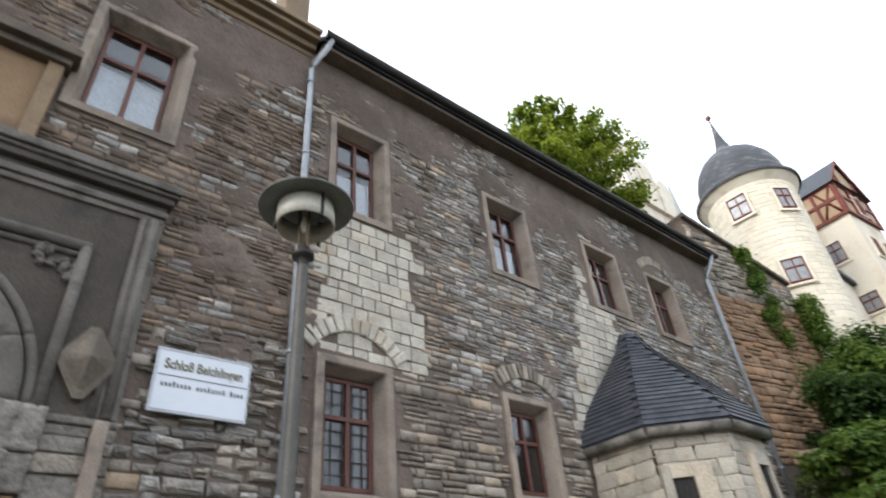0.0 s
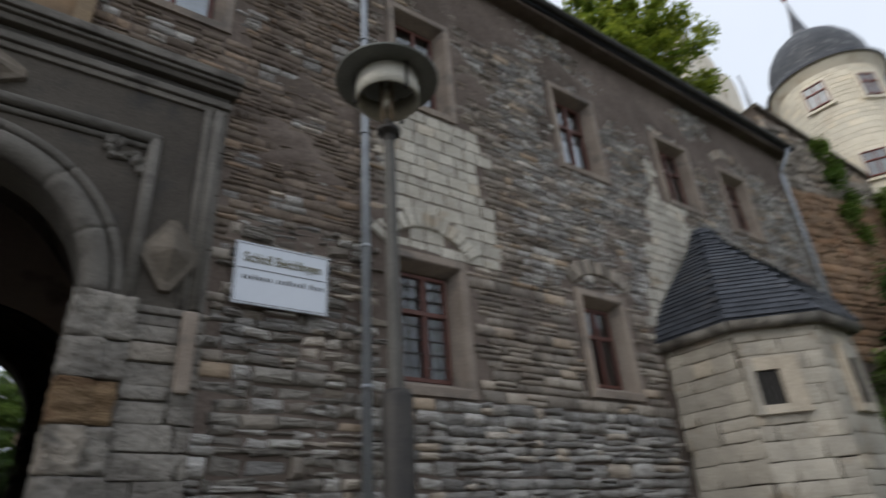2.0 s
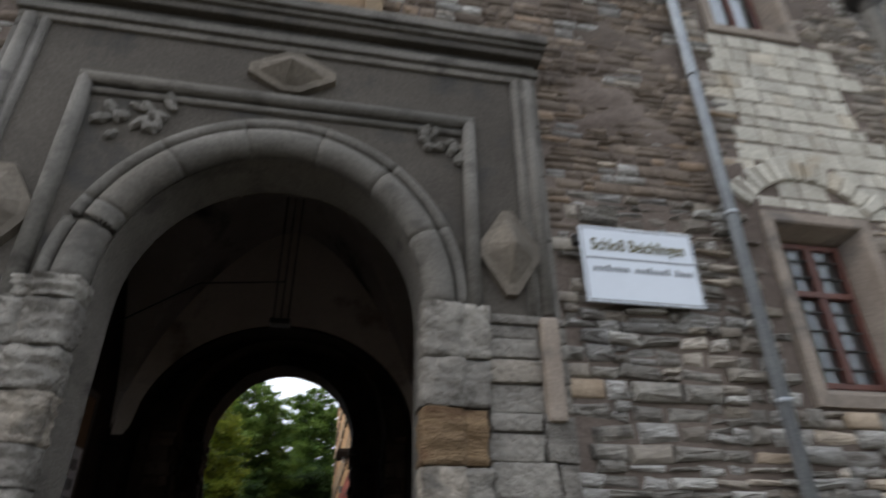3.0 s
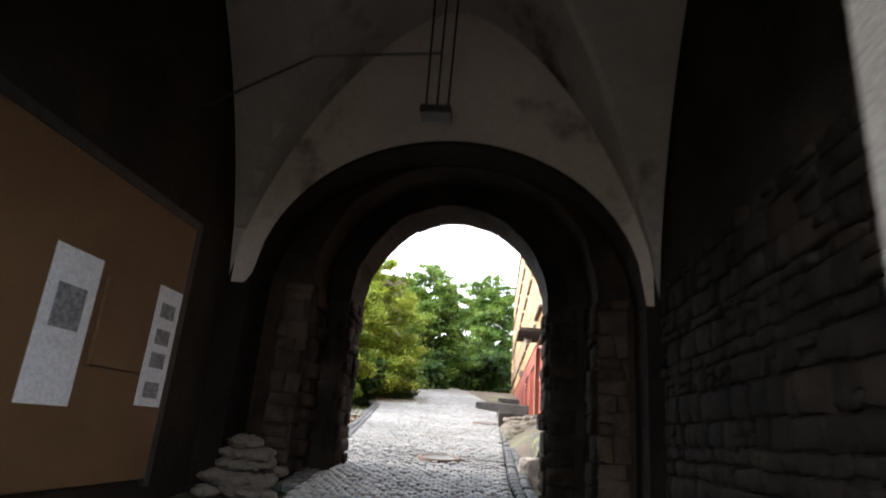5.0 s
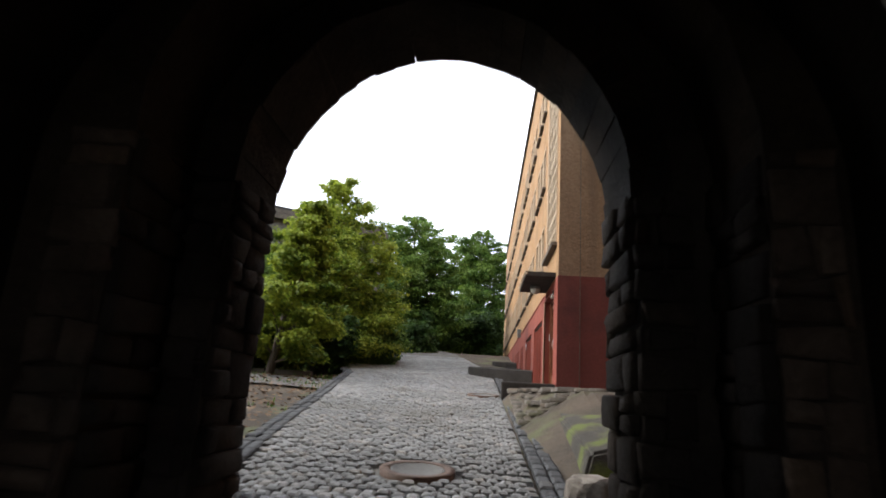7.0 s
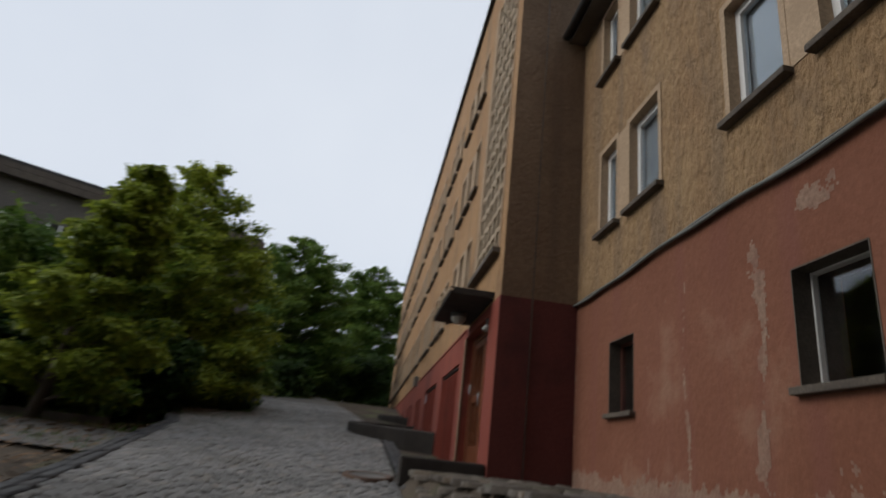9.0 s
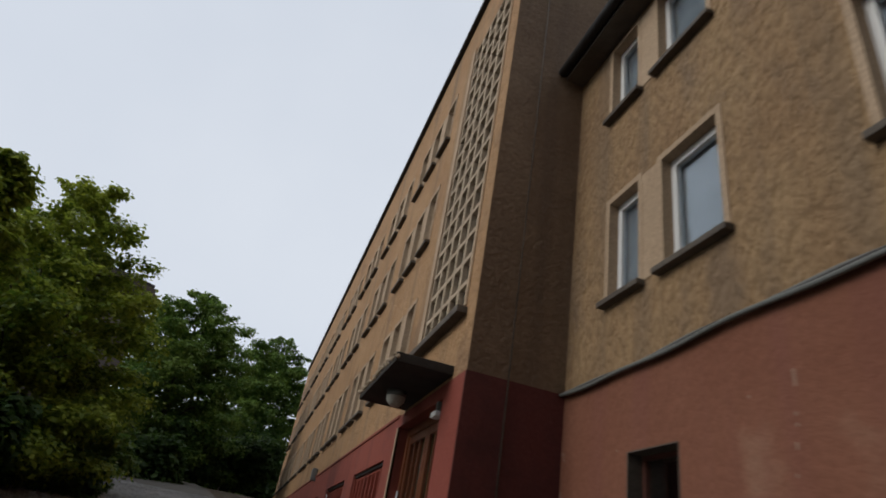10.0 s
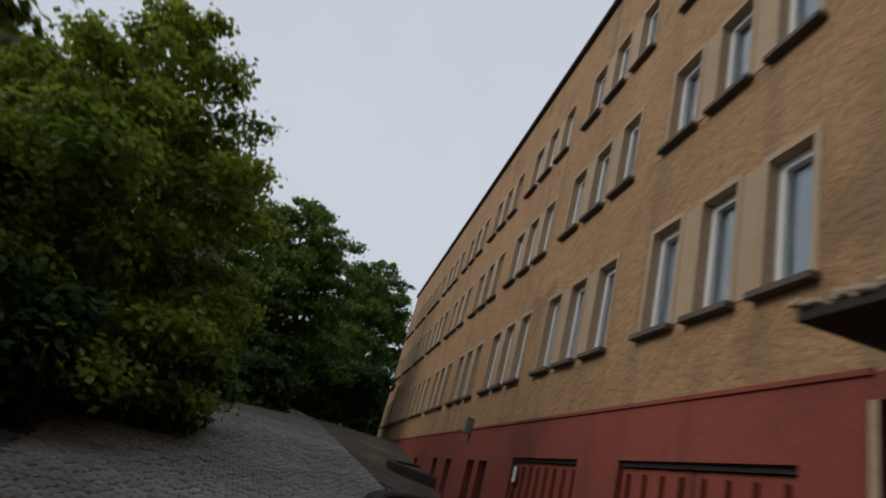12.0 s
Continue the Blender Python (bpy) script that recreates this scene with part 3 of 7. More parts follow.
# relieving arches: middle, springing, half span, rise -> middle, centre height, radius, half span
RELIEVING = [(m, z + s - (h * h + s * s) / (2 * s), (h * h + s * s) / (2 * s), h) for m, z, h, s in ((3.92, 4.62, 0.66, 0.36), (7.3, 4.70, 0.66, 0.26), (13.15, 9.0, 0.7, 0.3))]


def holes_in(windows, inset=0.0):
    return [(a + inset, b - inset, c + inset, d - inset) for a, b, c, d in windows]


def wall_cells(u0, u1, v0, v1, holes):
    """Rectangles that fill a wall round its openings."""
    us = sorted({u0, u1, *[h[0] for h in holes], *[h[1] for h in holes]})
    vs = sorted({v0, v1, *[h[2] for h in holes], *[h[3] for h in holes]})
    us, vs = [u for u in us if u0 <= u <= u1], [v for v in vs if v0 <= v <= v1]
    for a, b in zip(us, us[1:]):
        run = None
        for c, d in zip(vs, vs[1:]):
            mu, mv = (a + b) / 2, (c + d) / 2
            if any(h[0] < mu < h[1] and h[2] < mv < h[3] for h in holes):
                if run:
                    yield a, b, *run
                run = None
            else:
                run = (run[0], d) if run else (c, d)
        if run:
            yield a, b, *run


bm = bmesh.new()
for a, b, c, d in wall_cells(-6.5, 16.3, -1.5, 10.5, holes_in(CASTLE_WINDOWS, 0.12) + [(-2.4, 0.4, -1.5, 5.0)]):
    box(bm, a, b, WY, WY + 0.75, c, d)
castle_wall = tagged(part("wall_castle", bm, COAT), "weathered rubble castle wall with remains of brown render", "wall", kind="structure")
arch_slab("gate_arch", WY, WY + 0.5, -2.4, 0.4, -1.0, 5.0, *GATE, PORTAL, castle_wall)


def in_hole(a, b, c, d):
    x, z = (a + b) / 2, (c + d) / 2
    if -3.4 < x < 1.18 and z < 6.15:
        return True
    if -2.5 < x < -0.35 and 6.1 < z < 7.7:
        return True
    return any(h[0] - 0.0 < b and a < h[1] and h[2] < d and c < h[3] for h in CASTLE_WINDOWS) or (8.5 < x < 11.6 and z < 3.95) or any(math.hypot(x - m, z - c) < r + 0.28 and math.hypot(x - m, z - c) > r and abs(x - m) < h + 0.08 and z > c for m, c, r, h in RELIEVING)


def pale_patch(x, z):
    w = 0.25 * noise.noise((x * 1.3, z * 1.3, 3.1))
    return (3.35 + w < x < 5.0 + w and 4.62 < z < 7.0) or (8.6 + 0.35 * (z - 5) + w < x < 10.2 + 0.2 * (z - 5) + w and 4.0 < z < 9.1) or (9.9 < x < 10.3 and 7 < z < 9.2)


rng = random.Random(11)
front = lambda u, v, n: (u, WY - n, v)
lower = list(courses(-6.5, 16.3, -1.3, 4.5, rng, (0.07, 0.2), (0.1, 0.42), in_hole))
upper = list(courses(-6.5, 16.3, 4.5, 10.4, rng, (0.055, 0.15), (0.1, 0.34), in_hole))
pale = [c for c in courses(3.0, 11.0, 4.0, 9.2, rng, (0.15, 0.25), (0.16, 0.38), in_hole) if pale_patch((c[0] + c[1]) / 2, (c[2] + c[3]) / 2)]
dark = [c for c in upper + lower if not pale_patch((c[0] + c[1]) / 2, (c[2] + c[3]) / 2)]
near_gate = [c for c in dark if 1.18 <= c[0] and c[1] < 3.4 and 0.9 < c[2] < 4.6][:290]
rest = [c for c in dark if c not in set(near_gate)]
grey_low = [c for c in rest if c[3] < 2.75 + 0.5 * noise.noise((c[0] * 0.5, 0, 8.0)) or (c[2] > 4.5 and noise.noise((c[0] * 2.1, c[2] * 2.6, 4.0)) > (0.28 if c[0] < 5.5 else -0.12))]
picked = set(grey_low)
rest = [c for c in rest if c not in picked]
low_courses = [c for c in grey_low if c[3] < 4.5]
stone_field("weathered_stones", low_courses, rng, front, WEATHERED, (0.045, 0.12), castle_wall, rough=0.024, edge=0.045)
stone_field("pale_flush_stones", [c for c in grey_low if c[3] >= 4.5], rng, front, WEATHERED, (0.046, 0.07), castle_wall, rough=0.011, edge=0.02)
brown = [c for c in rest if c[0] < 3.0 and c[2] > 4.1]
stone_field("brown_stones", brown, rng, front, BROWNSTONE, (0.044, 0.072), castle_wall, rough=0.014, edge=0.022)
taken = set(brown)
stone_field("rubble_stones", [c for c in rest if c not in taken], rng, front, RUBBLE, (0.044, 0.072), castle_wall, rough=0.012, edge=0.022)
stone_field("pale_stones", pale, rng, front, PALE, (0.046, 0.058), castle_wall, rough=0.009, edge=0.009, round_faced=False)
GATE_STONES = near_gate
for n, (m, c, r, h) in enumerate(RELIEVING):
    count = 13
    lim = math.asin(min(h / r, 1))
    for k in range(count):
        t0, t1 = -lim + 2 * lim * k / count + 0.008, -lim + 2 * lim * (k + 1) / count - 0.008
        y0, y1, top = WY - 0.075 - rng.uniform(0, 0.025), WY + 0.02, r + 0.27 + rng.uniform(-0.05, 0.02)
        bm = bmesh.new()
        fr = [bm.verts.new((m + q * math.sin(t), y0, c + q * math.cos(t))) for q, t in ((r, t0), (r, t1), (top, t1), (top, t0))]
        bk = [bm.verts.new((v.co.x, y1, v.co.z)) for v in fr]
        bm.faces.new(fr)
        for i in range(4):
            bm.faces.new((fr[i], bk[i], bk[(i + 1) % 4], fr[(i + 1) % 4]))
        bmesh.ops.recalc_face_normals(bm, faces=bm.faces)
        bmesh.ops.bevel(bm, geom=[e for e in bm.edges if all(v in fr for v in e.verts)], offset=0.018, segments=1, affect="EDGES")
        part("voussoir", bm, PALE if n == 0 else RUBBLE, castle_wall)

# remains of render that lie over and between the stones
nx, nz = 285, 150
verts, faces = [], []
for j in range(nz + 1):
    for i in range(nx + 1):
        x, z = -6.5 + 22.8 * i / nx, -1.3 + 11.8 * j / nz
        f = noise.fractal((x * 0.55, z * 0.8, 1.7), 1.0, 2.0, 4) + 0.35 * noise.noise((x * 5, z * 9, 0.4))
        bias = float(np.interp(z, [3.4, 4.4, 8.2, 9.6], [-0.6, -0.36, -0.25, 0.75]))
        n = (0.034 if z > 3.6 or x < 1.2 else 0.014) + 0.012 * noise.noise((x * 6, z * 8, 2.2)) + 0.042 * min(max((f + bias - 0.1) / 0.35, 0), 1)
        if pale_patch(x, z):
            n = min(n, 0.038)
        verts.append((x, WY - max(n, 0.003), z))
for j in range(nz):
    for i in range(nx):
        x, z = -6.5 + 22.8 * (i + 0.5) / nx, -1.3 + 11.8 * (j + 0.5) / nz
        if any(h[0] + 0.05 < x < h[1] - 0.05 and h[2] + 0.05 < z < h[3] - 0.05 for h in CASTLE_WINDOWS) or (-2.9 < x < 0.9 and z < 5.5):
            continue
        a = j * (nx + 1) + i
        faces.append((a, a + 1, a + nx + 2, a + nx + 1))
coat = raw("render_coat", verts, faces, COAT, castle_wall, "brown-grey remains of render")
for poly in coat.data.polygons:
    poly.use_smooth = True


def mitred(name, parent, material, x0, x1, z0, z1, profile, sides, at=None, labels=None, face_y=None):
    """A frame of mitred bars round an opening in the castle front; profile: rows of inward offset and depth behind the wall's face."""
    y = WY if face_y is None else face_y
    corner = {"bl": lambda o: (x0 + o, z0 + o), "br": lambda o: (x1 - o, z0 + o), "tr": lambda o: (x1 - o, z1 - o), "tl": lambda o: (x0 + o, z1 - o)}
    for side in sides:
        a, b = {"left_jamb": ("bl", "tl"), "right_jamb": ("tr", "br"), "lintel": ("tl", "tr"), "sill": ("br", "bl")}[side]
        bm = bmesh.new()
        ra = [bm.verts.new((corner[a](o)[0], y + d, corner[a](o)[1])) for o, d in profile]
        rb = [bm.verts.new((corner[b](o)[0], y + d, corner[b](o)[1])) for o, d in profile]
        for k in range(len(profile) - 1):
            bm.faces.new((ra[k], rb[k], rb[k + 1], ra[k + 1]))
        bmesh.ops.recalc_face_normals(bm, faces=bm.faces)
        part(side.replace("left_", "").replace("right_", ""), bm, material, parent)


def castle_window(k, x0, x1, z0, z1, lattice, curtain):
    w = thing("window_%d" % k, "red-brown casement window in a splayed sandstone surround" if not lattice else "red-brown barred window in a splayed sandstone surround", "window", "castle windows", "structure")
    mitred("surround", w, DRESSED, x0, x1, z0, z1, [(-0.01, 0.05), (0.0, -0.075), (0.10, -0.085), (0.12, -0.07), (0.2, 0.13), (0.215, 0.25)], ("left_jamb", "right_jamb", "lintel", "sill"))
    i = 0.215
    a, b, c, d = x0 + i, x1 - i, z0 + i, z1 - i
    y = WY + 0.15
    bm = bmesh.new()
    for q in ((a, a + 0.055, c, d), (b - 0.055, b, c, d), (a + 0.055, b - 0.055, c, c + 0.055), (a + 0.055, b - 0.055, d - 0.055, d)):
        box(bm, q[0], q[1], y, y + 0.07, q[2], q[3], 0.008)
    part("window_frame", bm, BROWNWOOD, w)
    m = (a + b) / 2
    t = c + (d - c) * 0.62
    part("mullion", one_box(m - 0.032, m + 0.032, y - 0.015, y + 0.06, c + 0.05, d - 0.05, 0.008), BROWNWOOD, w)
    part("transom", one_box(a + 0.05, b - 0.05, y - 0.02, y + 0.055, t - 0.03, t + 0.03, 0.008), BROWNWOOD, w)
    for xa, xb in ((a + 0.05, m - 0.03), (m + 0.03, b - 0.05)):
        for za, zb in ((c + 0.05, t - 0.03), (t + 0.03, d - 0.05)):
            p = part("pane", one_box(xa, xb, y + 0.03, y + 0.036, za, zb), GLASS, w)
            p.visible_shadow = False
    if lattice:
        for s in range(1, 5):
            x = a + (b - a) * s / 5
            part("glazing_bar", one_box(x - 0.007, x + 0.007, y + 0.016, y + 0.028, c, d), IRON, w)
        for s in range(1, 8):
            z = c + (d - c) * s / 8
            part("glazing_bar", one_box(a, b, y + 0.006, y + 0.016, z - 0.007, z + 0.007), IRON, w)
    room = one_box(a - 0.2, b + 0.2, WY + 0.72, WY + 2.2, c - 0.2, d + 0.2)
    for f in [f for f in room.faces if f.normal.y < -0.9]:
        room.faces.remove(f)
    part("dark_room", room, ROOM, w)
    # White sheet behind the glass, up to this share of the height.
    if curtain:
        part("curtain", one_box(a + 0.02, b - 0.02, y + 0.14, y + 0.15, c + 0.02, c + (d - c) * curtain), CURTAIN, w, "white sheet behind the lower panes")
    return w


for k, (win, lat, cur) in enumerate(zip(CASTLE_WINDOWS, (True, False, False, False, False, False, False), (0, 0, 0.55, 0.5, 0, 0, 0.6))):
    castle_window(k + 1, *win, lat, cur)

# roof and cornices
roof = thing("roof_castle", "dark slate roof with a dark gutter above the castle front", "roof", kind="structure")
bm = bmesh.new()
pts = [(3.0, WY - 0.42, 10.62), (16.5, WY - 0.42, 10.62), (16.5, WY + 5.0, 15.2), (3.0, WY + 5.0, 15.2)]
top = [bm.verts.new(p) for p in pts]
low = [bm.verts.new((p[0], p[1], p[2] - 0.12)) for p in pts]
bm.faces.new(top)
bm.faces.new(low[::-1])
for i in range(4):
    bm.faces.new((top[i], low[i], low[(i + 1) % 4], top[(i + 1) % 4]))
part("slate_cover", bm, SLATE, roof)
part("soffit", one_box(3.05, 16.4, WY - 0.36, WY + 0.1, 10.42, 10.52, 0.01), COAT, roof)
bm = bmesh.new()
ring = [(math.cos(a) * 0.085, math.sin(a) * 0.085) for a in [math.pi + math.pi * k / 8 for k in range(9)]]
a = [bm.verts.new((3.0, WY - 0.47 + u, 10.62 + v)) for u, v in ring]
b = [bm.verts.new((16.5, WY - 0.47 + u, 10.62 + v)) for u, v in ring]
for k in range(8):
    bm.faces.new((a[k], a[k + 1], b[k + 1], b[k]))
part("gutter", bm, IRON, roof, "dark half-round gutter")
part("gutter_lip", tube([(3.0, WY - 0.555, 10.63), (16.5, WY - 0.555, 10.63)], 0.015, 6), LAMPGREY, roof)
cornice = thing("cornice", "moulded ochre stone cornice of the gatehouse", "cornice", kind="structure")
for d, z0, z1 in ((0.10, 10.30, 10.42), (0.2, 10.42, 10.56), (0.34, 10.56, 10.68), (0.42, 10.68, 10.78)):
    part("moulding", one_box(-6.5, 2.98, WY - d, WY + 0.4, z0, z1, 0.02), OCHRE, cornice)
# Roof added out of view, closing the range and dimming gable and wing.
bm = bmesh.new()
v = [bm.verts.new(p) for p in ((-12, WY + 0.15, 10.78), (2.95, WY + 0.15, 10.78), (2.95, 10.0, 14.6), (-12, 10.0, 14.6), (-12, 13.9, 10.7), (16.5, 13.9, 10.7), (16.5, 10.6, 14.4), (2.95, 10.6, 14.4))]
for f in ((0, 1, 2, 3), (3, 2, 5, 4), (2, 7, 6, 5)):
    bm.faces.new([v[i] for i in f])
blocker_roof = tagged(part("roof_gatehouse", bm, SLATE), "added unseen slate roof that keeps light off gable and wing", "roof", kind="structure")
chimney = tagged(part("attic_pier", one_box(2.35, 2.85, WY - 0.05, WY + 0.5, 11.0, 12.6, 0.04), OCHRE), "ochre stone pier standing on the gatehouse cornice", "pier", kind="structure")


def downpipe(name, path, label):
    t = thing(name, label, "downpipe")
    part("pipe", tube(path, 0.055, 12), ZINC, t)
    z = path[-1][2] + 0.6
    while z < path[-2][2] - 0.3:
        part("pipe_clip", tube([(path[-1][0], path[-1][1], z), (path[-1][0], path[-1][1], z + 0.04)], 0.066, 12), ZINC, t)
        z += 1.7
    return t


downpipe("downpipe", [(3.15, WY - 0.46, 10.55), (3.1, WY - 0.4, 10.35), (2.95, WY - 0.18, 10.05), (2.93, WY - 0.17, 9.85), (2.92, WY - 0.17, 0.4)], "grey zinc downpipe on the rubble castle wall")
downpipe("downpipe", [(16.2, WY - 0.46, 10.55), (16.1, WY - 0.4, 10.3), (15.95, WY - 0.2, 9.9), (15.9, WY - 0.18, 9.7), (15.9, WY - 0.18, 2.0)], "grey zinc downpipe at the end of the castle wall")

# ---------------------------------------------------------------- portal
portal = thing("portal", "weathered grey stone gate portal with roll mouldings and diamond bosses", "portal", kind="structure")
PX0, PX1 = -3.35, 1.18
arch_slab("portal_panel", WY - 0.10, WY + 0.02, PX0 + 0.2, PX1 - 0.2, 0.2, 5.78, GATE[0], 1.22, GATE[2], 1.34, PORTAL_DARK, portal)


RUSTSTONE = surface("rust_stained_sandstone", (0.24, 0.155, 0.085), (0.33, 0.225, 0.125), 3.0, 20, 0.92, 0.9, vary=0.2, dirt=(0.13, 0.075, 0.04), dirt_at=0.56, dirt_scale=3.0, stretch=(1, 1, 2.5), bump_size=0.04)
JAMB = surface("eroded_jamb_stone", (0.215, 0.196, 0.173), (0.325, 0.30, 0.265), 3.0, 18, 0.92, 0.9, vary=0.25, dirt=(0.10, 0.09, 0.078), dirt_at=0.58, dirt_scale=2.6, bump_size=0.04)
for r, rad, dy, pieces in ((1.28, 0.125, 0.10, 7), (1.46, 0.05, 0.12, 7)):
    for k in range(pieces):
        arc = []
        for s in range(11):
            a = math.pi * (k + 0.0015 + 0.997 * s / 10) / pieces
            arc.append((GATE[0] - r * math.cos(a), WY - dy, GATE[2] + (r + 0.06) * math.sin(a)))
        part("roll_moulding", tube(arc, rad, 16), PORTAL, portal)


def eroded(x0, x1, y0, y1, z0, z1, seed, soft=0.4, wear=0.03, cuts=9):
    """A weathered block: rounded upright edges and worn level beds."""
    bm = bmesh.new()
    bmesh.ops.create_cube(bm, size=2)
    bmesh.ops.subdivide_edges(bm, edges=list(bm.edges), cuts=cuts, use_grid_fill=True)
    c, h = Vector(((x0 + x1) / 2, (y0 + y1) / 2, (z0 + z1) / 2)), Vector(((x1 - x0) / 2, (y1 - y0) / 2, (z1 - z0) / 2))
    for v in bm.verts:
        q = v.co.copy()
        r = max((abs(q.x) ** 4 + abs(q.y) ** 4) ** 0.25, 1e-4)
        k = 1 + (max(abs(q.x), abs(q.y)) / r - 1) * soft * 2
        bed = 1 - 0.03 * max(abs(q.z) - 0.8, 0) / 0.2
        p = Vector((c.x + q.x * h.x * k * bed, c.y + q.y * h.y * k * bed, c.z + q.z * h.z * 0.985))
        w = noise.noise((p.x * 3, p.y * 3, p.z * 34 + seed)) * 0.6 + noise.noise((p.x * 11 + seed, p.y * 11, p.z * 18)) * 0.7
        v.co = p + Vector((q.x * 0.5, q.y, 0)) * wear * w
        v.co.z += 0.35 * wear * noise.noise((p.x * 7, p.y * 7, seed + q.z)) * (1 - abs(q.z))
    for f in bm.faces:
        f.smooth = True
    return bm


for sx, x in ((-1, GATE[0] - 1.3), (1, GATE[0] + 1.3)):
    z = ground_z(WY) - 0.2
    r2 = random.Random(5 + sx)
    while z < GATE[2] - 0.02:
        h = min(r2.uniform(0.22, 0.42), GATE[2] - z)
        if GATE[2] - z - h < 0.12:
            h = GATE[2] - z
        mat = RUSTSTONE if 1.85 < z < 2.4 and sx > 0 else JAMB
        part("jamb_block", eroded(x - 0.17, x + 0.15, WY - 0.225 - r2.uniform(0, 0.02), WY + 0.06, z + 0.001, z + h - 0.001, r2.uniform(0, 50), 0.42, 0.05), mat, portal)
        a, b = (x + 0.11, x + 0.3 + r2.uniform(0, 0.06)) if sx > 0 else (x - 0.3 - r2.uniform(0, 0.06), x - 0.11)
        part("jamb_block", eroded(a, b, WY - 0.2, WY + 0.06, z + 0.006, z + h - 0.006, r2.uniform(0, 50), 0.12, 0.045, 7), mat, portal)
        z += h
# rectangular roll frame and outer frame with cornice
FX0, FX1, FZ = -2.66, 0.49, 5.12
for pts in ([(FX0, WY - 0.14, GATE[2] - 0.2), (FX0, WY - 0.14, FZ)], [(FX1, WY - 0.14, GATE[2] - 0.2), (FX1, WY - 0.14, FZ)], [(FX0 - 0.04, WY - 0.14, FZ), (FX1 + 0.04, WY - 0.14, FZ)]):
    part("roll_moulding", tube(pts, 0.06, 12), PORTAL, portal)
    q = [(p[0] * 0.985 - 0.015, p[1] + 0.03, p[2] - 0.1) for p in pts]
    part("roll_moulding", tube(q, 0.035, 10), PORTAL, portal)
for x0, x1 in ((PX0, PX0 + 0.26), (PX1 - 0.26, PX1)):
    z = 3.3
    r2 = random.Random(int(x0 * 10))
    while z < 5.75:
        h = min(r2.uniform(0.5, 0.9), 5.75 - z)
        part("pilaster_block", one_box(x0, x1, WY - 0.13, WY + 0.02, z + 0.004, z + h - 0.004, 0.014), PORTAL, portal)
        z += h
    inner, out = (x1, x0) if x0 < -2 else (x0, x1)
    for f, r, d in ((0.42, 0.055, 0.13), (0.85, 0.032, 0.12)):
        x = out + (inner - out) * f
        part("pilaster_roll", tube([(x, WY - d, 3.31), (x, WY - d, 5.72)], r, 12), PORTAL, portal)
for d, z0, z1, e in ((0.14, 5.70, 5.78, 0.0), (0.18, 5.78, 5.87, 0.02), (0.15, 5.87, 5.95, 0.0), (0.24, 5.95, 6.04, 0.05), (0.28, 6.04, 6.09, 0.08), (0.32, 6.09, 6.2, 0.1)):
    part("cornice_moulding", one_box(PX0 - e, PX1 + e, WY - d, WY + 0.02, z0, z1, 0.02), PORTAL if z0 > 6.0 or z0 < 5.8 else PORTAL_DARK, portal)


def boss(x, z, w, h, cut):
    """A raised diamond with blunt corners and a pyramid on its face."""
    rim = ((-0.5, -cut), (-cut, -0.5), (cut, -0.5), (0.5, -cut), (0.5, cut), (cut, 0.5), (-cut, 0.5), (-0.5, cut))
    bm = bmesh.new()
    rows = [[bm.verts.new((x + dx * w * s, WY - d, z + dz * h * s)) for dx, dz in rim] for s, d in ((1.0, 0.09), (0.97, 0.17), (0.74, 0.18))]
    tip = bm.verts.new((x, WY - 0.33, z))
    for a, b in zip(rows, rows[1:]):
        for k in range(8):
            bm.faces.new((a[k], a[(k + 1) % 8], b[(k + 1) % 8], b[k]))
    for k in range(8):
        bm.faces.new((rows[2][k], rows[2][(k + 1) % 8], tip))
    bmesh.ops.recalc_face_normals(bm, faces=bm.faces)
    part("diamond_boss", bm, BOSSSTONE, portal, "faceted stone boss")


BOSSSTONE = surface("brown_boss_stone", (0.125, 0.107, 0.086), (0.19, 0.16, 0.127), 1.6, 30, 0.9, 0.5, dirt=(0.10, 0.085, 0.068), dirt_at=0.58, dirt_scale=2.5)
boss(-1.08, 5.44, 0.76, 0.46, 0.1)
boss(0.79, 3.84, 0.5, 0.78, 0.09)
boss(-2.95, 3.84, 0.5, 0.78, 0.09)


def foliage(x, z, sx, seed):
    """A carved leaf in the corner between arch and frame."""
    bm = bmesh.new()
    r = random.Random(seed)
    for k in range(16):
        a = r.uniform(0, 1)
        c = Vector((x + sx * (0.44 * a + r.uniform(-0.06, 0.06)), WY - 0.12, z + r.uniform(-0.12, 0.2) - (0.0 if a < 0.5 else 0.3 * (a - 0.5))))
        m = Matrix.Translation(c) @ Euler((r.uniform(-0.5, 0.5), r.uniform(0, 3), r.uniform(-0.5, 0.5))).to_matrix().to_4x4() @ Matrix.Diagonal((r.uniform(0.05, 0.11), 0.05, r.uniform(0.03, 0.06), 1))
        bmesh.ops.create_icosphere(bm, subdivisions=1, radius=1, matrix=m)
    part("carved_leaf", bm, PORTAL, portal, "carved stone leaf in the spandrel")


foliage(0.02, 4.82, 1, 3)
foliage(-2.02, 4.82, -1, 4)
SIDE_BLOCKS = []
r2 = random.Random(15)
for x0, x1 in ((0.55, 1.2), (-3.34, -2.7)):
    SIDE_BLOCKS += list(courses(x0, x1, 0.3, 3.3, r2, (0.16, 0.34), (0.3, 0.75)))
part("niche_shaft", one_box(0.98, 1.12, WY - 0.22, WY, 2.5, 3.28, 0.03), DRESSED, portal)
# plaster panel with a frame above the cornice
plaque = thing("plaque", "ochre plaster panel with a dark moulding over the portal", "plaque", kind="structure")
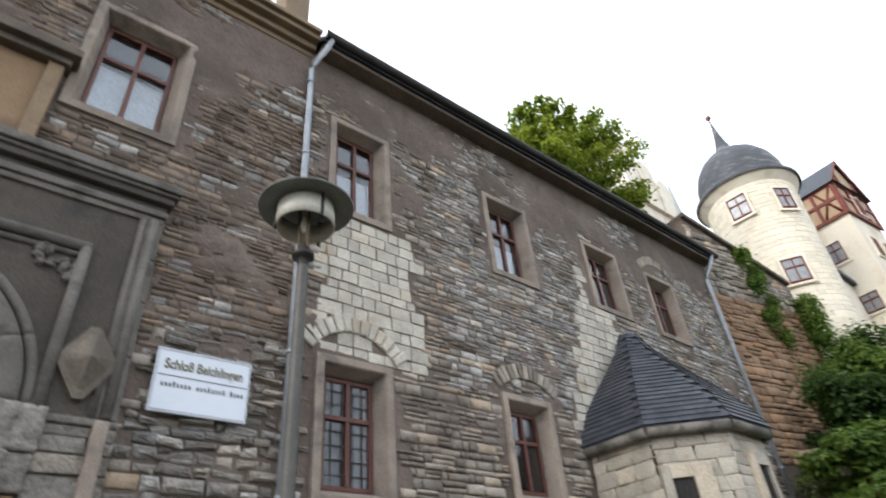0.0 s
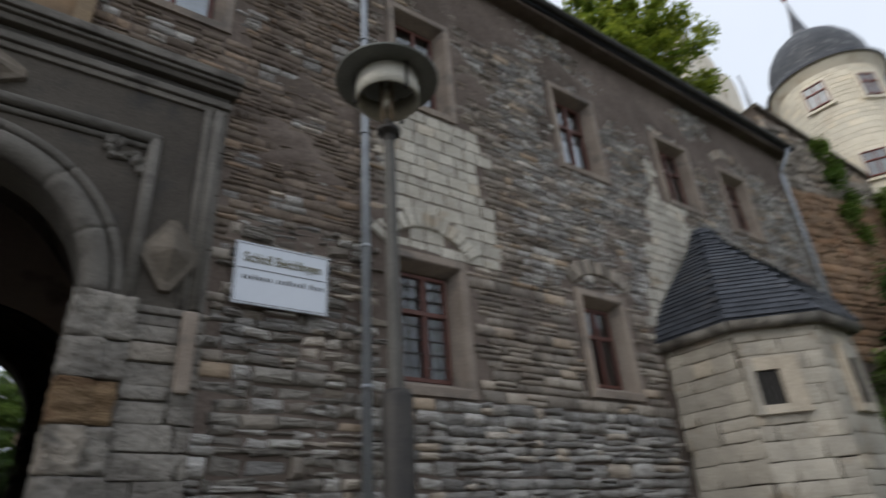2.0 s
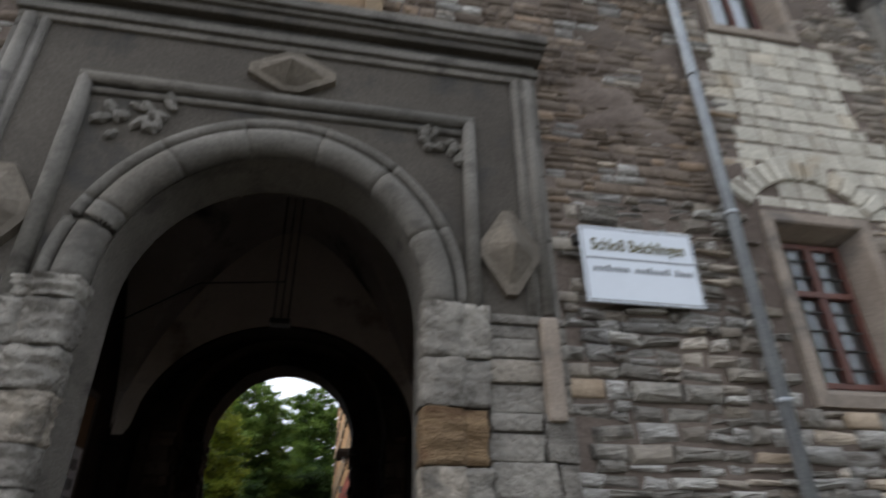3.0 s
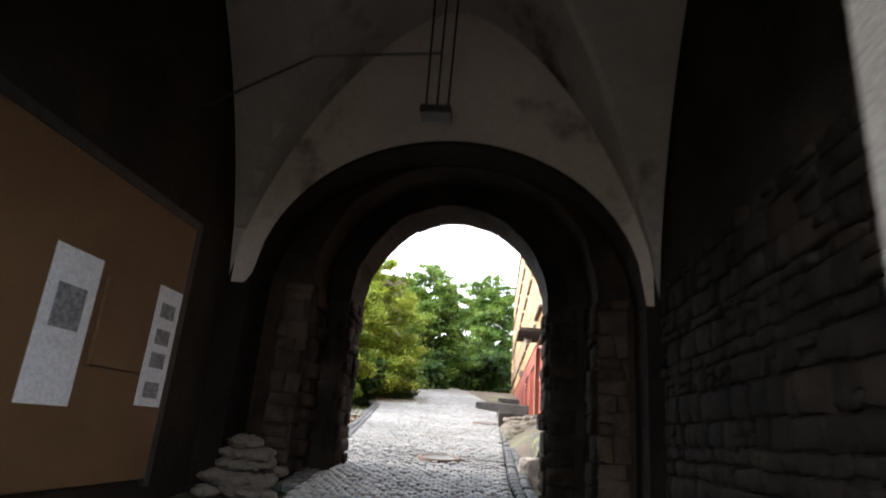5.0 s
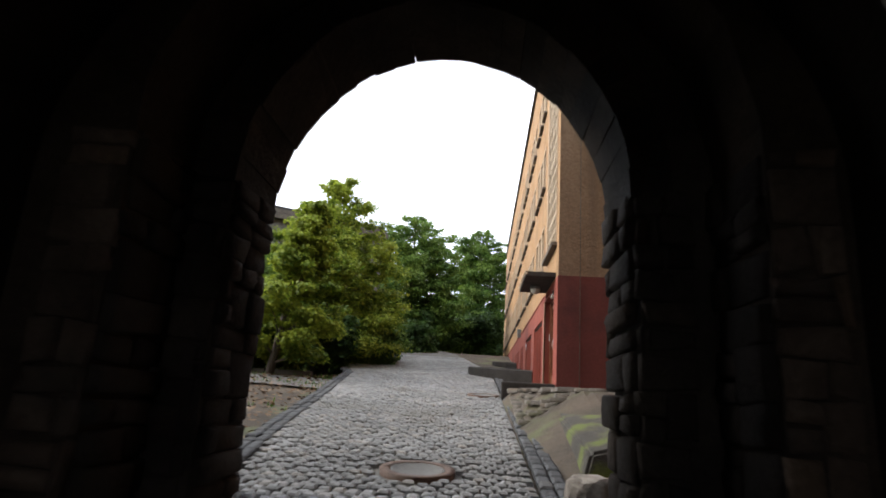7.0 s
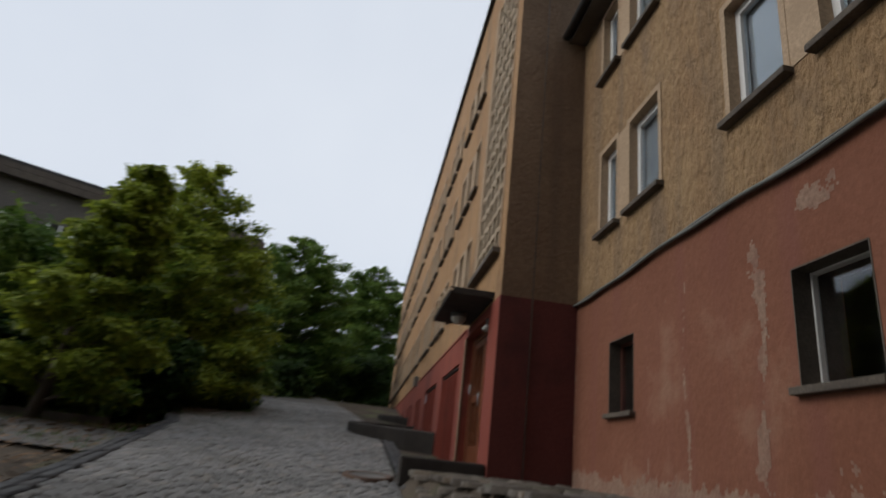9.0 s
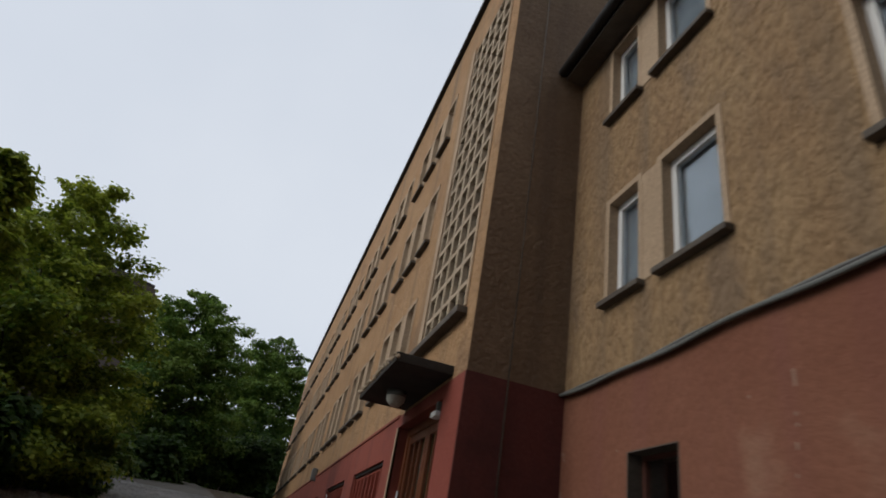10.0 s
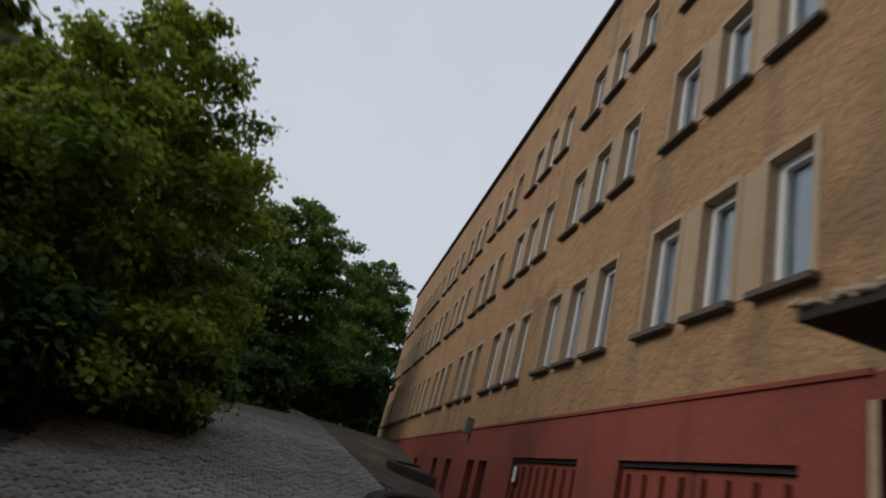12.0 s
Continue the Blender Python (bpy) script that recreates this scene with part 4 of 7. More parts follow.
part("panel", one_box(-2.45, -0.45, WY - 0.12, WY + 0.02, 6.22, 7.5, 0.01), PLAQUE, plaque)
for x0, x1 in ((-2.55, -2.38), (-0.5, -0.33)):
    part("side_strip", one_box(x0, x1, WY - 0.2, WY + 0.02, 6.22, 7.5, 0.015), OCHRE, plaque)
for d, z0, z1, e in ((0.26, 7.5, 7.6, 0.1), (0.36, 7.6, 7.72, 0.18), (0.3, 7.72, 7.8, 0.12)):
    part("top_moulding", one_box(-2.5 - e, -0.38 + e, WY - d, WY + 0.02, z0, z1, 0.015), SILL, plaque)

# ---------------------------------------------------------------- company sign
sign = thing("sign", "white enamel sign with black lettering on the rubble wall", "sign")
part("plate", one_box(1.41, 2.45, WY - 0.16, WY - 0.13, 3.46, 4.16, 0.008), SIGNWHITE, sign)
for a, b, c, d in ((1.425, 2.435, 4.135, 4.14), (1.425, 2.435, 3.478, 3.483), (1.425, 1.43, 3.478, 4.14), (2.43, 2.435, 3.478, 4.14), (1.45, 2.41, 3.853, 3.861)):
    part("sign_line", one_box(a, b, WY - 0.164, WY - 0.159, c, d), BLACKINK, sign)


def lettering(name, text, x, y, z, size, turn, material, parent, bold=0.0):
    cu = bpy.data.curves.new(name, "FONT")
    cu.body, cu.size, cu.align_x, cu.align_y, cu.extrude, cu.offset = text, size, "CENTER", "CENTER", 0.002, bold
    tmp = bpy.data.objects.new(name, cu)
    me = bpy.data.meshes.new_from_object(tmp)
    bpy.data.objects.remove(tmp)
    me.materials.append(material)
    ob = new(name, me)
    ob.matrix_basis = Matrix.Translation((x, y, z)) @ turn
    ob.parent = parent
    return ob


UPRIGHT = pose(0, 0, 0, 90, 0, 0)
lettering("lettering", "Schloß Beichlingen", 1.93, WY - 0.163, 3.98, 0.155, UPRIGHT @ Matrix.Diagonal((0.74, 1.0, 1, 1)), GILT, sign, 0.003)
r2 = random.Random(4)
x = 1.5
for word in (8, 8, 4):
    for k in range(word):
        h = r2.choice((0.042, 0.042, 0.06))
        part("name_bar", one_box(x, x + 0.02, WY - 0.164, WY - 0.159, 3.735, 3.735 + h), BLACKINK, sign)
        x += 0.0405
    x += 0.045
for a, b in ((1.38, 1.44), (2.43, 2.5)):
    part("bracket", one_box(a, b, WY - 0.13, WY, 4.0, 4.09, 0.01), IRON, sign)

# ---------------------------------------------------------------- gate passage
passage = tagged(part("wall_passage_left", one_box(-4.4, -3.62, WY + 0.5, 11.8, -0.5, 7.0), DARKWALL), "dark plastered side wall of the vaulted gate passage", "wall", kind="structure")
right_wall = tagged(part("wall_passage_right", one_box(1.02, 1.8, WY + 0.5, 13.0, -0.5, 7.0), SHADERUBBLE), "dark rubble side wall of the vaulted gate passage", "wall", kind="structure")
VC, VH, VS, VR = -1.3, 2.3, 3.4, 3.5    # vault: middle, half width, springing, rise
Y0, Y1 = WY + 0.5, 11.8
nx, ny = 44, 44
verts, faces = [], []
for j in range(ny + 1):
    for i in range(nx + 1):
        x, y = VC - VH + 2 * VH * i / nx, Y0 + (Y1 - Y0) * j / ny
        s, t = (x - VC) / VH, (2 * (y - Y0) / (Y1 - Y0) - 1)
        za = VS + VR * max(1 - abs(s) ** 1.6, 0) ** 0.7
        zb = VS + (VR - 0.1) * max(1 - abs(t) ** 1.6, 0) ** 0.7
        verts.append((x, y, max(za, zb) + 0.02 * noise.noise((x, y, 5))))
for j in range(ny):
    for i in range(nx):
        a = j * (nx + 1) + i
        faces.append((a, a + nx + 1, a + nx + 2, a + 1))
vault = tagged(raw("ceiling_vault", verts, faces, VAULTPLASTER), "dull plastered groin vault over the gate passage", "vault", kind="structure")
tagged(part("ceiling_slab", one_box(-4.4, 1.8, WY + 0.75, 13.7, 7.0, 7.3), DARKWALL), "masonry above the vault", "ceiling", kind="structure")
# front end wall inside, then three stepped arches towards the courtyard
w1 = arch_slab("wall_passage_front", Y0 - 0.02, Y0 + 0.03, -3.62, 1.02, -0.5, 7.0, GATE[0], 1.45, 3.3, 1.6, VAULTPLASTER)
tagged(w1, "limewashed inner face of the gate wall", "wall", kind="structure")
w2 = tagged(arch_slab("wall_arch_inner", 11.8, 12.35, -4.4, 1.8, -0.5, 7.0, -1.24, 2.1, 3.3, 1.8, SHADERUBBLE, wobble=0.02), "plastered end wall of the vault with a wide arch", "wall", kind="structure")
w3 = tagged(arch_slab("wall_arch_middle", 12.35, 13.0, -4.4, 1.8, -0.5, 7.0, -1.17, 1.64, 3.6, 1.5, SHADERUBBLE, wobble=0.05), "rebated rubble arch of the passage", "wall", kind="structure")
w4 = tagged(arch_slab("wall_arch_exit", 13.0, 13.7, -4.4, 1.8, -0.5, 7.0, -1.27, 1.27, 3.45, 1.38, SHADERUBBLE, wobble=0.09), "rough rubble exit arch towards the courtyard", "wall", kind="structure")
bm = bmesh.new()
rows = []
for k in range(61):
    x = -3.56 + 4.5 * k / 60
    s, q = (x - VC) / VH, (x + 1.24) / 2.1
    low = 3.3 + 1.8 * (1 - q * q) ** 0.5 if abs(q) < 1 else 3.3
    high = VS + VR * max(1 - abs(s) ** 1.6, 0) ** 0.7
    rows.append((bm.verts.new((x, 11.785, min(low + 0.03, high))), bm.verts.new((x, 11.785, high + 0.05))))
for a, b in zip(rows, rows[1:]):
    bm.faces.new((a[0], b[0], b[1], a[1]))
part("plaster_lunette", bm, LIMEWASH, w2, "pale limewashed plaster above the arch")
rear = thing("wall_castle_rear", "plain rear wall of the castle range", "wall", kind="structure")
part("masonry", one_box(-12, -4.4, 13.0, 13.7, 0, 10.6), COAT, rear)
part("masonry", one_box(-4.4, 1.8, 13.0, 13.7, 7.0, 10.6), COAT, rear)
part("masonry", one_box(1.8, 16.3, 13.0, 13.7, 0, 10.6), COAT, rear)
# stones of the right-hand wall and of the jambs
rng = random.Random(23)
side = lambda u, v, n: (1.02 - n, u, v)
cells = list(courses(Y0, 11.75, 0.4, 3.6, rng, (0.09, 0.24), (0.1, 0.32)))
stone_field("wall_stones", cells, rng, side, SHADERUBBLE, (0.02, 0.05), right_wall, rough=0.02, edge=0.016)
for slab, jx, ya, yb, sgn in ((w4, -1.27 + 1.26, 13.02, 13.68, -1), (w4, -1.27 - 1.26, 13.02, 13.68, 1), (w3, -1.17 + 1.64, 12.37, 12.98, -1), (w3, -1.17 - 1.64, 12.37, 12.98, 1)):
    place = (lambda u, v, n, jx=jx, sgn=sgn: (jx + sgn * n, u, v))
    stone_field("jamb_stones", list(courses(ya, yb, 0.6, 3.5, rng, (0.14, 0.3), (0.25, 0.7))), rng, place, SHADERUBBLE, (0.02, 0.07), slab, rough=0.02, edge=0.018)
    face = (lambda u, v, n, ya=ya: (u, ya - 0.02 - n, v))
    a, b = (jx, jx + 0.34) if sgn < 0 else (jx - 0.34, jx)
    stone_field("edge_stones", list(courses(a, b, 0.6, 3.5, rng, (0.14, 0.3), (0.34, 0.5))), rng, face, LITPIERSTONE if slab is w3 else SHADERUBBLE, (0.02, 0.06), slab, rough=0.02, edge=0.018)
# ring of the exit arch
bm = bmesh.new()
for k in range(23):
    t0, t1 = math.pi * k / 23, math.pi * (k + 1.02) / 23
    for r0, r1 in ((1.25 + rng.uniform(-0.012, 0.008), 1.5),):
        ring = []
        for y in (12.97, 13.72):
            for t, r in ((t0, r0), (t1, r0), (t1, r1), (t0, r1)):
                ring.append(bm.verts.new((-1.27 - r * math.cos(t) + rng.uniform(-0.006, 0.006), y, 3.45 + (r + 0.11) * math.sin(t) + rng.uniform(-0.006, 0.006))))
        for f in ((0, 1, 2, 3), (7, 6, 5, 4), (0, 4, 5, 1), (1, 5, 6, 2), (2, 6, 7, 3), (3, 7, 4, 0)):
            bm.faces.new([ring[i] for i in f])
part("arch_stones", bm, SHADERUBBLE, w4)
# notice board
board = thing("notice_board", "brown chipboard notice board with pinned papers", "notice board")
part("panel", one_box(-3.62, -3.57, 7.6, 10.92, 1.36, 3.61, 0.006), BOARD, board)
part("frame", one_box(-3.63, -3.56, 10.92, 11.0, 1.3, 3.7, 0.01), IRON, board)
part("frame", one_box(-3.63, -3.56, 7.6, 10.92, 3.61, 3.7, 0.01), IRON, board)
part("inner_panel", one_box(-3.57, -3.545, 9.82, 10.46, 2.2, 2.86, 0.006), BOARD, board)
strip = part("paper_strip", one_box(-3.57, -3.564, 10.52, 10.9, 1.95, 2.97), PAPER, board, "white paper strip with four photographs")
for z in (2.7, 2.47, 2.27, 2.02):
    part("photograph", one_box(-3.563, -3.56, 10.6, 10.82, z, z + 0.13), PHOTO, strip)
poster = part("poster", one_box(-3.57, -3.564, 9.25, 9.74, 1.9, 2.95), PAPER, board, "white poster")
part("printed_picture", one_box(-3.563, -3.56, 9.35, 9.64, 2.4, 2.7), PHOTO, poster)
# hanging strip light
lamp = thing("hanging_lamp", "rusty strip light hanging on rods from the vault", "lamp")
part("lamp_body", one_box(-1.42, -1.14, 10.3, 10.5, 4.62, 4.7, 0.01), IRON, lamp)
for dx in (-0.1, 0.0, 0.1):
    part("rod", tube([(-1.28 + dx, 10.4, 4.7), (-1.28 + dx * 1.2, 10.4, 6.75)], 0.012, 6), IRON, lamp)
part("cable", tube([(-1.28, 10.4, 5.3), (-2.4, 10.2, 5.1), (-3.3, 9.9, 4.3)], 0.012, 6), IRON, lamp)
# heap of stones at the left pier
r2 = random.Random(8)
for k in range(90):
    bm = bmesh.new()
    bmesh.ops.create_icosphere(bm, subdivisions=2, radius=1)
    s = (r2.uniform(0.07, 0.14), r2.uniform(0.06, 0.11), r2.uniform(0.04, 0.075))
    for v in bm.verts:
        v.co += Vector(noise.noise_vector(v.co * 1.6 + Vector((k, 0, 0)))) * 0.28
        v.co = Vector((v.co.x * s[0], v.co.y * s[1], v.co.z * s[2]))
    level = k // 18
    x, y = -3.1 + r2.uniform(-0.42, 0.42) * (1 - level * 0.2), 11.88 + r2.uniform(-0.4, 0.3) * (1 - level * 0.2)
    bmesh.ops.translate(bm, verts=bm.verts, vec=(x, y, ground_z(y) + 0.04 + level * 0.1))
    tagged(part("loose_stone", bm, SILL), "rough grey-brown loose stone on the heap", "stone", "heap of loose stones")
bm = bmesh.new()
bmesh.ops.create_icosphere(bm, subdivisions=3, radius=1)
for v in bm.verts:
    v.co += Vector(noise.noise_vector(v.co * 1.3)) * 0.25
    v.co = Vector((max(min(v.co.x, 0.8), -0.8) * 0.19, v.co.y * 0.2, min(v.co.z, 0.75) * 0.3))
bmesh.ops.translate(bm, verts=bm.verts, vec=(-0.12, 13.95, 1.5))
tagged(part("guard_stone", bm, RUBBLE), "rounded guard stone beside the exit arch", "stone")

# ---------------------------------------------------------------- courtyard: long building and its wing
FX, RX = 0.533, 1.57
ROWS_Z = ((5.35, 6.48), (7.55, 8.62), (9.68, 10.72))
TRIPLES = [23.90 + 2.93 * k for k in range(9)]
GRID = (21.40, 23.02, 5.45, 11.05)
long_holes = [(y + a, y + b, z0, z1) for y in TRIPLES for a, b in ((0, 0.48), (0.82, 1.32), (1.64, 2.16)) for z0, z1 in ROWS_Z]
DOOR = (21.6, 23.42, 2.5, 4.5)
GARAGES = [(23.95, 26.1, 4.16), (27.0, 29.15, 4.16)]
LOWWINDOWS = [(30.4, 30.9, 3.3, 4.1), (31.2, 31.7, 3.3, 4.1), (33.0, 33.5, 3.4, 4.1), (34.4, 34.9, 3.4, 4.1), (37, 37.5, 3.4, 4.1), (39, 39.5, 3.4, 4.1)]
bm, bm_red = bmesh.new(), bmesh.new()
for a, b, c, d in wall_cells(20.99, 50.3, 4.65, 12.1, long_holes + [GRID]):
    box(bm, FX, FX + 0.35, a, b, c, d)
for a, b, c, d in wall_cells(20.99, 50.3, 1.8, 4.65, [DOOR] + LOWWINDOWS + [(a, b, 1.8, z) for a, b, z in GARAGES]):
    box(bm_red, FX - 0.012, FX + 0.35, a, b, c, d)
long_wall = tagged(part("wall_long_building", bm, STUCCO), "rough beige stucco facade of a long three-storey block above a red base", "facade", kind="structure")
part("red_base", bm_red, REDPAINT, long_wall, "red painted base storey")
part("gable_wall", one_box(FX + 0.003, 9.0, 20.985, 21.3, 4.65, 12.1), SHADESTUCCO, long_wall, "stucco gable darkened for its shaded side")
part("gable_base", one_box(FX - 0.009, 9.0, 20.97, 21.3, 1.8, 4.65), SHADERED, long_wall, "red gable base darkened for its shaded side")
part("end_wall", one_box(FX + 0.35, 9.0, 50.0, 50.3, 1.8, 12.1), STUCCO, long_wall)
part("rear_wall", one_box(8.7, 9.0, 21.3, 50.0, 1.8, 12.1), STUCCO, long_wall)
for z in (4.66, 6.9, 9.1):
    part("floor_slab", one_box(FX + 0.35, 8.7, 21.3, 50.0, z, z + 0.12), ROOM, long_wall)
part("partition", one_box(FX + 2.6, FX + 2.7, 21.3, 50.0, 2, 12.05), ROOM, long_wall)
part("roof_edge", one_box(FX - 0.09, FX + 0.45, 20.9, 50.35, 12.1, 12.2, 0.015), IRON, long_wall, "thin dark roof edge")
part("roof_deck", one_box(FX + 0.45, 9.05, 20.9, 50.35, 12.08, 12.18), IRON, long_wall)
part("base_line", one_box(FX - 0.03, FX, 23.45, 50.3, 4.63, 4.67, 0.006), REDPAINT, long_wall)
part("lightning_rod", tube([(0.95, 20.95, 2.3), (0.95, 20.95, 12.4)], 0.008, 6), SILL, long_wall, "thin metal conductor")


def court_window(name, wide, high, depth=0.09):
    """A narrow window: smooth reveal, white frame, blue-grey pane, dark sill; its face lies in the plane x = 0 towards -x."""
    w = thing(name, "narrow white-framed window with a dark sill in beige stucco", "window", "narrow facade windows", "structure")
    e = 0.05
    bm = bmesh.new()
    for a, b, c, d in ((-e, 0.012, -0.01, high + e), (wide - 0.012, wide + e, -0.01, high + e), (0.012, wide - 0.012, high - 0.012, high + e)):
        box(bm, -0.012, depth + 0.08, a, b, c, d)
    part("reveal", bm, SMOOTHSTUCCO, w, "smooth ochre reveal")
    f = 0.078
    bm = bmesh.new()
    for a, b, c, d in ((0.012, f, 0.0, high - 0.012), (wide - f, wide - 0.012, 0.0, high - 0.012), (f, wide - f, 0.0, f), (f, wide - f, high - f - 0.01, high - 0.012)):
        box(bm, depth, depth + 0.06, a, b, c, d, 0.006)
    part("window_frame", bm, WHITEPVC, w)
    p = part("pane", one_box(depth + 0.03, depth + 0.036, f, wide - f, f, high - f), GLASS_BLUE, w)
    p.visible_shadow = False
    part("net_curtain", one_box(depth + 0.075, depth + 0.08, 0.012, wide - 0.012, 0.0, high - 0.012), PANEBACKING, w)
    part("window_sill", one_box(-0.085, depth, -e - 0.02, wide + e + 0.02, -0.055, 0.0, 0.008), SILL, w)
    return w


made = {}
rng = random.Random(31)
for y in TRIPLES:
    for row, (z0, z1) in enumerate(ROWS_Z):
        for a, b in ((0, 0.48), (0.82, 1.32), (1.64, 2.16)):
            key = (round(b - a, 2), row)
            m = Matrix.Translation((FX, y + a, z0))
            if key not in made:
                made[key] = court_window("facade_window", b - a, z1 - z0)
                made[key].matrix_basis = m
            else:
                copy_thing(made[key], m)
            if rng.random() < 0.15:
                h = rng.uniform(0.3, 0.95) * (z1 - z0)
                tagged(part("roller_blind", one_box(FX + 0.25, FX + 0.26, y + a, y + b, z1 - h, z1), CURTAIN), "pale roller blind behind a facade window", "blind", "roller blinds")
        part("pier_band", one_box(FX - 0.008, FX + 0.1, y + 0.54, y + 0.76, z0, z1), SMOOTHSTUCCO, long_wall)
        part("pier_band", one_box(FX - 0.008, FX + 0.1, y + 1.38, y + 1.58, z0, z1), SMOOTHSTUCCO, long_wall)
for a, b, c, d in LOWWINDOWS:
    w = thing("base_window", "small dark window in the red base storey", "window", "base storey windows", "structure")
    part("window_frame", one_box(FX + 0.1, FX + 0.15, a, b, c, d, 0.01), IRON, w)
    part("window_sill", one_box(FX - 0.06, FX + 0.1, a - 0.03, b + 0.03, c - 0.05, c, 0.006), REDPAINT, w)

# pierced concrete window of the staircase
grid = thing("stair_grid", "tall pierced concrete grid window lighting the staircase", "window", kind="structure")
ga, gb, gc, gd = GRID
cols, rows = 5, 16
pw, ph = (gb - ga) / cols, (gd - gc) / rows
for i in range(cols + 1):
    y = ga + pw * i
    part("upright_bar", one_box(FX + 0.0, FX + 0.12, y - 0.034, y + 0.034, gc, gd, 0.008), CONCRETE, grid)
for j in range(rows + 1):
    z = gc + ph * j
    part("cross_bar", one_box(FX + 0.004, FX + 0.116, ga + 0.03, gb - 0.03, z - 0.032, z + 0.032, 0.008), CONCRETE, grid)
for i in range(cols):
    for j in range(rows):
        p = part("pane", one_box(FX + 0.06, FX + 0.066, ga + pw * i + 0.03, ga + pw * (i + 1) - 0.03, gc + ph * j + 0.03, gc + ph * (j + 1) - 0.03), GLASS_BLUE, grid)
        p.visible_shadow = False
# Grey sheet added behind the grid to imitate sky reflected in its panes.
part("frosted_backing", one_box(FX + 0.125, FX + 0.135, ga, gb, gc, gd), PANEBACKING, grid, "grey backing that stands in for reflections on the panes")
for a, b in ((ga - 0.1, ga - 0.03), (gb + 0.03, gb + 0.2)):
    part("surround", one_box(FX - 0.02, FX + 0.1, a, b, gc, gd + 0.1, 0.01), SMOOTHSTUCCO, grid)
part("window_sill", one_box(FX - 0.12, FX + 0.1, ga - 0.15, gb + 0.2, gc - 0.12, gc - 0.04, 0.01), SILL, grid)

# canopy, entrance door, steps
canopy = thing("canopy", "thin dark concrete canopy with a crumbling gravel edge over the entrance", "canopy", kind="structure")
part("slab", one_box(-0.08, FX + 0.02, 21.40, 23.30, 4.70, 4.80, 0.012), DARKCONC, canopy)
r2 = random.Random(2)
for k in range(110):
    y = 21.4 + 1.9 * k / 109
    bm = bmesh.new()
    bmesh.ops.create_icosphere(bm, subdivisions=1, radius=r2.uniform(0.012, 0.026), matrix=Matrix.Translation((-0.08 + r2.uniform(-0.02, 0.02), y, 4.78 + r2.uniform(-0.03, 0.02))))
    part("gravel_lump", bm, CONCRETE, canopy)
globe = thing("porch_lamp", "white glass bulkhead lamp under the canopy", "lamp")
part("shade", lathe([(0.001, -0.11), (0.06, -0.1), (0.105, -0.05), (0.11, 0.0)], (0.22, 22.5, 4.635)), LAMPCREAM, globe, "frosted white glass shade")
part("base", lathe([(0.001, 0.0), (0.115, 0.0), (0.115, 0.07), (0.001, 0.07)], (0.22, 22.5, 4.634)), LAMPGREY, globe)
spot = thing("door_light", "small white floodlight over the entrance door", "lamp")
part("housing", one_box(FX - 0.05, FX + 0.04, 21.66, 21.84, 4.33, 4.39, 0.015), WHITEPVC, spot)
part("bracket", one_box(FX - 0.02, FX + 0.13, 21.72, 21.78, 4.38, 4.5, 0.008), LAMPGREY, spot)
door = thing("door_entrance", "closed orange-brown wooden double door with tall glass panes", "door", kind="structure")
dy0, dy1, dz0, dz1 = DOOR
X = FX + 0.12
for a, b in ((dy0, dy0 + 0.09), (dy1 - 0.09, dy1), ):
    part("door_post", one_box(X, X + 0.1, a, b, dz0, dz1, 0.01), OAK, door)
part("door_head", one_box(X, X + 0.1, dy0 + 0.09, dy1 - 0.09, dz1 - 0.1, dz1, 0.01), OAK, door)
part("side_trim", one_box(FX - 0.02, FX + 0.02, dy1, dy1 + 0.06, dz0, dz1, 0.006), SMOOTHSTUCCO, door)
mid = (dy0 + dy1) / 2
for a, b in ((dy0 + 0.09, mid - 0.005), (mid + 0.005, dy1 - 0.09)):
    leaf = bmesh.new()
    for q in ((a, a + 0.09, dz0 + 0.02, dz1 - 0.1), (b - 0.09, b, dz0 + 0.02, dz1 - 0.1), (a + 0.09, b - 0.09, dz0 + 0.02, dz0 + 0.3), (a + 0.09, b - 0.09, dz1 - 0.2, dz1 - 0.1), (a + 0.09, b - 0.09, dz0 + 0.95, dz0 + 1.05)):
        box(leaf, X + 0.02, X + 0.07, *q, 0.006)
    leaf = part("door_leaf", leaf, OAK, door)
    for s in range(1, 3):
        y = a + 0.09 + (b - a - 0.18) * s / 3
        part("glazing_bar", one_box(X + 0.02, X + 0.07, y - 0.02, y + 0.02, dz0 + 0.3, dz1 - 0.2, 0.004), OAK, leaf)
    p = part("pane", one_box(X + 0.04, X + 0.046, a + 0.09, b - 0.09, dz0 + 0.3, dz1 - 0.2), GLASS, leaf)
    p.visible_shadow = False
    # Sheet added behind the glass; its tone stands in for reflections.
    part("net_curtain", one_box(X + 0.09, X + 0.095, a + 0.05, b - 0.05, dz0 + 0.2, dz1 - 0.12), SILL, leaf, "dark backing added for the reflections in the glass")
part("door_handle", tube([(X - 0.03, mid - 0.06, dz0 + 0.85), (X - 0.03, mid - 0.06, dz0 + 1.05)], 0.012, 8), ZINC, door)
part("notice", one_box(X - 0.012, X - 0.008, dy1 - 0.09, dy1 - 0.02, dz0 + 1.1, dz0 + 1.25), PAPER, door)
step = tagged(part("entrance_step", one_box(-0.5, FX - 0.02, 21.02, 21.3, 2.0, 2.56, 0.03), DARKCONC), "low dark concrete kerb before the entrance", "kerb", kind="structure")


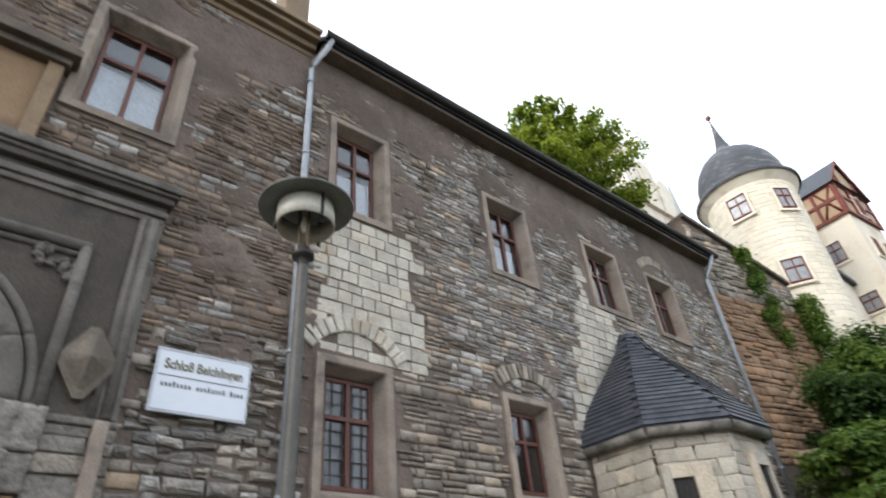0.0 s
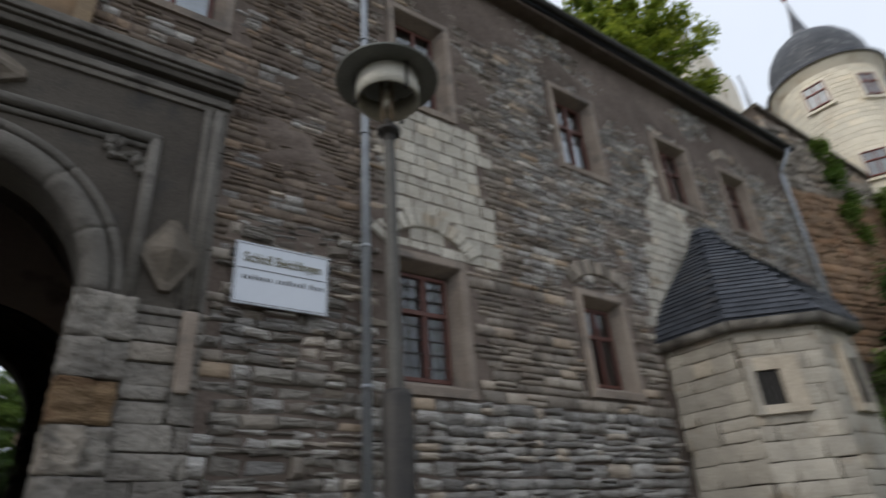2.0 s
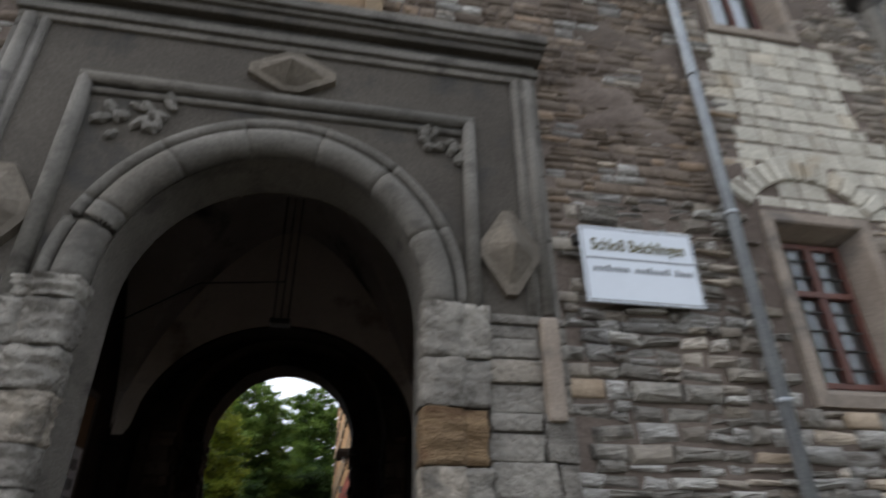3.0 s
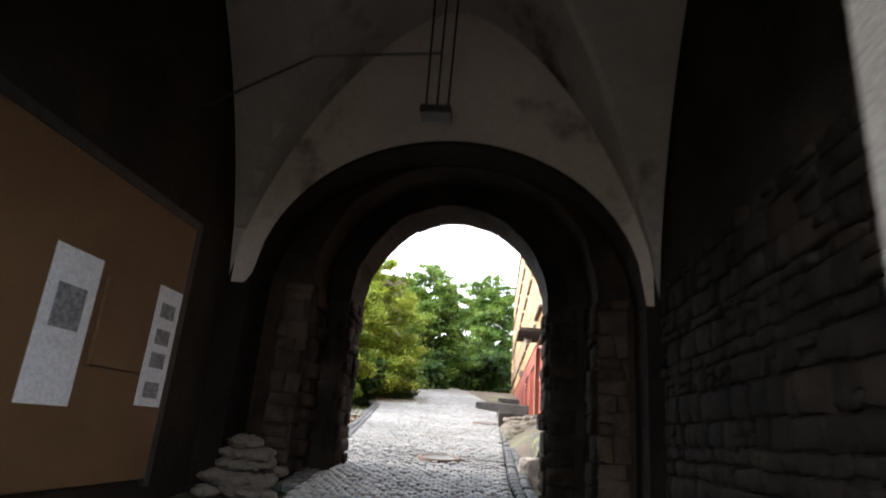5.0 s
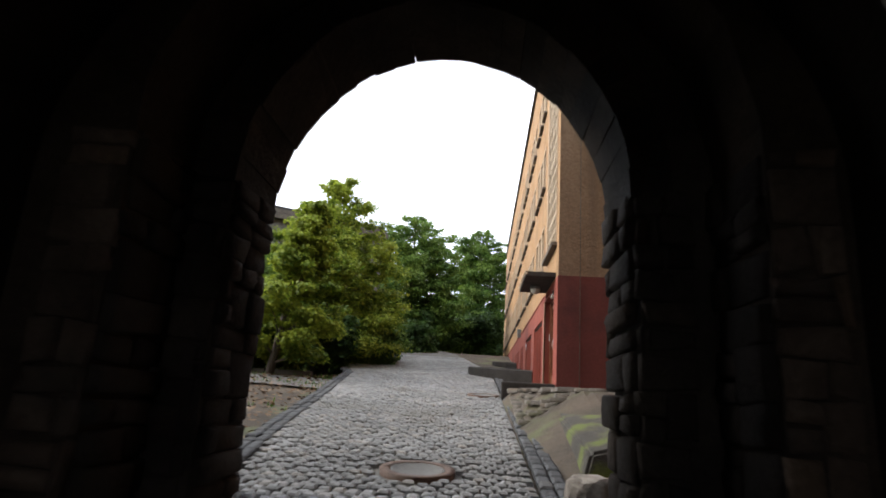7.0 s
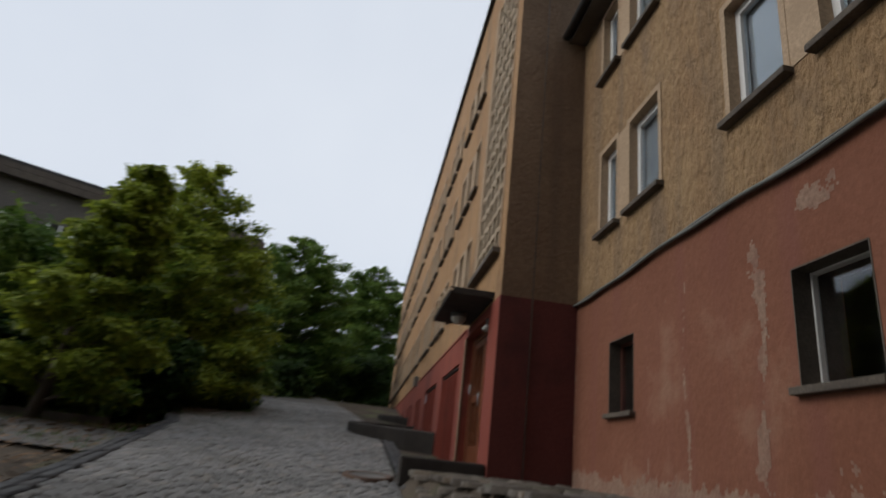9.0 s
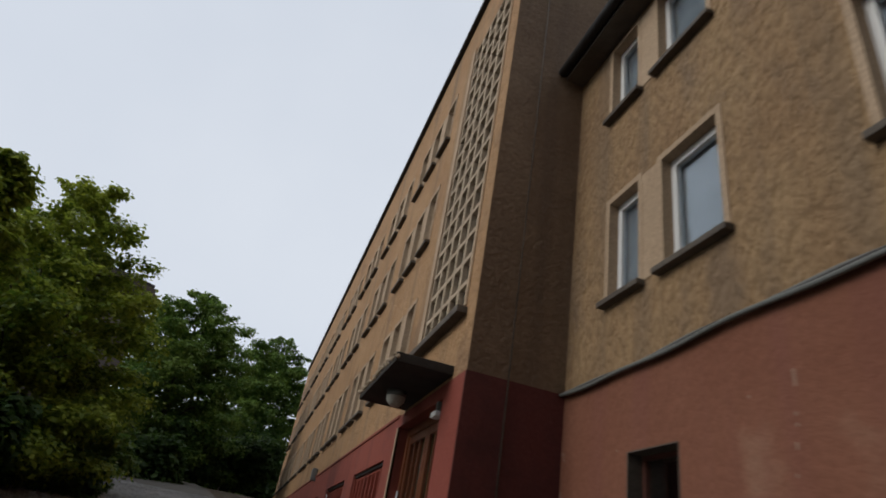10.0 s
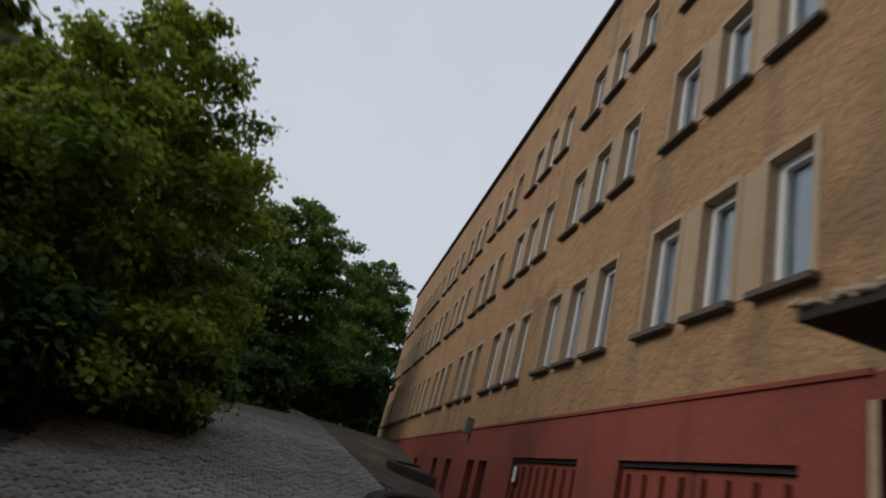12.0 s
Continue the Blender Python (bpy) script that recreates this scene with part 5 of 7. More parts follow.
def parapet(line, top0, top1, thick, label):
    """A low bowed wall from the facade out to the lane and back, filled with earth."""
    pts = [Vector((x, y, 0)) for x, y in line]
    bm = bmesh.new()
    rows = []
    for i, p in enumerate(pts):
        d = (pts[min(i + 1, len(pts) - 1)] - pts[max(i - 1, 0)]).normalized()
        o = Vector((d.y, -d.x, 0)) * thick / 2
        top = top0 + (top1 - top0) * i / (len(pts) - 1)
        low = ground_z(p.y) - 0.4
        rows.append([bm.verts.new((*(p + o * k).xy, z)) for k, z in ((1, low), (1, top - 0.03), (0.7, top), (-0.7, top), (-1, top - 0.03), (-1, low))])
    for a, b in zip(rows, rows[1:]):
        for k in range(5):
            bm.faces.new((a[k], a[k + 1], b[k + 1], b[k]))
    bmesh.ops.recalc_face_normals(bm, faces=bm.faces)
    wall = tagged(part("loading_kerb", bm, DARKCONC), label, "kerb", kind="structure")
    fill = bmesh.new()
    fill.faces.new([fill.verts.new((p.x, p.y, top0 + (top1 - top0) * i / (len(pts) - 1) - 0.06)) for i, p in enumerate(pts)])
    bmesh.ops.triangulate(fill, faces=fill.faces)
    part("earth_fill", fill, SOIL, wall, "earth behind the wall")


bow = [(FX + 0.02 - 1.75 * math.sin(math.pi * k / 16) ** 0.7, 26.3 + 5.2 * k / 16) for k in range(17)]
parapet(bow, 3.06, 3.36, 0.24, "low dark bowed retaining wall beside the red doors")
parapet([(FX + 0.02 - 0.9 * math.sin(math.pi * k / 10) ** 0.7, 34.0 + 2.5 * k / 10) for k in range(11)], 3.72, 3.9, 0.2, "small bowed concrete kerb beside the red doors")
for n, (a, b, top) in enumerate(GARAGES):
    g = thing("garage_door", "red painted ribbed metal double door", "door", "red base storey doors", "structure")
    # Dark bar imitates the shade in the slit above the leaves.
    part("lintel_gap", one_box(FX + 0.02, FX + 0.3, a, b, top - 0.045, top), IRON, g)
    part("door_leaf", one_box(FX + 0.05, FX + 0.09, a, (a + b) / 2 - 0.01, 1.9, top - 0.05, 0.006), REDPAINT, g)
    part("door_leaf", one_box(FX + 0.05, FX + 0.09, (a + b) / 2 + 0.01, b, 1.9, top - 0.05, 0.006), REDPAINT, g)
    for k in range(8):
        y = a + (b - a) * (k + 0.5) / 8
        part("rib", one_box(FX + 0.0, FX + 0.05, y - 0.02, y + 0.02, 2.0, top - 0.1, 0.006), REDPAINT, g)
    if n == 1:
        part("number_plate", one_box(FX - 0.02, FX - 0.016, b - 0.28, b - 0.16, top - 0.32, top - 0.12), PAPER, g)
box_light = thing("wall_lamp", "small grey wall lamp on the facade", "lamp")
part("housing", one_box(FX - 0.14, FX, 31.9, 32.05, 4.55, 4.85, 0.02), LAMPGREY, box_light)

# wing with faded red base, set back beside the gate
WING = [(18.70, 19.41), (19.74, 20.25), (15.9, 16.52), (16.86, 17.52)]
WROWS = ((5.38, 6.5), (7.65, 8.72))
wing_holes = [(a, b, c, d) for a, b in WING for c, d in WROWS]
wing_low = [(19.30, 19.90, 3.2, 3.97), (16.38, 17.0, 3.2, 3.95)]
bm, bm_red = bmesh.new(), bmesh.new()
for a, b, c, d in wall_cells(13.7, 20.985, 4.67, 8.95, wing_holes):
    box(bm, RX, RX + 0.35, a, b, c, d)
for a, b, c, d in wall_cells(13.7, 20.97, 1.0, 4.67, wing_low):
    box(bm_red, RX - 0.006, RX + 0.35, a, b, c, d)
wing = tagged(part("wall_wing", bm, ROUGHCAST), "rough beige stucco wing wall above a faded red base", "facade", kind="structure")
part("red_base", bm_red, PINKPAINT, wing, "faded and peeling red painted base storey")
# places where the paint has peeled to the plaster
step_y = 0.02
verts, faces = [], []
for j in range(168):
    for i in range(360):
        y, z = 13.75 + step_y * (i + 0.5), 1.25 + step_y * (j + 0.5)
        w = 0.55 * noise.fractal((y * 2.6, z * 2.6, 0.3), 1.0, 2.0, 4) + 0.4 * noise.noise((y * 13, z * 9, 2.0)) + 0.25 * noise.noise((y * 40, z * 40, 6.0))
        patch = max(
            0.75 - ((y - 16.72) / 0.34) ** 2 - ((z - 4.36 + 0.12 * (y - 16.72)) / 0.13) ** 2,
            0.42 - abs(y - 17.36 - 0.05 * math.sin(z * 3)) / 0.13 if z < 4.3 else -1,
            0.34 - abs(y - 18.32 - 0.03 * math.sin(z * 4)) / 0.08 if z < 4.32 else -1,
            0.1 - abs(y - 19.0) / 0.06 if z < 3.6 else -1,
            0.22 - (z - 2.56) / 0.2,
            0.12 - (20.95 - y) / 0.12, -0.42)
        if patch + w > 0.24 and not any(a - 0.06 < y < b + 0.06 and c - 0.08 < z < d + 0.03 for a, b, c, d in wing_low):
            k = len(verts)
            x = RX - 0.0085
            verts += [(x, y - step_y / 2, z - step_y / 2), (x, y + step_y / 2, z - step_y / 2), (x, y + step_y / 2, z + step_y / 2), (x, y - step_y / 2, z + step_y / 2)]
            faces.append((k, k + 1, k + 2, k + 3))
raw("peeled_patch", verts, faces, PEELED, wing, "pale plaster where the paint has peeled")
part("partition", one_box(RX + 2.6, RX + 2.7, 13.7, 20.97, 2, 8.9), ROOM, wing)
for z in (4.7, 6.95):
    part("floor_slab", one_box(RX + 0.35, RX + 2.6, 13.7, 20.97, z, z + 0.1), ROOM, wing)
part("back_ceiling", one_box(RX + 0.35, 9, 13.7, 20.97, 8.85, 8.95), ROOM, wing)
made = {}
for a, b in WING:
    for row, (c, d) in enumerate(WROWS):
        w = court_window("wing_window", b - a, d - c)
        w.matrix_basis = Matrix.Translation((RX, a, c))
for c, d in WROWS:
    part("pier_band", one_box(RX - 0.008, RX + 0.1, 19.46, 19.69, c, d), SMOOTHSTUCCO, wing)
    part("pier_band", one_box(RX - 0.008, RX + 0.1, 16.57, 16.81, c, d), SMOOTHSTUCCO, wing)
for n, (a, b, c, d) in enumerate(wing_low):
    w = thing("base_window", "dark window with a concrete sill in the faded red base", "window", "base storey windows", "structure")
    bm = bmesh.new()
    e = 0.04 if n == 0 else 0.02
    for q in ((a, a + e, c, d), (b - e, b, c, d), (a + e, b - e, c, c + e), (a + e, b - e, d - e, d)):
        box(bm, RX + 0.12, RX + 0.17, *q, 0.006)
    part("window_frame", bm, BROWNWOOD if n == 0 else WHITEPVC, w)
    bm = bmesh.new()
    for q in ((a - 0.004, a + 0.006, c, d), (b - 0.006, b + 0.004, c, d), (a + 0.006, b - 0.006, d - 0.006, d + 0.004)):
        box(bm, RX - 0.01, RX + 0.34, *q)
    part("reveal", bm, SILL, w, "dark brown reveal")
    p = part("pane", one_box(RX + 0.14, RX + 0.146, a + 0.04, b - 0.04, c + 0.04, d - 0.04), GLASS, w)
    p.visible_shadow = False
    part("window_sill", one_box(RX - 0.07, RX + 0.2, a - 0.04, b + 0.04, c - 0.05, c, 0.008), SILL, w)
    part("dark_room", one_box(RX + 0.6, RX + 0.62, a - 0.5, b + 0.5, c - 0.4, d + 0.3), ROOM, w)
bm = bmesh.new()
verts = [(RX - 0.32, 13.7, 8.95), (RX - 0.32, 20.96, 8.95), (6, 20.96, 12.0), (6, 13.7, 12.0)]
top = [bm.verts.new(v) for v in verts]
low = [bm.verts.new((v[0], v[1], v[2] - 0.1)) for v in verts]
bm.faces.new(top)
bm.faces.new(low[::-1])
for i in range(4):
    bm.faces.new((top[i], low[i], low[(i + 1) % 4], top[(i + 1) % 4]))
wing_roof = tagged(part("roof_wing", bm, SLATE), "dark slate roof of the wing with a deep eave", "roof", kind="structure")
part("gutter", tube([(RX - 0.32, 13.7, 8.9), (RX - 0.32, 20.96, 8.9)], 0.065, 10), IRON, wing_roof, "dark gutter")
part("soffit", one_box(RX - 0.26, RX, 13.7, 20.96, 8.8, 8.85), SILL, wing_roof)
cable = thing("cable", "sagging bundle of grey cables along the wing wall", "cable")
for k in range(3):
    part("strand", tube([(RX - 0.03 - 0.012 * k, 13.7 + 7.27 * s / 40, 4.665 + 0.010 * math.sin(s * 0.9 + k) - 0.014 * k + 0.02 * math.sin(s * 0.31)) for s in range(41)], 0.018, 6), IRON if k == 1 else LAMPGREY, cable)

# ---------------------------------------------------------------- trees and shrubs
def leaf_mesh(name, blobs, count, size, rng, material, parent):
    """A crown of single leaves that lie mostly level on flattened sprays."""
    g = np.random.default_rng(rng.randrange(10 ** 6))
    b = np.array(blobs)
    many = np.maximum((count * b[:, 3] ** 2 / (b[:, 3] ** 2).sum()).astype(int), 1)
    idx = np.repeat(np.arange(len(b)), many)
    n = len(idx)
    unit = lambda v: v / np.linalg.norm(v, axis=1, keepdims=True)
    d = unit(g.normal(size=(n, 3)))
    d[:, 2] = np.where((d[:, 2] < -0.2) & (g.random(n) < 0.6), -d[:, 2], d[:, 2])
    far = b[idx, 3] * g.random(n) ** 0.45 * np.where(g.random(n) < 0.1, 1.4, g.uniform(0.8, 1.1, n))
    p = b[idx, :3] + d * far[:, None] * np.stack((np.ones(n), np.ones(n), b[idx, 4]), 1)
    nrm = unit(np.array((0, 0, 0.75)) + d * 0.55 + g.normal(size=(n, 3)) * 0.38)
    u = unit(np.cross(nrm, g.normal(size=(n, 3))))
    w = np.cross(nrm, u)
    s = (size * g.uniform(0.6, 1.3, n))[:, None]
    verts = np.stack((p - u * s * 0.5, p + w * s * 0.36, p + u * s * 0.6 - nrm * s * 0.18, p - w * s * 0.36), 1).reshape(-1, 3)
    return raw(name, verts.tolist(), np.arange(4 * n).reshape(-1, 4).tolist(), material, parent)


def tree(name, x, y, z, outline, leaves, size, material, seed, label, trunk=0.16, branches=54, lean=(0.0, 0.0)):
    """A tree whose boughs reach as far as outline says: rows of height above z and half width."""
    rng = random.Random(seed)
    t = thing(name, label, "tree")
    hs, rs = [o[0] for o in outline], [o[1] for o in outline]
    height = hs[-1]
    axis = lambda h: Vector((x + lean[0] * h / height, y + lean[1] * h / height, z + h))
    wob = [Vector((rng.uniform(-0.08, 0.08), rng.uniform(-0.08, 0.08), 0)) for _ in range(7)]
    part("trunk", tube([axis(-0.15 if k == 0 else height * 0.97 * k / 6) + wob[k] for k in range(7)], [trunk * q for q in (1.35, 1.0, 0.82, 0.64, 0.44, 0.26, 0.08)], 9), BARK, t)
    blobs = []
    for k in range(branches):
        h = hs[0] + (height - hs[0]) * ((k + rng.uniform(0.2, 0.8)) / branches) ** 0.9
        reach = float(np.interp(h, hs, rs)) * rng.uniform(0.72, 1.08)
        a = k * 2.399 + rng.uniform(-0.35, 0.35)
        tip = axis(h) + Vector((math.cos(a), math.sin(a), 0)) * reach + Vector((0, 0, rng.uniform(-0.2, 0.25)))
        start = axis(max(h - 0.45 * reach - 0.1, 0.3))
        mid = start.lerp(tip, 0.55) + Vector((0, 0, 0.14 * reach))
        if k % 3 == 0:
            q = trunk * (0.42 - 0.25 * h / height)
            part("limb", tube([start, mid, tip], [q, q * 0.6, q * 0.15], 6), BARK, t)
        for f in (0.42, 0.64, 0.84, 1.0):
            c = mid.lerp(tip, (f - 0.55) / 0.45) if f > 0.55 else start.lerp(mid, f / 0.55)
            r = min(max(0.22 * reach, 0.22), 0.66) * rng.uniform(0.75, 1.3)
            c = c + Vector((rng.uniform(-0.5, 0.5), rng.uniform(-0.5, 0.5), rng.uniform(-0.3, 0.3))) * r
            blobs.append((c.x, c.y, c.z, r, rng.uniform(0.4, 0.75)))
    for k in range(6):
        c = axis(height * (0.82 + 0.03 * k))
        blobs.append((c.x + rng.uniform(-0.12, 0.12), c.y + rng.uniform(-0.12, 0.12), c.z, 0.26 - 0.025 * k, 1.1))
    leaf_mesh("crown", blobs, leaves, size, rng, material, t)
    return t


def shrub(name, x, y, z, w, h, leaves, size, material, seed, label):
    rng = random.Random(seed)
    t = thing(name, label, "shrub")
    blobs = []
    for k in range(16):
        a = rng.uniform(0, 6.3)
        r = w * rng.uniform(0.14, 0.3)
        blobs.append((x + math.cos(a) * w * rng.uniform(0, 0.5), y + math.sin(a) * w * rng.uniform(0, 0.5), z + h * rng.uniform(0.12, 0.85), r, min(h / w * 0.9, 1.0)))
    for b in blobs[:4]:
        part("stem", tube([(x, y, z - 0.2), ((x + b[0]) / 2, (y + b[1]) / 2, z + h * 0.3), b[:3]], [0.04, 0.03, 0.01], 6), BARK, t)
    leaf_mesh("foliage", blobs, leaves, size, rng, material, t)
    return t


# courtyard, beside the lane
tree("maple_tree", -6.4, 29.9, 2.55, [(0.7, 1.8), (1.6, 2.5), (3.3, 2.5), (5.2, 1.9), (6.2, 1.2), (7.1, 0.35)], 70000, 0.115, LEAF_BRIGHT, 1, "broad bright green maple beside the cobbled lane", branches=120)
tree("maple_tree", -6.05, 23.95, 2.45, [(0.5, 1.2), (1.3, 1.35), (2.6, 0.9), (3.3, 0.6), (3.9, 0.42), (4.35, 0.2)], 30000, 0.11, LEAF_BRIGHT, 9, "slender young maple beside the lane", trunk=0.09, branches=80, lean=(0.75, 0.0))
tree("maple_tree", -9.6, 27.4, 2.5, [(0.3, 1.6), (1.4, 2.0), (2.6, 1.4), (3.6, 0.3)], 24000, 0.12, LEAF_BRIGHT, 7, "low bushy green maple before the grey building", trunk=0.08, branches=60)
tree("lime_tree", -5.4, 44.8, 4.4, [(0.4, 3.0), (2.5, 3.5), (5.0, 3.1), (7.2, 2.2), (8.7, 0.6)], 90000, 0.15, LEAF_MID, 2, "dark green lime tree at the bend of the lane", branches=130)
tree("lime_tree", -1.4, 60.0, 4.8, [(0.3, 3.0), (3.0, 3.4), (7.5, 3.2), (10.2, 2.4), (11.8, 0.7)], 90000, 0.18, LEAF_MID, 3, "tall green lime tree beyond the end of the block", branches=140)
tree("lime_tree", -8.6, 37.5, 2.6, [(0.4, 2.2), (2.5, 2.9), (4.8, 2.2), (6.4, 0.5)], 36000, 0.15, LEAF_MID, 4, "dark green lime tree behind the maples", branches=80)
tree("lime_tree", -12.0, 31.0, 2.8, [(0.4, 1.6), (2.0, 2.1), (3.8, 1.5), (5.0, 0.4)], 13000, 0.18, LEAF_MID, 5, "green young tree in front of the grey building", branches=40)
# Dark-leaved shrubs added under the trees carry the shade there in their colour.
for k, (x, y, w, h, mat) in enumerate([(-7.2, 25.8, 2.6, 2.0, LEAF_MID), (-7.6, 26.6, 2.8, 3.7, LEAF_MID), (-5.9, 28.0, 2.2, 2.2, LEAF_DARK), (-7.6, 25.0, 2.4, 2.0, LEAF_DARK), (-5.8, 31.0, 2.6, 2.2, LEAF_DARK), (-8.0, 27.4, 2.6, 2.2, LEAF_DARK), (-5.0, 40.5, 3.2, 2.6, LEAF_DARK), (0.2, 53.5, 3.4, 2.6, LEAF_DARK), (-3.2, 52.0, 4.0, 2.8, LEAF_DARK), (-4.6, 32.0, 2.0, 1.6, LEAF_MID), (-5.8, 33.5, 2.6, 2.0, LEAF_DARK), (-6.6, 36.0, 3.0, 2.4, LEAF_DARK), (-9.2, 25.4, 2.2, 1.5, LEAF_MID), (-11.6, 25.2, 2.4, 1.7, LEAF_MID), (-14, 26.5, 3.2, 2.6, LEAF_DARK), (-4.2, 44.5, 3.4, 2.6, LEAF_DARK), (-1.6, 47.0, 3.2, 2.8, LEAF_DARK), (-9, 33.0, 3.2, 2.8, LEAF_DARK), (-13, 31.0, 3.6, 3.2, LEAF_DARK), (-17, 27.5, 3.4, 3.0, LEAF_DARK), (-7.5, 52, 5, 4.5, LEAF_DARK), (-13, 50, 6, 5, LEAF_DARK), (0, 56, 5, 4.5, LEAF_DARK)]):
    shrub("shrub", x, y, ground_at(x, y), w, h, int(3400 * w), 0.15 if w < 3.1 else 0.2, mat, 50 + k, "dense shrub whose dark green stands in for shade under the trees" if mat is LEAF_DARK else "leafy bright green shrub at the edge of the courtyard")
# castle side
rng = random.Random(88)
verts, faces = [], []
for _ in range(46000):
    x, y = rng.uniform(9.8, 25), rng.uniform(-7, 6.2)
    if noise.noise((x * 0.6, y * 0.6, 9)) < -0.35:
        continue
    h = 0.55 * rng.random() * (0.6 + noise.noise((x * 0.9, y * 0.9, 3))) + 0.02
    p, a, s = Vector((x, y, ground_at(x, y) - 0.03 + h)), rng.uniform(0, 6.3), rng.uniform(0.05, 0.11)
    u, w = Vector((math.cos(a), math.sin(a), rng.uniform(-0.5, 0.5))) * s, Vector((-math.sin(a), math.cos(a), rng.uniform(-0.4, 0.4))) * s * 0.6
    k = len(verts)
    verts += [tuple(p - u), tuple(p + w), tuple(p + u), tuple(p - w)]
    faces.append((k, k + 1, k + 2, k + 3))
tagged(raw("undergrowth", verts, faces, LEAF_MID), "low green weeds covering the castle bank", "weeds", kind="stuff")
tree("young_tree", 27.2, -1.6, ground_at(27.2, -1.6), [(0.6, 1.3), (2.0, 1.8), (3.6, 1.2), (5.0, 0.3)], 9000, 0.15, LEAF_DARK, 33, "thin dark young tree on the castle bank", trunk=0.08, branches=40)
tree("lime_tree", 14.7, 9.6, 10.0, [(1.0, 2.0), (4.0, 2.7), (6.5, 2.4), (8.4, 1.5), (9.5, 0.5)], 46000, 0.15, LEAF_BRIGHT, 12, "broad green lime tree standing behind the castle roof", trunk=0.22, branches=90)
for k, (x, y, w, h, mat) in enumerate([(20.5, 5.4, 3.2, 2.6, LEAF_MID), (22.5, 3.4, 4.0, 3.6, LEAF_DARK), (23.6, 1.6, 3.6, 1.7, LEAF_DARK), (19.4, 2.6, 3.4, 2.6, LEAF_DARK), (18.0, 4.9, 2.6, 2.2, LEAF_DARK), (25.5, -3.5, 3.6, 0.8, LEAF_DARK), (16.3, 4.6, 2.0, 1.3, LEAF_MID), (17.5, 1.2, 2.6, 1.6, LEAF_MID), (15.6, 2.2, 2.4, 1.2, LEAF_MID), (20.0, -1.6, 3.0, 1.6, LEAF_DARK), (14.2, 3.6, 1.8, 1.0, LEAF_MID), (21.3, 4.6, 2.4, 3.0, LEAF_MID), (13.0, 2.2, 2.0, 1.0, LEAF_DARK), (12.6, 4.4, 1.6, 0.9, LEAF_MID), (16.8, -0.6, 2.6, 1.3, LEAF_MID), (18.6, 0.2, 2.4, 1.5, LEAF_DARK), (14.6, 0.4, 2.2, 1.0, LEAF_MID)]):
    shrub("shrub", x, y, ground_at(x, y), w, h, int(2600 * w), 0.15, mat, 90 + k, "dense dark green shrub on the castle bank" if mat is LEAF_DARK else "bright green shrub on the castle bank")

# ---------------------------------------------------------------- castle on the hill
FARPANE = surface("grey_far_pane", (0.26, 0.28, 0.30), (0.38, 0.40, 0.42), 5, 40, 0.15, 0.0)


def upright_window(name, parent, centre, normal, w, h):
    """A small red-framed window with a stone edge on a far wall."""
    turn = Matrix.Translation(centre) @ Vector(normal).to_track_quat("-Y", "Z").to_matrix().to_4x4()
    bars = bmesh.new()
    for a, b, c, d in ((-w / 2, -w / 2 + 0.04, -h / 2, h / 2), (w / 2 - 0.04, w / 2, -h / 2, h / 2), (-0.02, 0.02, -h / 2, h / 2), (-w / 2 + 0.04, w / 2 - 0.04, h / 2 - 0.04, h / 2), (-w / 2 + 0.04, w / 2 - 0.04, -h / 2, -h / 2 + 0.04), (-w / 2 + 0.04, w / 2 - 0.04, 0.08, 0.13)):
        box(bars, a, b, -0.05, 0.03, c, d)
    bars.transform(turn)
    win = part(name, bars, TIMBER, parent)
    pane_bm = one_box(-w / 2, w / 2, -0.015, 0.0, -h / 2, h / 2)
    pane_bm.transform(turn)
    part("pane", pane_bm, FARPANE, win)
    edge = bmesh.new()
    for a, b, c, d in ((-w / 2 - 0.09, -w / 2, -h / 2 - 0.05, h / 2 + 0.09), (w / 2, w / 2 + 0.09, -h / 2 - 0.05, h / 2 + 0.09), (-w / 2, w / 2, h / 2, h / 2 + 0.09), (-w / 2 - 0.12, w / 2 + 0.12, -h / 2 - 0.14, -h / 2 - 0.05)):
        box(edge, a, b, -0.04, 0.03, c, d)
    edge.transform(turn)
    part("surround", edge, TOWERWALL, win)


DOMESLATE = surface("weathered_dome_slate", (0.05, 0.055, 0.066), (0.085, 0.09, 0.10), 2.6, 30, 0.6, 0.4, dirt=(0.17, 0.17, 0.175), dirt_at=0.6, dirt_scale=1.5, stretch=(1, 1, 3))
TX, TY, TR = 22.9, 6.15, 1.74
tower = thing("round_tower", "round cream plastered tower with a slate dome and finial", "tower")
part("shaft", lathe([(1.5, 5.0), (1.54, 9.0), (1.62, 12.0), (TR - 0.03, 15.65), (TR + 0.2, 15.8), (TR + 0.25, 15.98)], (TX, TY, 0), 48), TOWERWALL, tower)
part("dome", lathe([(TR + 0.32, 15.9), (TR + 0.34, 16.0), (TR + 0.02, 16.08), (1.76, 16.5), (1.7, 17.0), (1.54, 17.5), (1.26, 17.95), (0.92, 18.27), (0.55, 18.5), (0.36, 18.72), (0.25, 19.1), (0.15, 19.6), (0.06, 20.25), (0.03, 20.6), (0.001, 20.6)], (TX, TY, 0), 40), DOMESLATE, tower, "slate dome")
part("finial", lathe([(0.03, 20.4), (0.03, 20.75), (0.1, 20.81), (0.12, 20.9), (0.08, 20.99), (0.001, 21.02)], (TX, TY, 0), 12), TIMBER, tower)
rt = random.Random(45)
facing = math.atan2(-TY, -TX)
shaft_r = lambda z: float(np.interp(z, [5, 9, 12, 15.65], [1.5, 1.54, 1.62, TR - 0.03]))
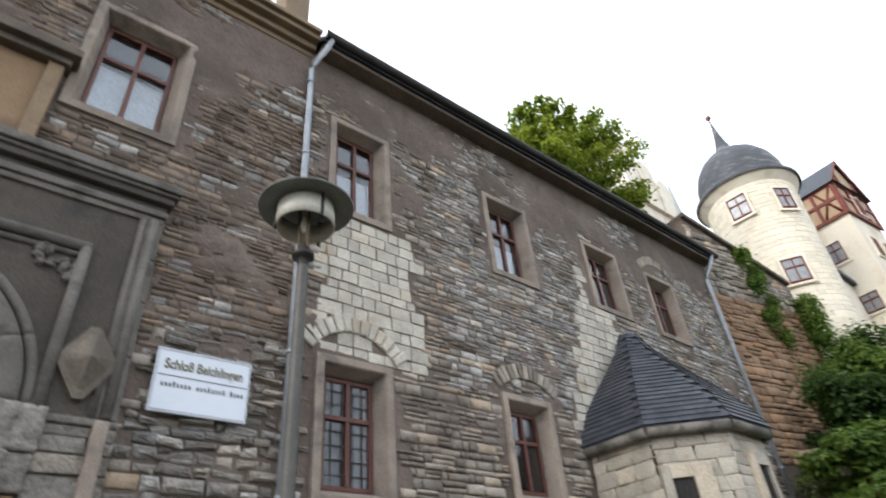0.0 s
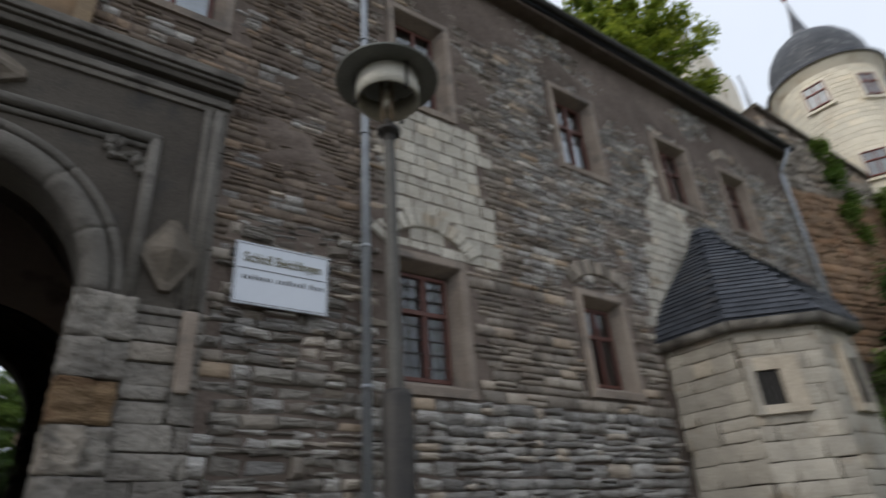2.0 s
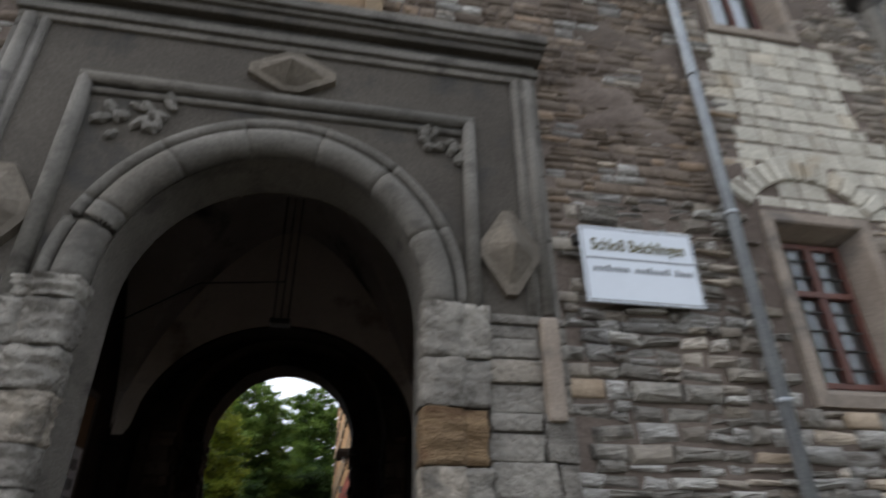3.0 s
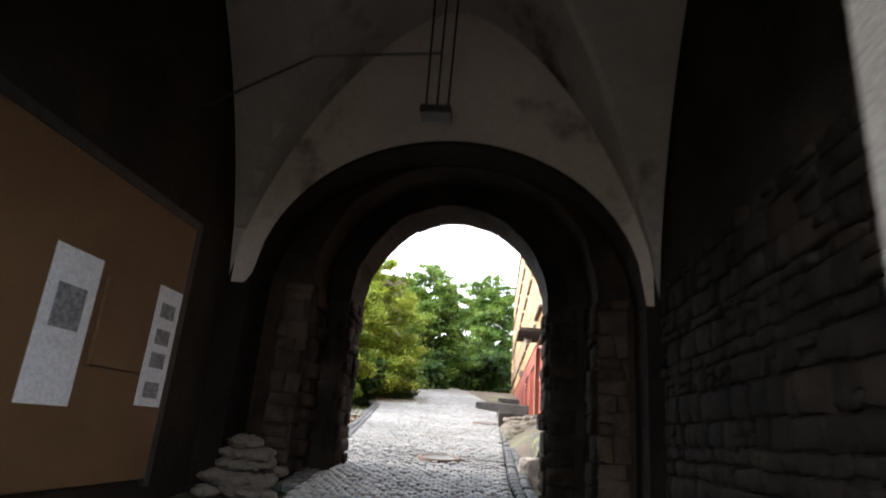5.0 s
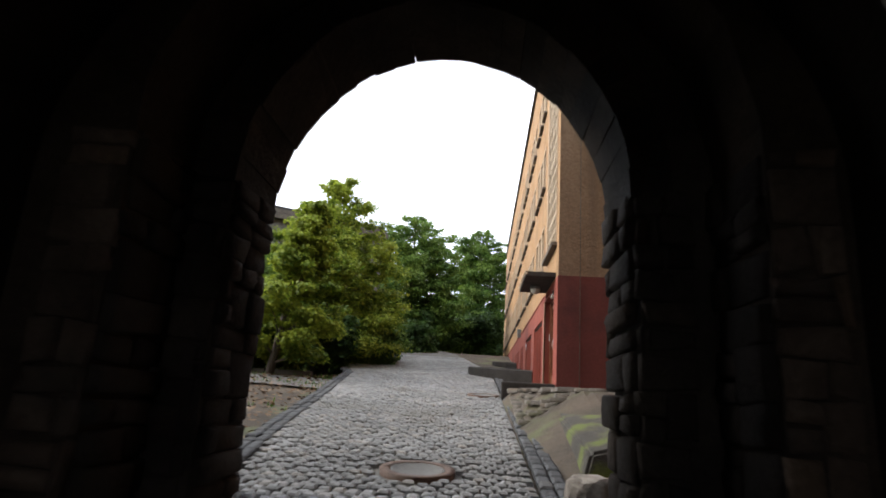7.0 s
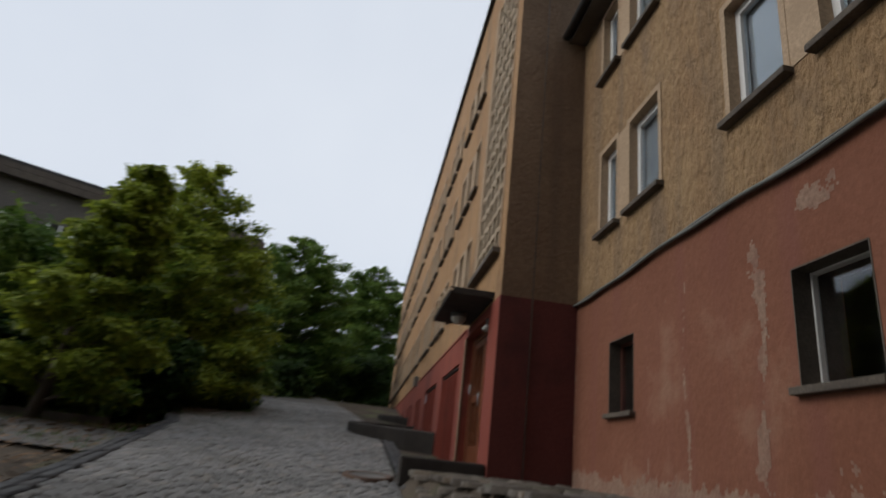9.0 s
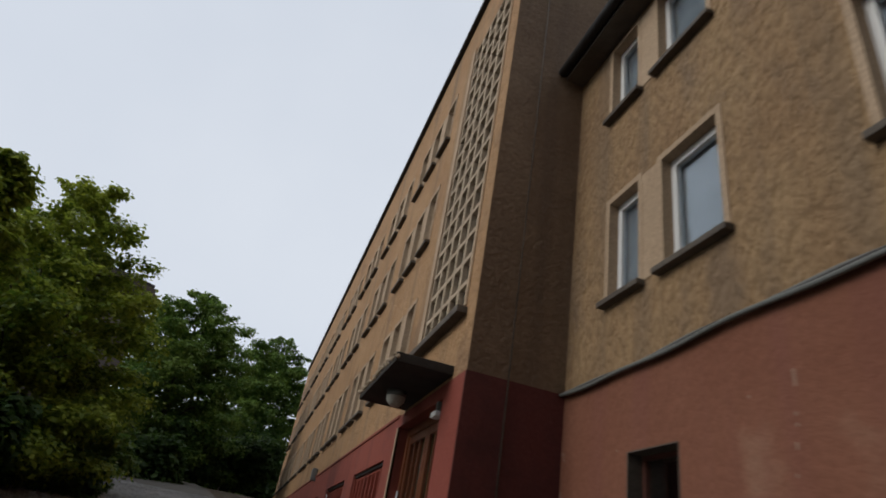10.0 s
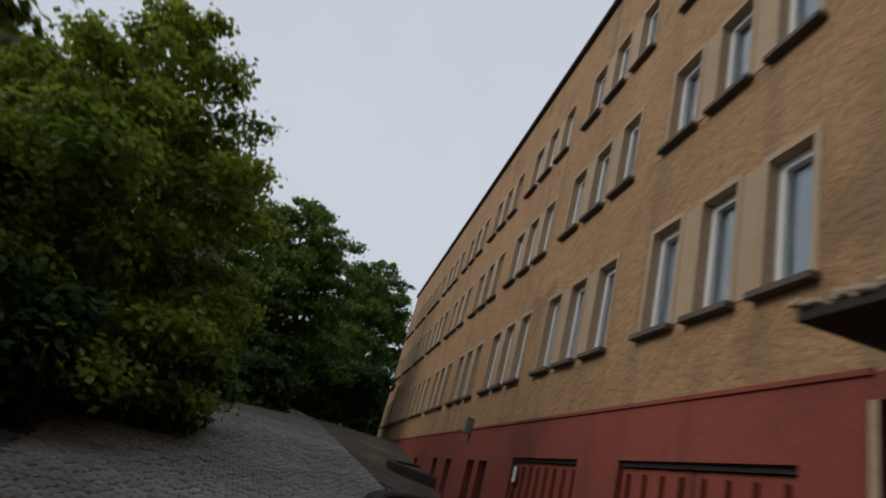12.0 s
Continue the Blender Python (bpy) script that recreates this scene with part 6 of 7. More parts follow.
round_place = lambda u, v, n: (TX + (shaft_r(v) + n) * math.cos(facing + u / 1.9), TY + (shaft_r(v) + n) * math.sin(facing + u / 1.9), v)
stone_field("tower_stones", list(courses(-2.9, 2.9, 7.5, 15.6, rt, (0.16, 0.3), (0.25, 0.6))), rt, round_place, TOWERSTONE, (0.008, 0.014), tower, rough=0.004, edge=0.004, round_faced=False)
for ang, z, w, h in ((-13, 14.75, 0.74, 0.95), (42, 14.6, 0.62, 0.95), (14, 11.5, 0.74, 0.95)):
    a = math.atan2(-TY, -TX) + radians(ang)
    r = shaft_r(z) + 0.04
    upright_window("tower_window", tower, (TX + math.cos(a) * r, TY + math.sin(a) * r, z), (math.cos(a), math.sin(a), 0), w, h)
# terrace wall between castle front and tower
terrace = thing("wall_terrace", "rubble terrace wall with stone coping and hanging ivy", "wall", kind="structure")
TA, TB = Vector((16.32, 6.47, 0)), Vector((20.6, 5.62, 0))
t_len, t_dir = (TB - TA).length, (TB - TA).normalized()
t_out = Vector((t_dir.y, -t_dir.x, 0))
t_top = lambda u: 12.4 - 1.75 * u / t_len
bm = bmesh.new()
quad = [TA, TB, TB - t_out * 0.8, TA - t_out * 0.8]
lo = [bm.verts.new((p.x, p.y, 2.0)) for p in quad]
hi = [bm.verts.new((p.x, p.y, t_top(0 if i in (0, 3) else t_len))) for i, p in enumerate(quad)]
bm.faces.new(hi)
for i in range(4):
    bm.faces.new((lo[i], lo[(i + 1) % 4], hi[(i + 1) % 4], hi[i]))
bmesh.ops.recalc_face_normals(bm, faces=bm.faces)
part("masonry", bm, COAT, terrace)
tilt = Matrix.Translation(TA) @ Matrix.Rotation(math.atan2(t_dir.y, t_dir.x), 4, "Z")
part("masonry", one_box(15.3, 16.3, 7.3, 8.2, 2.0, 12.4), COAT, terrace)
for k in range(6):
    u0, u1 = t_len * k / 6, t_len * (k + 0.98) / 6
    bm = one_box(u0, u1, -0.14, 0.9, 0, 0.15, 0.03)
    for v in bm.verts:
        v.co.z += t_top(v.co.x)
    bm.transform(tilt)
    part("coping", bm, SILL, terrace)
part("coping", one_box(15.15, 16.19, 7.1, 8.3, 12.3, 12.46, 0.03), SILL, terrace)
rng = random.Random(41)
place = lambda u, v, n: tuple(TA + t_dir * u + t_out * n + Vector((0, 0, v)))
cells = list(courses(0.0, t_len, 4.5, 12.35, rng, (0.12, 0.3), (0.2, 0.6)))
stone_field("terrace_stones", [c for c in cells if c[2] > 9.4 and c[3] < t_top(c[1])], rng, place, RUBBLE, (0.03, 0.1), terrace, rough=0.02)
RUST = surface("iron_stained_stone", (0.25, 0.15, 0.09), (0.33, 0.22, 0.14), 2.0, 30, 0.9, 0.5, vary=0.3)
stone_field("stained_stones", [c for c in cells if c[2] <= 9.4], rng, place, RUST, (0.03, 0.1), terrace, rough=0.02)
ivy = thing("ivy", "green ivy hanging over the terrace wall", "ivy")
leaf_mesh("leaves", [(18.8 + rng.uniform(-0.45, 0.5), 5.85, z, 0.32, 1.4) for z in (11.2, 10.6, 10.1, 9.5, 8.9, 8.3)] + [(20.4, 5.3, z, 0.45, 1.2) for z in (9.6, 9.0, 8.4)], 7000, 0.1, rng, LEAF_MID, ivy)

# low rubble wall that holds the bank
bank = thing("bank_wall", "low rubble retaining wall overgrown on the castle bank", "wall", kind="structure")
part("masonry", one_box(17.1, 17.5, 2.0, 6.3, 3.2, 4.75), COAT, bank)
stone_field("bank_stones", list(courses(2.0, 6.3, 3.4, 4.8, rng, (0.08, 0.2), (0.12, 0.4))), rng, lambda u, v, n: (17.1 - n, u, v), RUBBLE, (0.03, 0.1), bank, rough=0.02)

# half-timbered house beside the tower
house = thing("timbered_house", "pale plastered house with a red half-timbered top storey and slate roof", "house")
HT = Matrix.Translation((27.4, 3.95, 0)) @ pose(0, 0, 0, 0, 0, -6)


def hpart(name, bm, material, parent=house, label=""):
    bm.transform(HT)
    return part(name, bm, material, parent, label)


hpart("wall", one_box(0, 3.0, 0, 5.0, 6.0, 15.8), TOWERWALL)
hpart("upper_wall", one_box(-0.06, 3.06, -0.06, 5.0, 15.8, 17.5), SMOOTHSTUCCO)
for z in (15.78, 16.65, 17.4):
    hpart("beam", one_box(-0.12, -0.05, -0.1, 5.0, z - 0.07, z + 0.07), TIMBER)
    hpart("beam", one_box(-0.1, 3.1, -0.13, -0.05, z - 0.07, z + 0.07), TIMBER)
for y in (-0.06, 0.9, 1.9, 3.0, 4.2):
    hpart("post", one_box(-0.125, -0.05, y, y + 0.14, 15.8, 17.45), TIMBER)
for x in (0.0, 1.0, 2.0, 2.95):
    hpart("post", one_box(x - 0.05, x + 0.09, -0.135, -0.05, 15.8, 17.45), TIMBER)
for a, b in (((0.1, 15.85), (0.85, 17.4)), ((0.85, 15.85), (0.1, 17.4))):
    hpart("brace", tube([(-0.09, a[0], a[1]), (-0.09, b[0], b[1])], 0.055, 4), TIMBER)
    hpart("brace", tube([(a[0] + 1.1, -0.1, a[1]), (b[0] + 1.1, -0.1, b[1])], 0.055, 4), TIMBER)
bm = bmesh.new()
sec = [(-0.25, 17.4), (1.5, 19.3), (3.25, 17.4)]
fr = [bm.verts.new((x, -0.25, z)) for x, z in sec]
bk = [bm.verts.new((x, 5.2, z)) for x, z in sec]
for k in range(2):
    bm.faces.new((fr[k], fr[k + 1], bk[k + 1], bk[k]))
bm.faces.new((fr[0], bk[0], bk[2], fr[2]))
hpart("roof", bm, SLATE)
bm = bmesh.new()
bm.faces.new([bm.verts.new(v) for v in ((0.0, -0.08, 17.45), (3.0, -0.08, 17.45), (1.5, -0.08, 19.15))])
hpart("gable", bm, SMOOTHSTUCCO)
for a, b in (((-0.2, 17.42), (1.5, 19.25)), ((1.5, 19.25), (3.2, 17.42)), ((0.75, 17.45), (0.75, 18.2)), ((2.25, 17.45), (2.25, 18.2))):
    hpart("barge_board", tube([(a[0], -0.2 if b[1] > 19 or a[1] > 19 else -0.1, a[1]), (b[0], -0.2 if b[1] > 19 or a[1] > 19 else -0.1, b[1])], 0.06, 4), TIMBER)
hn1, hn2 = HT.to_3x3() @ Vector((-1, 0, 0)), HT.to_3x3() @ Vector((0, -1, 0))
for c, n, w, h in (((-0.03, 1.2, 14.3), hn1, 0.7, 0.95), ((-0.1, 2.45, 16.6), hn1, 0.7, 0.9), ((-0.03, 0.9, 11.7), hn1, 0.7, 0.8), ((1.5, -0.11, 16.55), hn2, 0.6, 0.9), ((1.0, -0.03, 14.2), hn2, 0.5, 0.9), ((2.1, -0.03, 14.2), hn2, 0.5, 0.9)):
    upright_window("house_window", house, HT @ Vector(c), n, w, h)
annex = tagged(part("hill_wall", one_box(25.2, 27.4, 5.2, 8.5, 5, 12.6), TOWERWALL), "pale plastered link wall between tower and house", "wall", kind="structure")
part("eave", one_box(24.9, 27.5, 5.0, 8.6, 12.6, 12.8, 0.02), SLATE, annex)

# round-topped gables behind the tree
gables = thing("round_gables", "pale stone range with three round-topped gables behind the tree", "gable wall")
part("wall", one_box(22.2, 28.0, 10.6, 11.4, 8, 19.6), TOWERWALL, gables)
for k, (x, z) in enumerate(((22.6, 22.0), (24.1, 21.4), (25.6, 20.7))):
    bm = bmesh.new()
    pts = [(x - 0.7, 19.0)] + [(x - 0.7 * math.cos(math.pi * s / 12), z + 0.75 * math.sin(math.pi * s / 12)) for s in range(13)] + [(x + 0.7, 19.0)]
    a = [bm.verts.new((px, 10.4, pz)) for px, pz in pts]
    b = [bm.verts.new((px, 11.3, pz)) for px, pz in pts]
    bm.faces.new(a)
    bm.faces.new(b[::-1])
    for i in range(len(a)):
        bm.faces.new((a[i], b[i], b[(i + 1) % len(a)], a[(i + 1) % len(a)]))
    bmesh.ops.recalc_face_normals(bm, faces=bm.faces)
    part("gable", bm, TOWERWALL, gables)
flag = thing("banner", "white beach banner with red stripes on a thin pole", "flag")
part("pole", tube([(19.2, 7.4, 12.1), (19.0, 7.4, 14.2), (18.7, 7.4, 15.6)], 0.03, 6), ZINC, flag)
bm = bmesh.new()
rows = [[bm.verts.new((19.2 - 0.5 * s ** 1.5 - w * (0.55 - 0.45 * s * s), 7.4 + 0.05 * math.sin(5 * s), 12.3 + 3.2 * s)) for w in (0, 0.5, 1)] for s in [k / 10 for k in range(11)]]
for a, b in zip(rows, rows[1:]):
    for i in range(2):
        bm.faces.new((a[i], a[i + 1], b[i + 1], b[i]))
part("cloth", bm, CURTAIN, flag)
for z in (12.5, 12.75, 13.0):
    part("stripe", one_box(18.68, 19.16, 7.36, 7.385, z, z + 0.12), TIMBER, flag)

# ---------------------------------------------------------------- stair turret on the castle front
turret = thing("stair_turret", "polygonal pale ashlar stair turret with a flared slate roof", "turret")
AC, ANG = Vector((10.1, 5.8)), [158, 203, 248, 293, 338, 383]


def ring_at(r, z):
    return [(AC.x + r * math.cos(radians(a)), AC.y + r * math.sin(radians(a)), z) for a in ANG]


rng = random.Random(77)
core = bmesh.new()
lo, hi = [core.verts.new(p) for p in ring_at(1.52, -0.5)], [core.verts.new(p) for p in ring_at(1.52, 3.85)]
for k in range(5):
    core.faces.new((lo[k], lo[k + 1], hi[k + 1], hi[k]))
part("core", core, DARKWALL, turret)
TURRET_WINDOWS = {1: (0.12, 0.4, 2.64, 3.14), 2: (0.44, 0.72, 2.62, 3.3)}
for k in range(5):
    a, b = Vector(ring_at(1.55, 0)[k]), Vector(ring_at(1.55, 0)[k + 1])
    length, along = (b - a).length, (b - a).normalized()
    out = Vector((along.y, -along.x, 0))
    place = (lambda u, v, n, a=a, along=along, out=out: tuple(a + along * u + out * (n - 0.02) + Vector((0, 0, v))))
    win = TURRET_WINDOWS.get(k)
    cells = list(courses(0.0, length, -0.3, 3.84, rng, (0.2, 0.34), (0.3, 0.55), None, 0.01))
    turn = Matrix.Rotation(math.atan2(along.y, along.x), 4, "Z")
    stone_parts("ashlar_block", [c for c in cells if c[2] > 0.8], rng, place, turn, TURRETSTONE, (0.045, 0.06), turret)
    if win:
        u0, u1, v0, v1 = win[0] * length, win[1] * length, win[2], win[3]
        wide = 0.3 if k == 1 else 0.1
        frame_parts = ((u0 - 0.14, u0, v0 - 0.13, v1 + 0.2), (u1, u1 + wide, v0 - 0.13, v1 + 0.2), (u0, u1, v1, v1 + 0.2), (u0, u1, v0 - 0.13, v0))
        for q in frame_parts:
            bm = one_box(q[0], q[1], -0.12, 0.03, q[2], q[3], 0.012)
            bm.transform(Matrix.Translation(a) @ turn)
            part("window_stone", bm, TURRETSTONE, turret)
        # Near-black plate laid over the stones imitates the opening's shade.
        bm = one_box(u0, u1, -0.07, -0.055, v0, v1)
        bm.transform(Matrix.Translation(a) @ turn)
        part("dark_opening", bm, ROOM, turret)
        for s in (1, 2, 3):
            u = u0 + (u1 - u0) * s / 4
            bm = one_box(u - 0.008, u + 0.008, -0.088, -0.072, v0, v1)
            bm.transform(Matrix.Translation(a) @ turn)
            part("window_bar", bm, IRON, turret)
ROLLSTONE = surface("dark_grey_roll_stone", (0.16, 0.145, 0.125), (0.25, 0.23, 0.20), 3.0, 40, 0.9, 0.4, dirt=(0.07, 0.064, 0.055), dirt_at=0.56, dirt_scale=2.2)
for k in range(5):
    p, q = ring_at(1.68, 3.88)[k], ring_at(1.7, 3.86)[k + 1]
    part("roll_cornice", tube([p, q], 0.095, 12), ROLLSTONE, turret)
APEX = Vector((10.3, 6.05, 6.4))
PROFILE = [(1.0, 0.0), (0.95, 0.09), (0.87, 0.2), (0.74, 0.33), (0.56, 0.5), (0.38, 0.66), (0.22, 0.82), (0.1, 1.0)]


def roof_point(k, f, lift=0.0):
    base = Vector(ring_at(1.78, 3.95)[k])
    s = float(np.interp(f, [p[1] for p in PROFILE], [p[0] for p in PROFILE]))
    return Vector((APEX.x + (base.x - APEX.x) * s, APEX.y + (base.y - APEX.y) * s, 3.95 + (APEX.z - 3.95) * f))


for k in range(5):
    bm = bmesh.new()
    rows = [(bm.verts.new(roof_point(k, f / 8) - Vector((0, 0, 0.03))), bm.verts.new(roof_point(k + 1, f / 8) - Vector((0, 0, 0.03)))) for f in range(9)]
    for a, b in zip(rows, rows[1:]):
        bm.faces.new((a[0], a[1], b[1], b[0]))
    part("roof_face", bm, SLATE, turret)
SLATES = []
for k in range(5):
    rows = 26
    for j in range(rows):
        f0, f1 = j / rows, min((j + 1.25) / rows, 1)
        a0, b0, a1, b1 = roof_point(k, f0), roof_point(k + 1, f0), roof_point(k, f1), roof_point(k + 1, f1)
        n = max(1, int((b0 - a0).length / 0.19))
        nrm = (b0 - a0).cross(a1 - a0).normalized()
        for i in range(n):
            s0, s1 = max((i - 0.5 * (j % 2)) / n, 0), min((i + 0.97 - 0.5 * (j % 2)) / n, 1)
            if s1 > s0 + 0.02:
                SLATES.append([tuple(p) for p in (a0.lerp(b0, s0) + nrm * 0.025, a0.lerp(b0, s1) + nrm * 0.025, a1.lerp(b1, s1) + nrm * 0.004, a1.lerp(b1, s0) + nrm * 0.004, a0.lerp(b0, s0), a0.lerp(b0, s1))])
verts, faces = [], []
for s in SLATES:
    k = len(verts)
    verts += s
    faces += [(k, k + 1, k + 2, k + 3), (k, k + 4, k + 5, k + 1)]
raw("slates", verts, faces, SLATE, turret, "overlapping dark slates")["kind"] = "stuff"

# ---------------------------------------------------------------- street lamp
lamp = thing("street_lamp", "grey steel street lamp with a wide hat and cream ring shade", "street lamp")
LX, LY = 1.8, 3.75
part("sleeve", lathe([(0.1, ground_z(LY) - 0.2), (0.1, 1.97), (0.085, 2.01), (0.06, 2.02)], (LX, LY, 0), 20), IRON, lamp, "dark lower sleeve")
part("pole", lathe([(0.05, 2.0), (0.043, 3.98)], (LX, LY, 0), 16), POLE, lamp)
part("collar", lathe([(0.047, 3.9), (0.052, 3.98), (0.09, 3.985), (0.092, 4.02), (0.05, 4.035), (0.045, 4.1), (0.03, 4.12)], (LX, LY, 0), 20), IRON, lamp)
for a in (0.6, 2.7, 4.8):
    part("holder", tube([(LX + 0.04 * math.cos(a), LY + 0.04 * math.sin(a), 4.08), (LX + 0.05 * math.cos(a), LY + 0.05 * math.sin(a), 4.5)], 0.014, 6), OCHRE, lamp)
    part("bracket", one_box(LX + 0.25 * math.cos(a) - 0.012, LX + 0.25 * math.cos(a) + 0.012, LY + 0.25 * math.sin(a) - 0.012, LY + 0.25 * math.sin(a) + 0.012, 4.27, 4.56), IRON, lamp)
part("bulb", lathe([(0.001, 4.24), (0.03, 4.25), (0.045, 4.31), (0.035, 4.38), (0.02, 4.42)], (LX, LY, 0), 16), LAMPCREAM, lamp)
part("ring_shade", lathe([(0.25, 4.3), (0.25, 4.5), (0.235, 4.5), (0.235, 4.3), (0.25, 4.3)], (LX, LY, 0), 36), LAMPCREAM, lamp, "cream ring shade")
part("hat", lathe([(0.22, 4.55), (0.41, 4.5), (0.415, 4.515), (0.3, 4.57), (0.12, 4.62), (0.001, 4.63)], (LX, LY, 0), 40), LAMPGREY, lamp, "wide shallow steel hat")
part("hat_inner", lathe([(0.41, 4.5), (0.24, 4.53), (0.001, 4.54)], (LX, LY, 0), 40), LAMPGREY, lamp)

# ---------------------------------------------------------------- grey buildings across the yard
grey_house = thing("grey_building", "grey rendered building with small white windows across the yard", "building")
part("wall", one_box(-19, -13.31, 26.0, 30.7, 2.0, 9.25), GREYWALL, grey_house)
bm = bmesh.new()
v = [bm.verts.new(p) for p in ((-13.2, 25.9, 9.25), (-13.2, 30.7, 9.25), (-16.2, 30.7, 10.6), (-16.2, 25.9, 10.6), (-19.1, 25.9, 9.25), (-19.1, 30.7, 9.25))]
for f in ((0, 1, 2, 3), (3, 2, 5, 4), (0, 3, 4), (1, 5, 2)):
    bm.faces.new([v[i] for i in f])
part("roof", bm, SLATE, grey_house)
for y0, y1, z0, z1 in ((29.0, 29.9, 7.6, 8.4), (29.0, 29.9, 6.05, 6.85)):
    win = part("window", one_box(-13.33, -13.28, y0, y1, z0, z1), ROOM, grey_house, "dark window with white bars")
    for s in range(4):
        y = y0 + (y1 - y0) * (s + 0.5) / 4
        part("bar", one_box(-13.28, -13.25, y - 0.06, y + 0.06, z0, z1), WHITEPVC, win)
part("window", one_box(-13.33, -13.28, 27.1, 28.05, 6.0, 6.75), ROOM, grey_house)
hall = thing("grey_hall", "long grey building with a ragged flat roof behind the trees", "building")
HB = Matrix.Translation((-13.1, 30.25, 0)) @ Matrix.Rotation(math.atan2(4.75, 7.5), 4, "Z")
for name, q, mat in (("wall", (0, 8.9, 0, 5, 2, 8.9), GREYWALL), ("roof_edge", (-0.1, 9.0, -0.3, 5, 8.9, 9.12), SILL), ("roof_edge", (-0.05, 8.95, -0.2, 5, 9.16, 9.32), SILL), ("roof_edge", (0, 8.9, -0.1, 5, 9.36, 9.46), IRON)):
    bm = one_box(*q)
    bm.transform(HB)
    part(name, bm, mat, hall)
for u in (0.6, 2.4, 4.6, 6.6):
    bm = one_box(u, u + 0.7, -0.03, 0.02, 6.6, 7.9)
    bm.transform(HB)
    win = part("window", bm, ROOM, hall)
    for s in (0.0, 0.32, 0.64):
        bm = one_box(u + s, u + s + 0.07, -0.06, -0.02, 6.6, 7.9)
        bm.transform(HB)
        part("bar", bm, WHITEPVC, win)

# ---------------------------------------------------------------- things on the ground of the yard
ASPHALT_GREY = surface("grey_filling", (0.15, 0.145, 0.135), (0.20, 0.19, 0.175), 4, 50, 0.9, 0.3)
RUSTIRON = surface("rusty_iron", (0.09, 0.05, 0.032), (0.13, 0.07, 0.042), 8, 60, 0.7, 0.3)


def manhole(x, y, r):
    m = thing("manhole_cover", "round iron manhole cover with a concrete filling in the cobbles", "manhole cover", "manhole covers")
    slope = math.atan2(ground_z(y + 1) - ground_z(y - 1), 2)
    m.matrix_basis = Matrix.Translation((x, y, ground_z(y) + 0.052)) @ Matrix.Rotation(slope, 4, "X")
    part("rim", lathe([(r * 0.74, -0.04), (r * 0.74, 0.014), (r, 0.014), (r, -0.04)], (0, 0, 0), 40), RUSTIRON, m, "rusty iron rim")
    part("lid", lathe([(0.001, 0.006), (r * 0.66, 0.006), (r * 0.68, 0.012), (r * 0.72, 0.01), (r * 0.73, -0.03)], (0, 0, 0), 40), ASPHALT_GREY, m, "concrete filled lid")
    for k in range(8):
        a = k * math.pi / 4
        part("slot", one_box(r * 0.9 * math.cos(a) - 0.012, r * 0.9 * math.cos(a) + 0.012, r * 0.9 * math.sin(a) - 0.012, r * 0.9 * math.sin(a) + 0.012, 0.008, 0.014), ROOM, m)


manhole(-1.37, 14.62, 0.31)
manhole(-0.84, 21.45, 0.31)
trough = thing("planter", "dark concrete plant trough beside the lane", "planter")
for q in ((-5.15, -5.05, 16.2, 17.1), (-4.4, -4.3, 16.2, 17.1), (-5.05, -4.4, 16.2, 16.3), (-5.05, -4.4, 17.0, 17.1)):
    part("side", one_box(q[0], q[1], q[2], q[3], 1.65, 2.12, 0.015), SILL, trough)
part("soil", one_box(-5.05, -4.4, 16.3, 17.0, 1.9, 2.05), JOINT, trough)
bm = bmesh.new()
v = [bm.verts.new(p) for p in ((-0.05, 14.7, 1.5), (1.5, 14.7, 1.5), (1.5, 17.3, 1.5), (-0.05, 17.3, 1.5), (0.05, 14.75, 1.82), (1.5, 14.75, 2.2), (1.5, 17.2, 2.5), (0.05, 17.2, 2.12))]
for f in ((0, 1, 5, 4), (1, 2, 6, 5), (2, 3, 7, 6), (3, 0, 4, 7), (4, 5, 6, 7)):
    bm.faces.new([v[i] for i in f])
bmesh.ops.bevel(bm, geom=list(bm.edges), offset=0.03, segments=2, affect="EDGES")
MOSSY = surface("mossy_concrete", (0.055, 0.048, 0.04), (0.085, 0.075, 0.06), 2, 40, 0.95, 0.5, dirt=(0.11, 0.13, 0.03), dirt_at=0.56, dirt_scale=2.0)
tagged(part("cellar_cap", bm, MOSSY), "sloping mossy concrete cellar cap beside the lane", "concrete slab")
for a, b, c, d in ((-12.5, -5.2, 24.6, 24.75), ):
    kerb = thing("yard_kerb", "low dark timber edging along the yard bed", "kerb")
    for k in range(6):
        x = a + (b - a) * k / 6
        part("sleeper", one_box(x + 0.02, x + (b - a) / 6 - 0.02, c, d, 2.3, 2.62, 0.02), SILL, kerb)
post = thing("marker_post", "short white painted marker post at the edge of the lane", "post")
part("shaft", one_box(-2.3, -2.18, 47.95, 48.07, ground_z(48) - 0.2, ground_z(48) + 0.6, 0.015), LAMPCREAM, post)
part("cap", lathe([(0.09, 0.0), (0.09, 0.03), (0.001, 0.07)], (-2.24, 48.01, ground_z(48) + 0.6), 4), LAMPGREY, post)
ASPHALT = surface("worn_asphalt", (0.13, 0.125, 0.115), (0.17, 0.16, 0.15), 1.0, 60, 0.9, 0.3)
verts, faces = [], []
for k in range(25):
    x = -16 + 0.5 * k
    for y in (21.2 + 0.15 * math.sin(x), 22.4, 23.6 + 0.1 * math.sin(2 * x)):
        verts.append((x, y, ground_at(x, y) + 0.005))
for k in range(24):
    for i in range(2):
        a = k * 3 + i
        faces.append((a, a + 3, a + 4, a + 1))
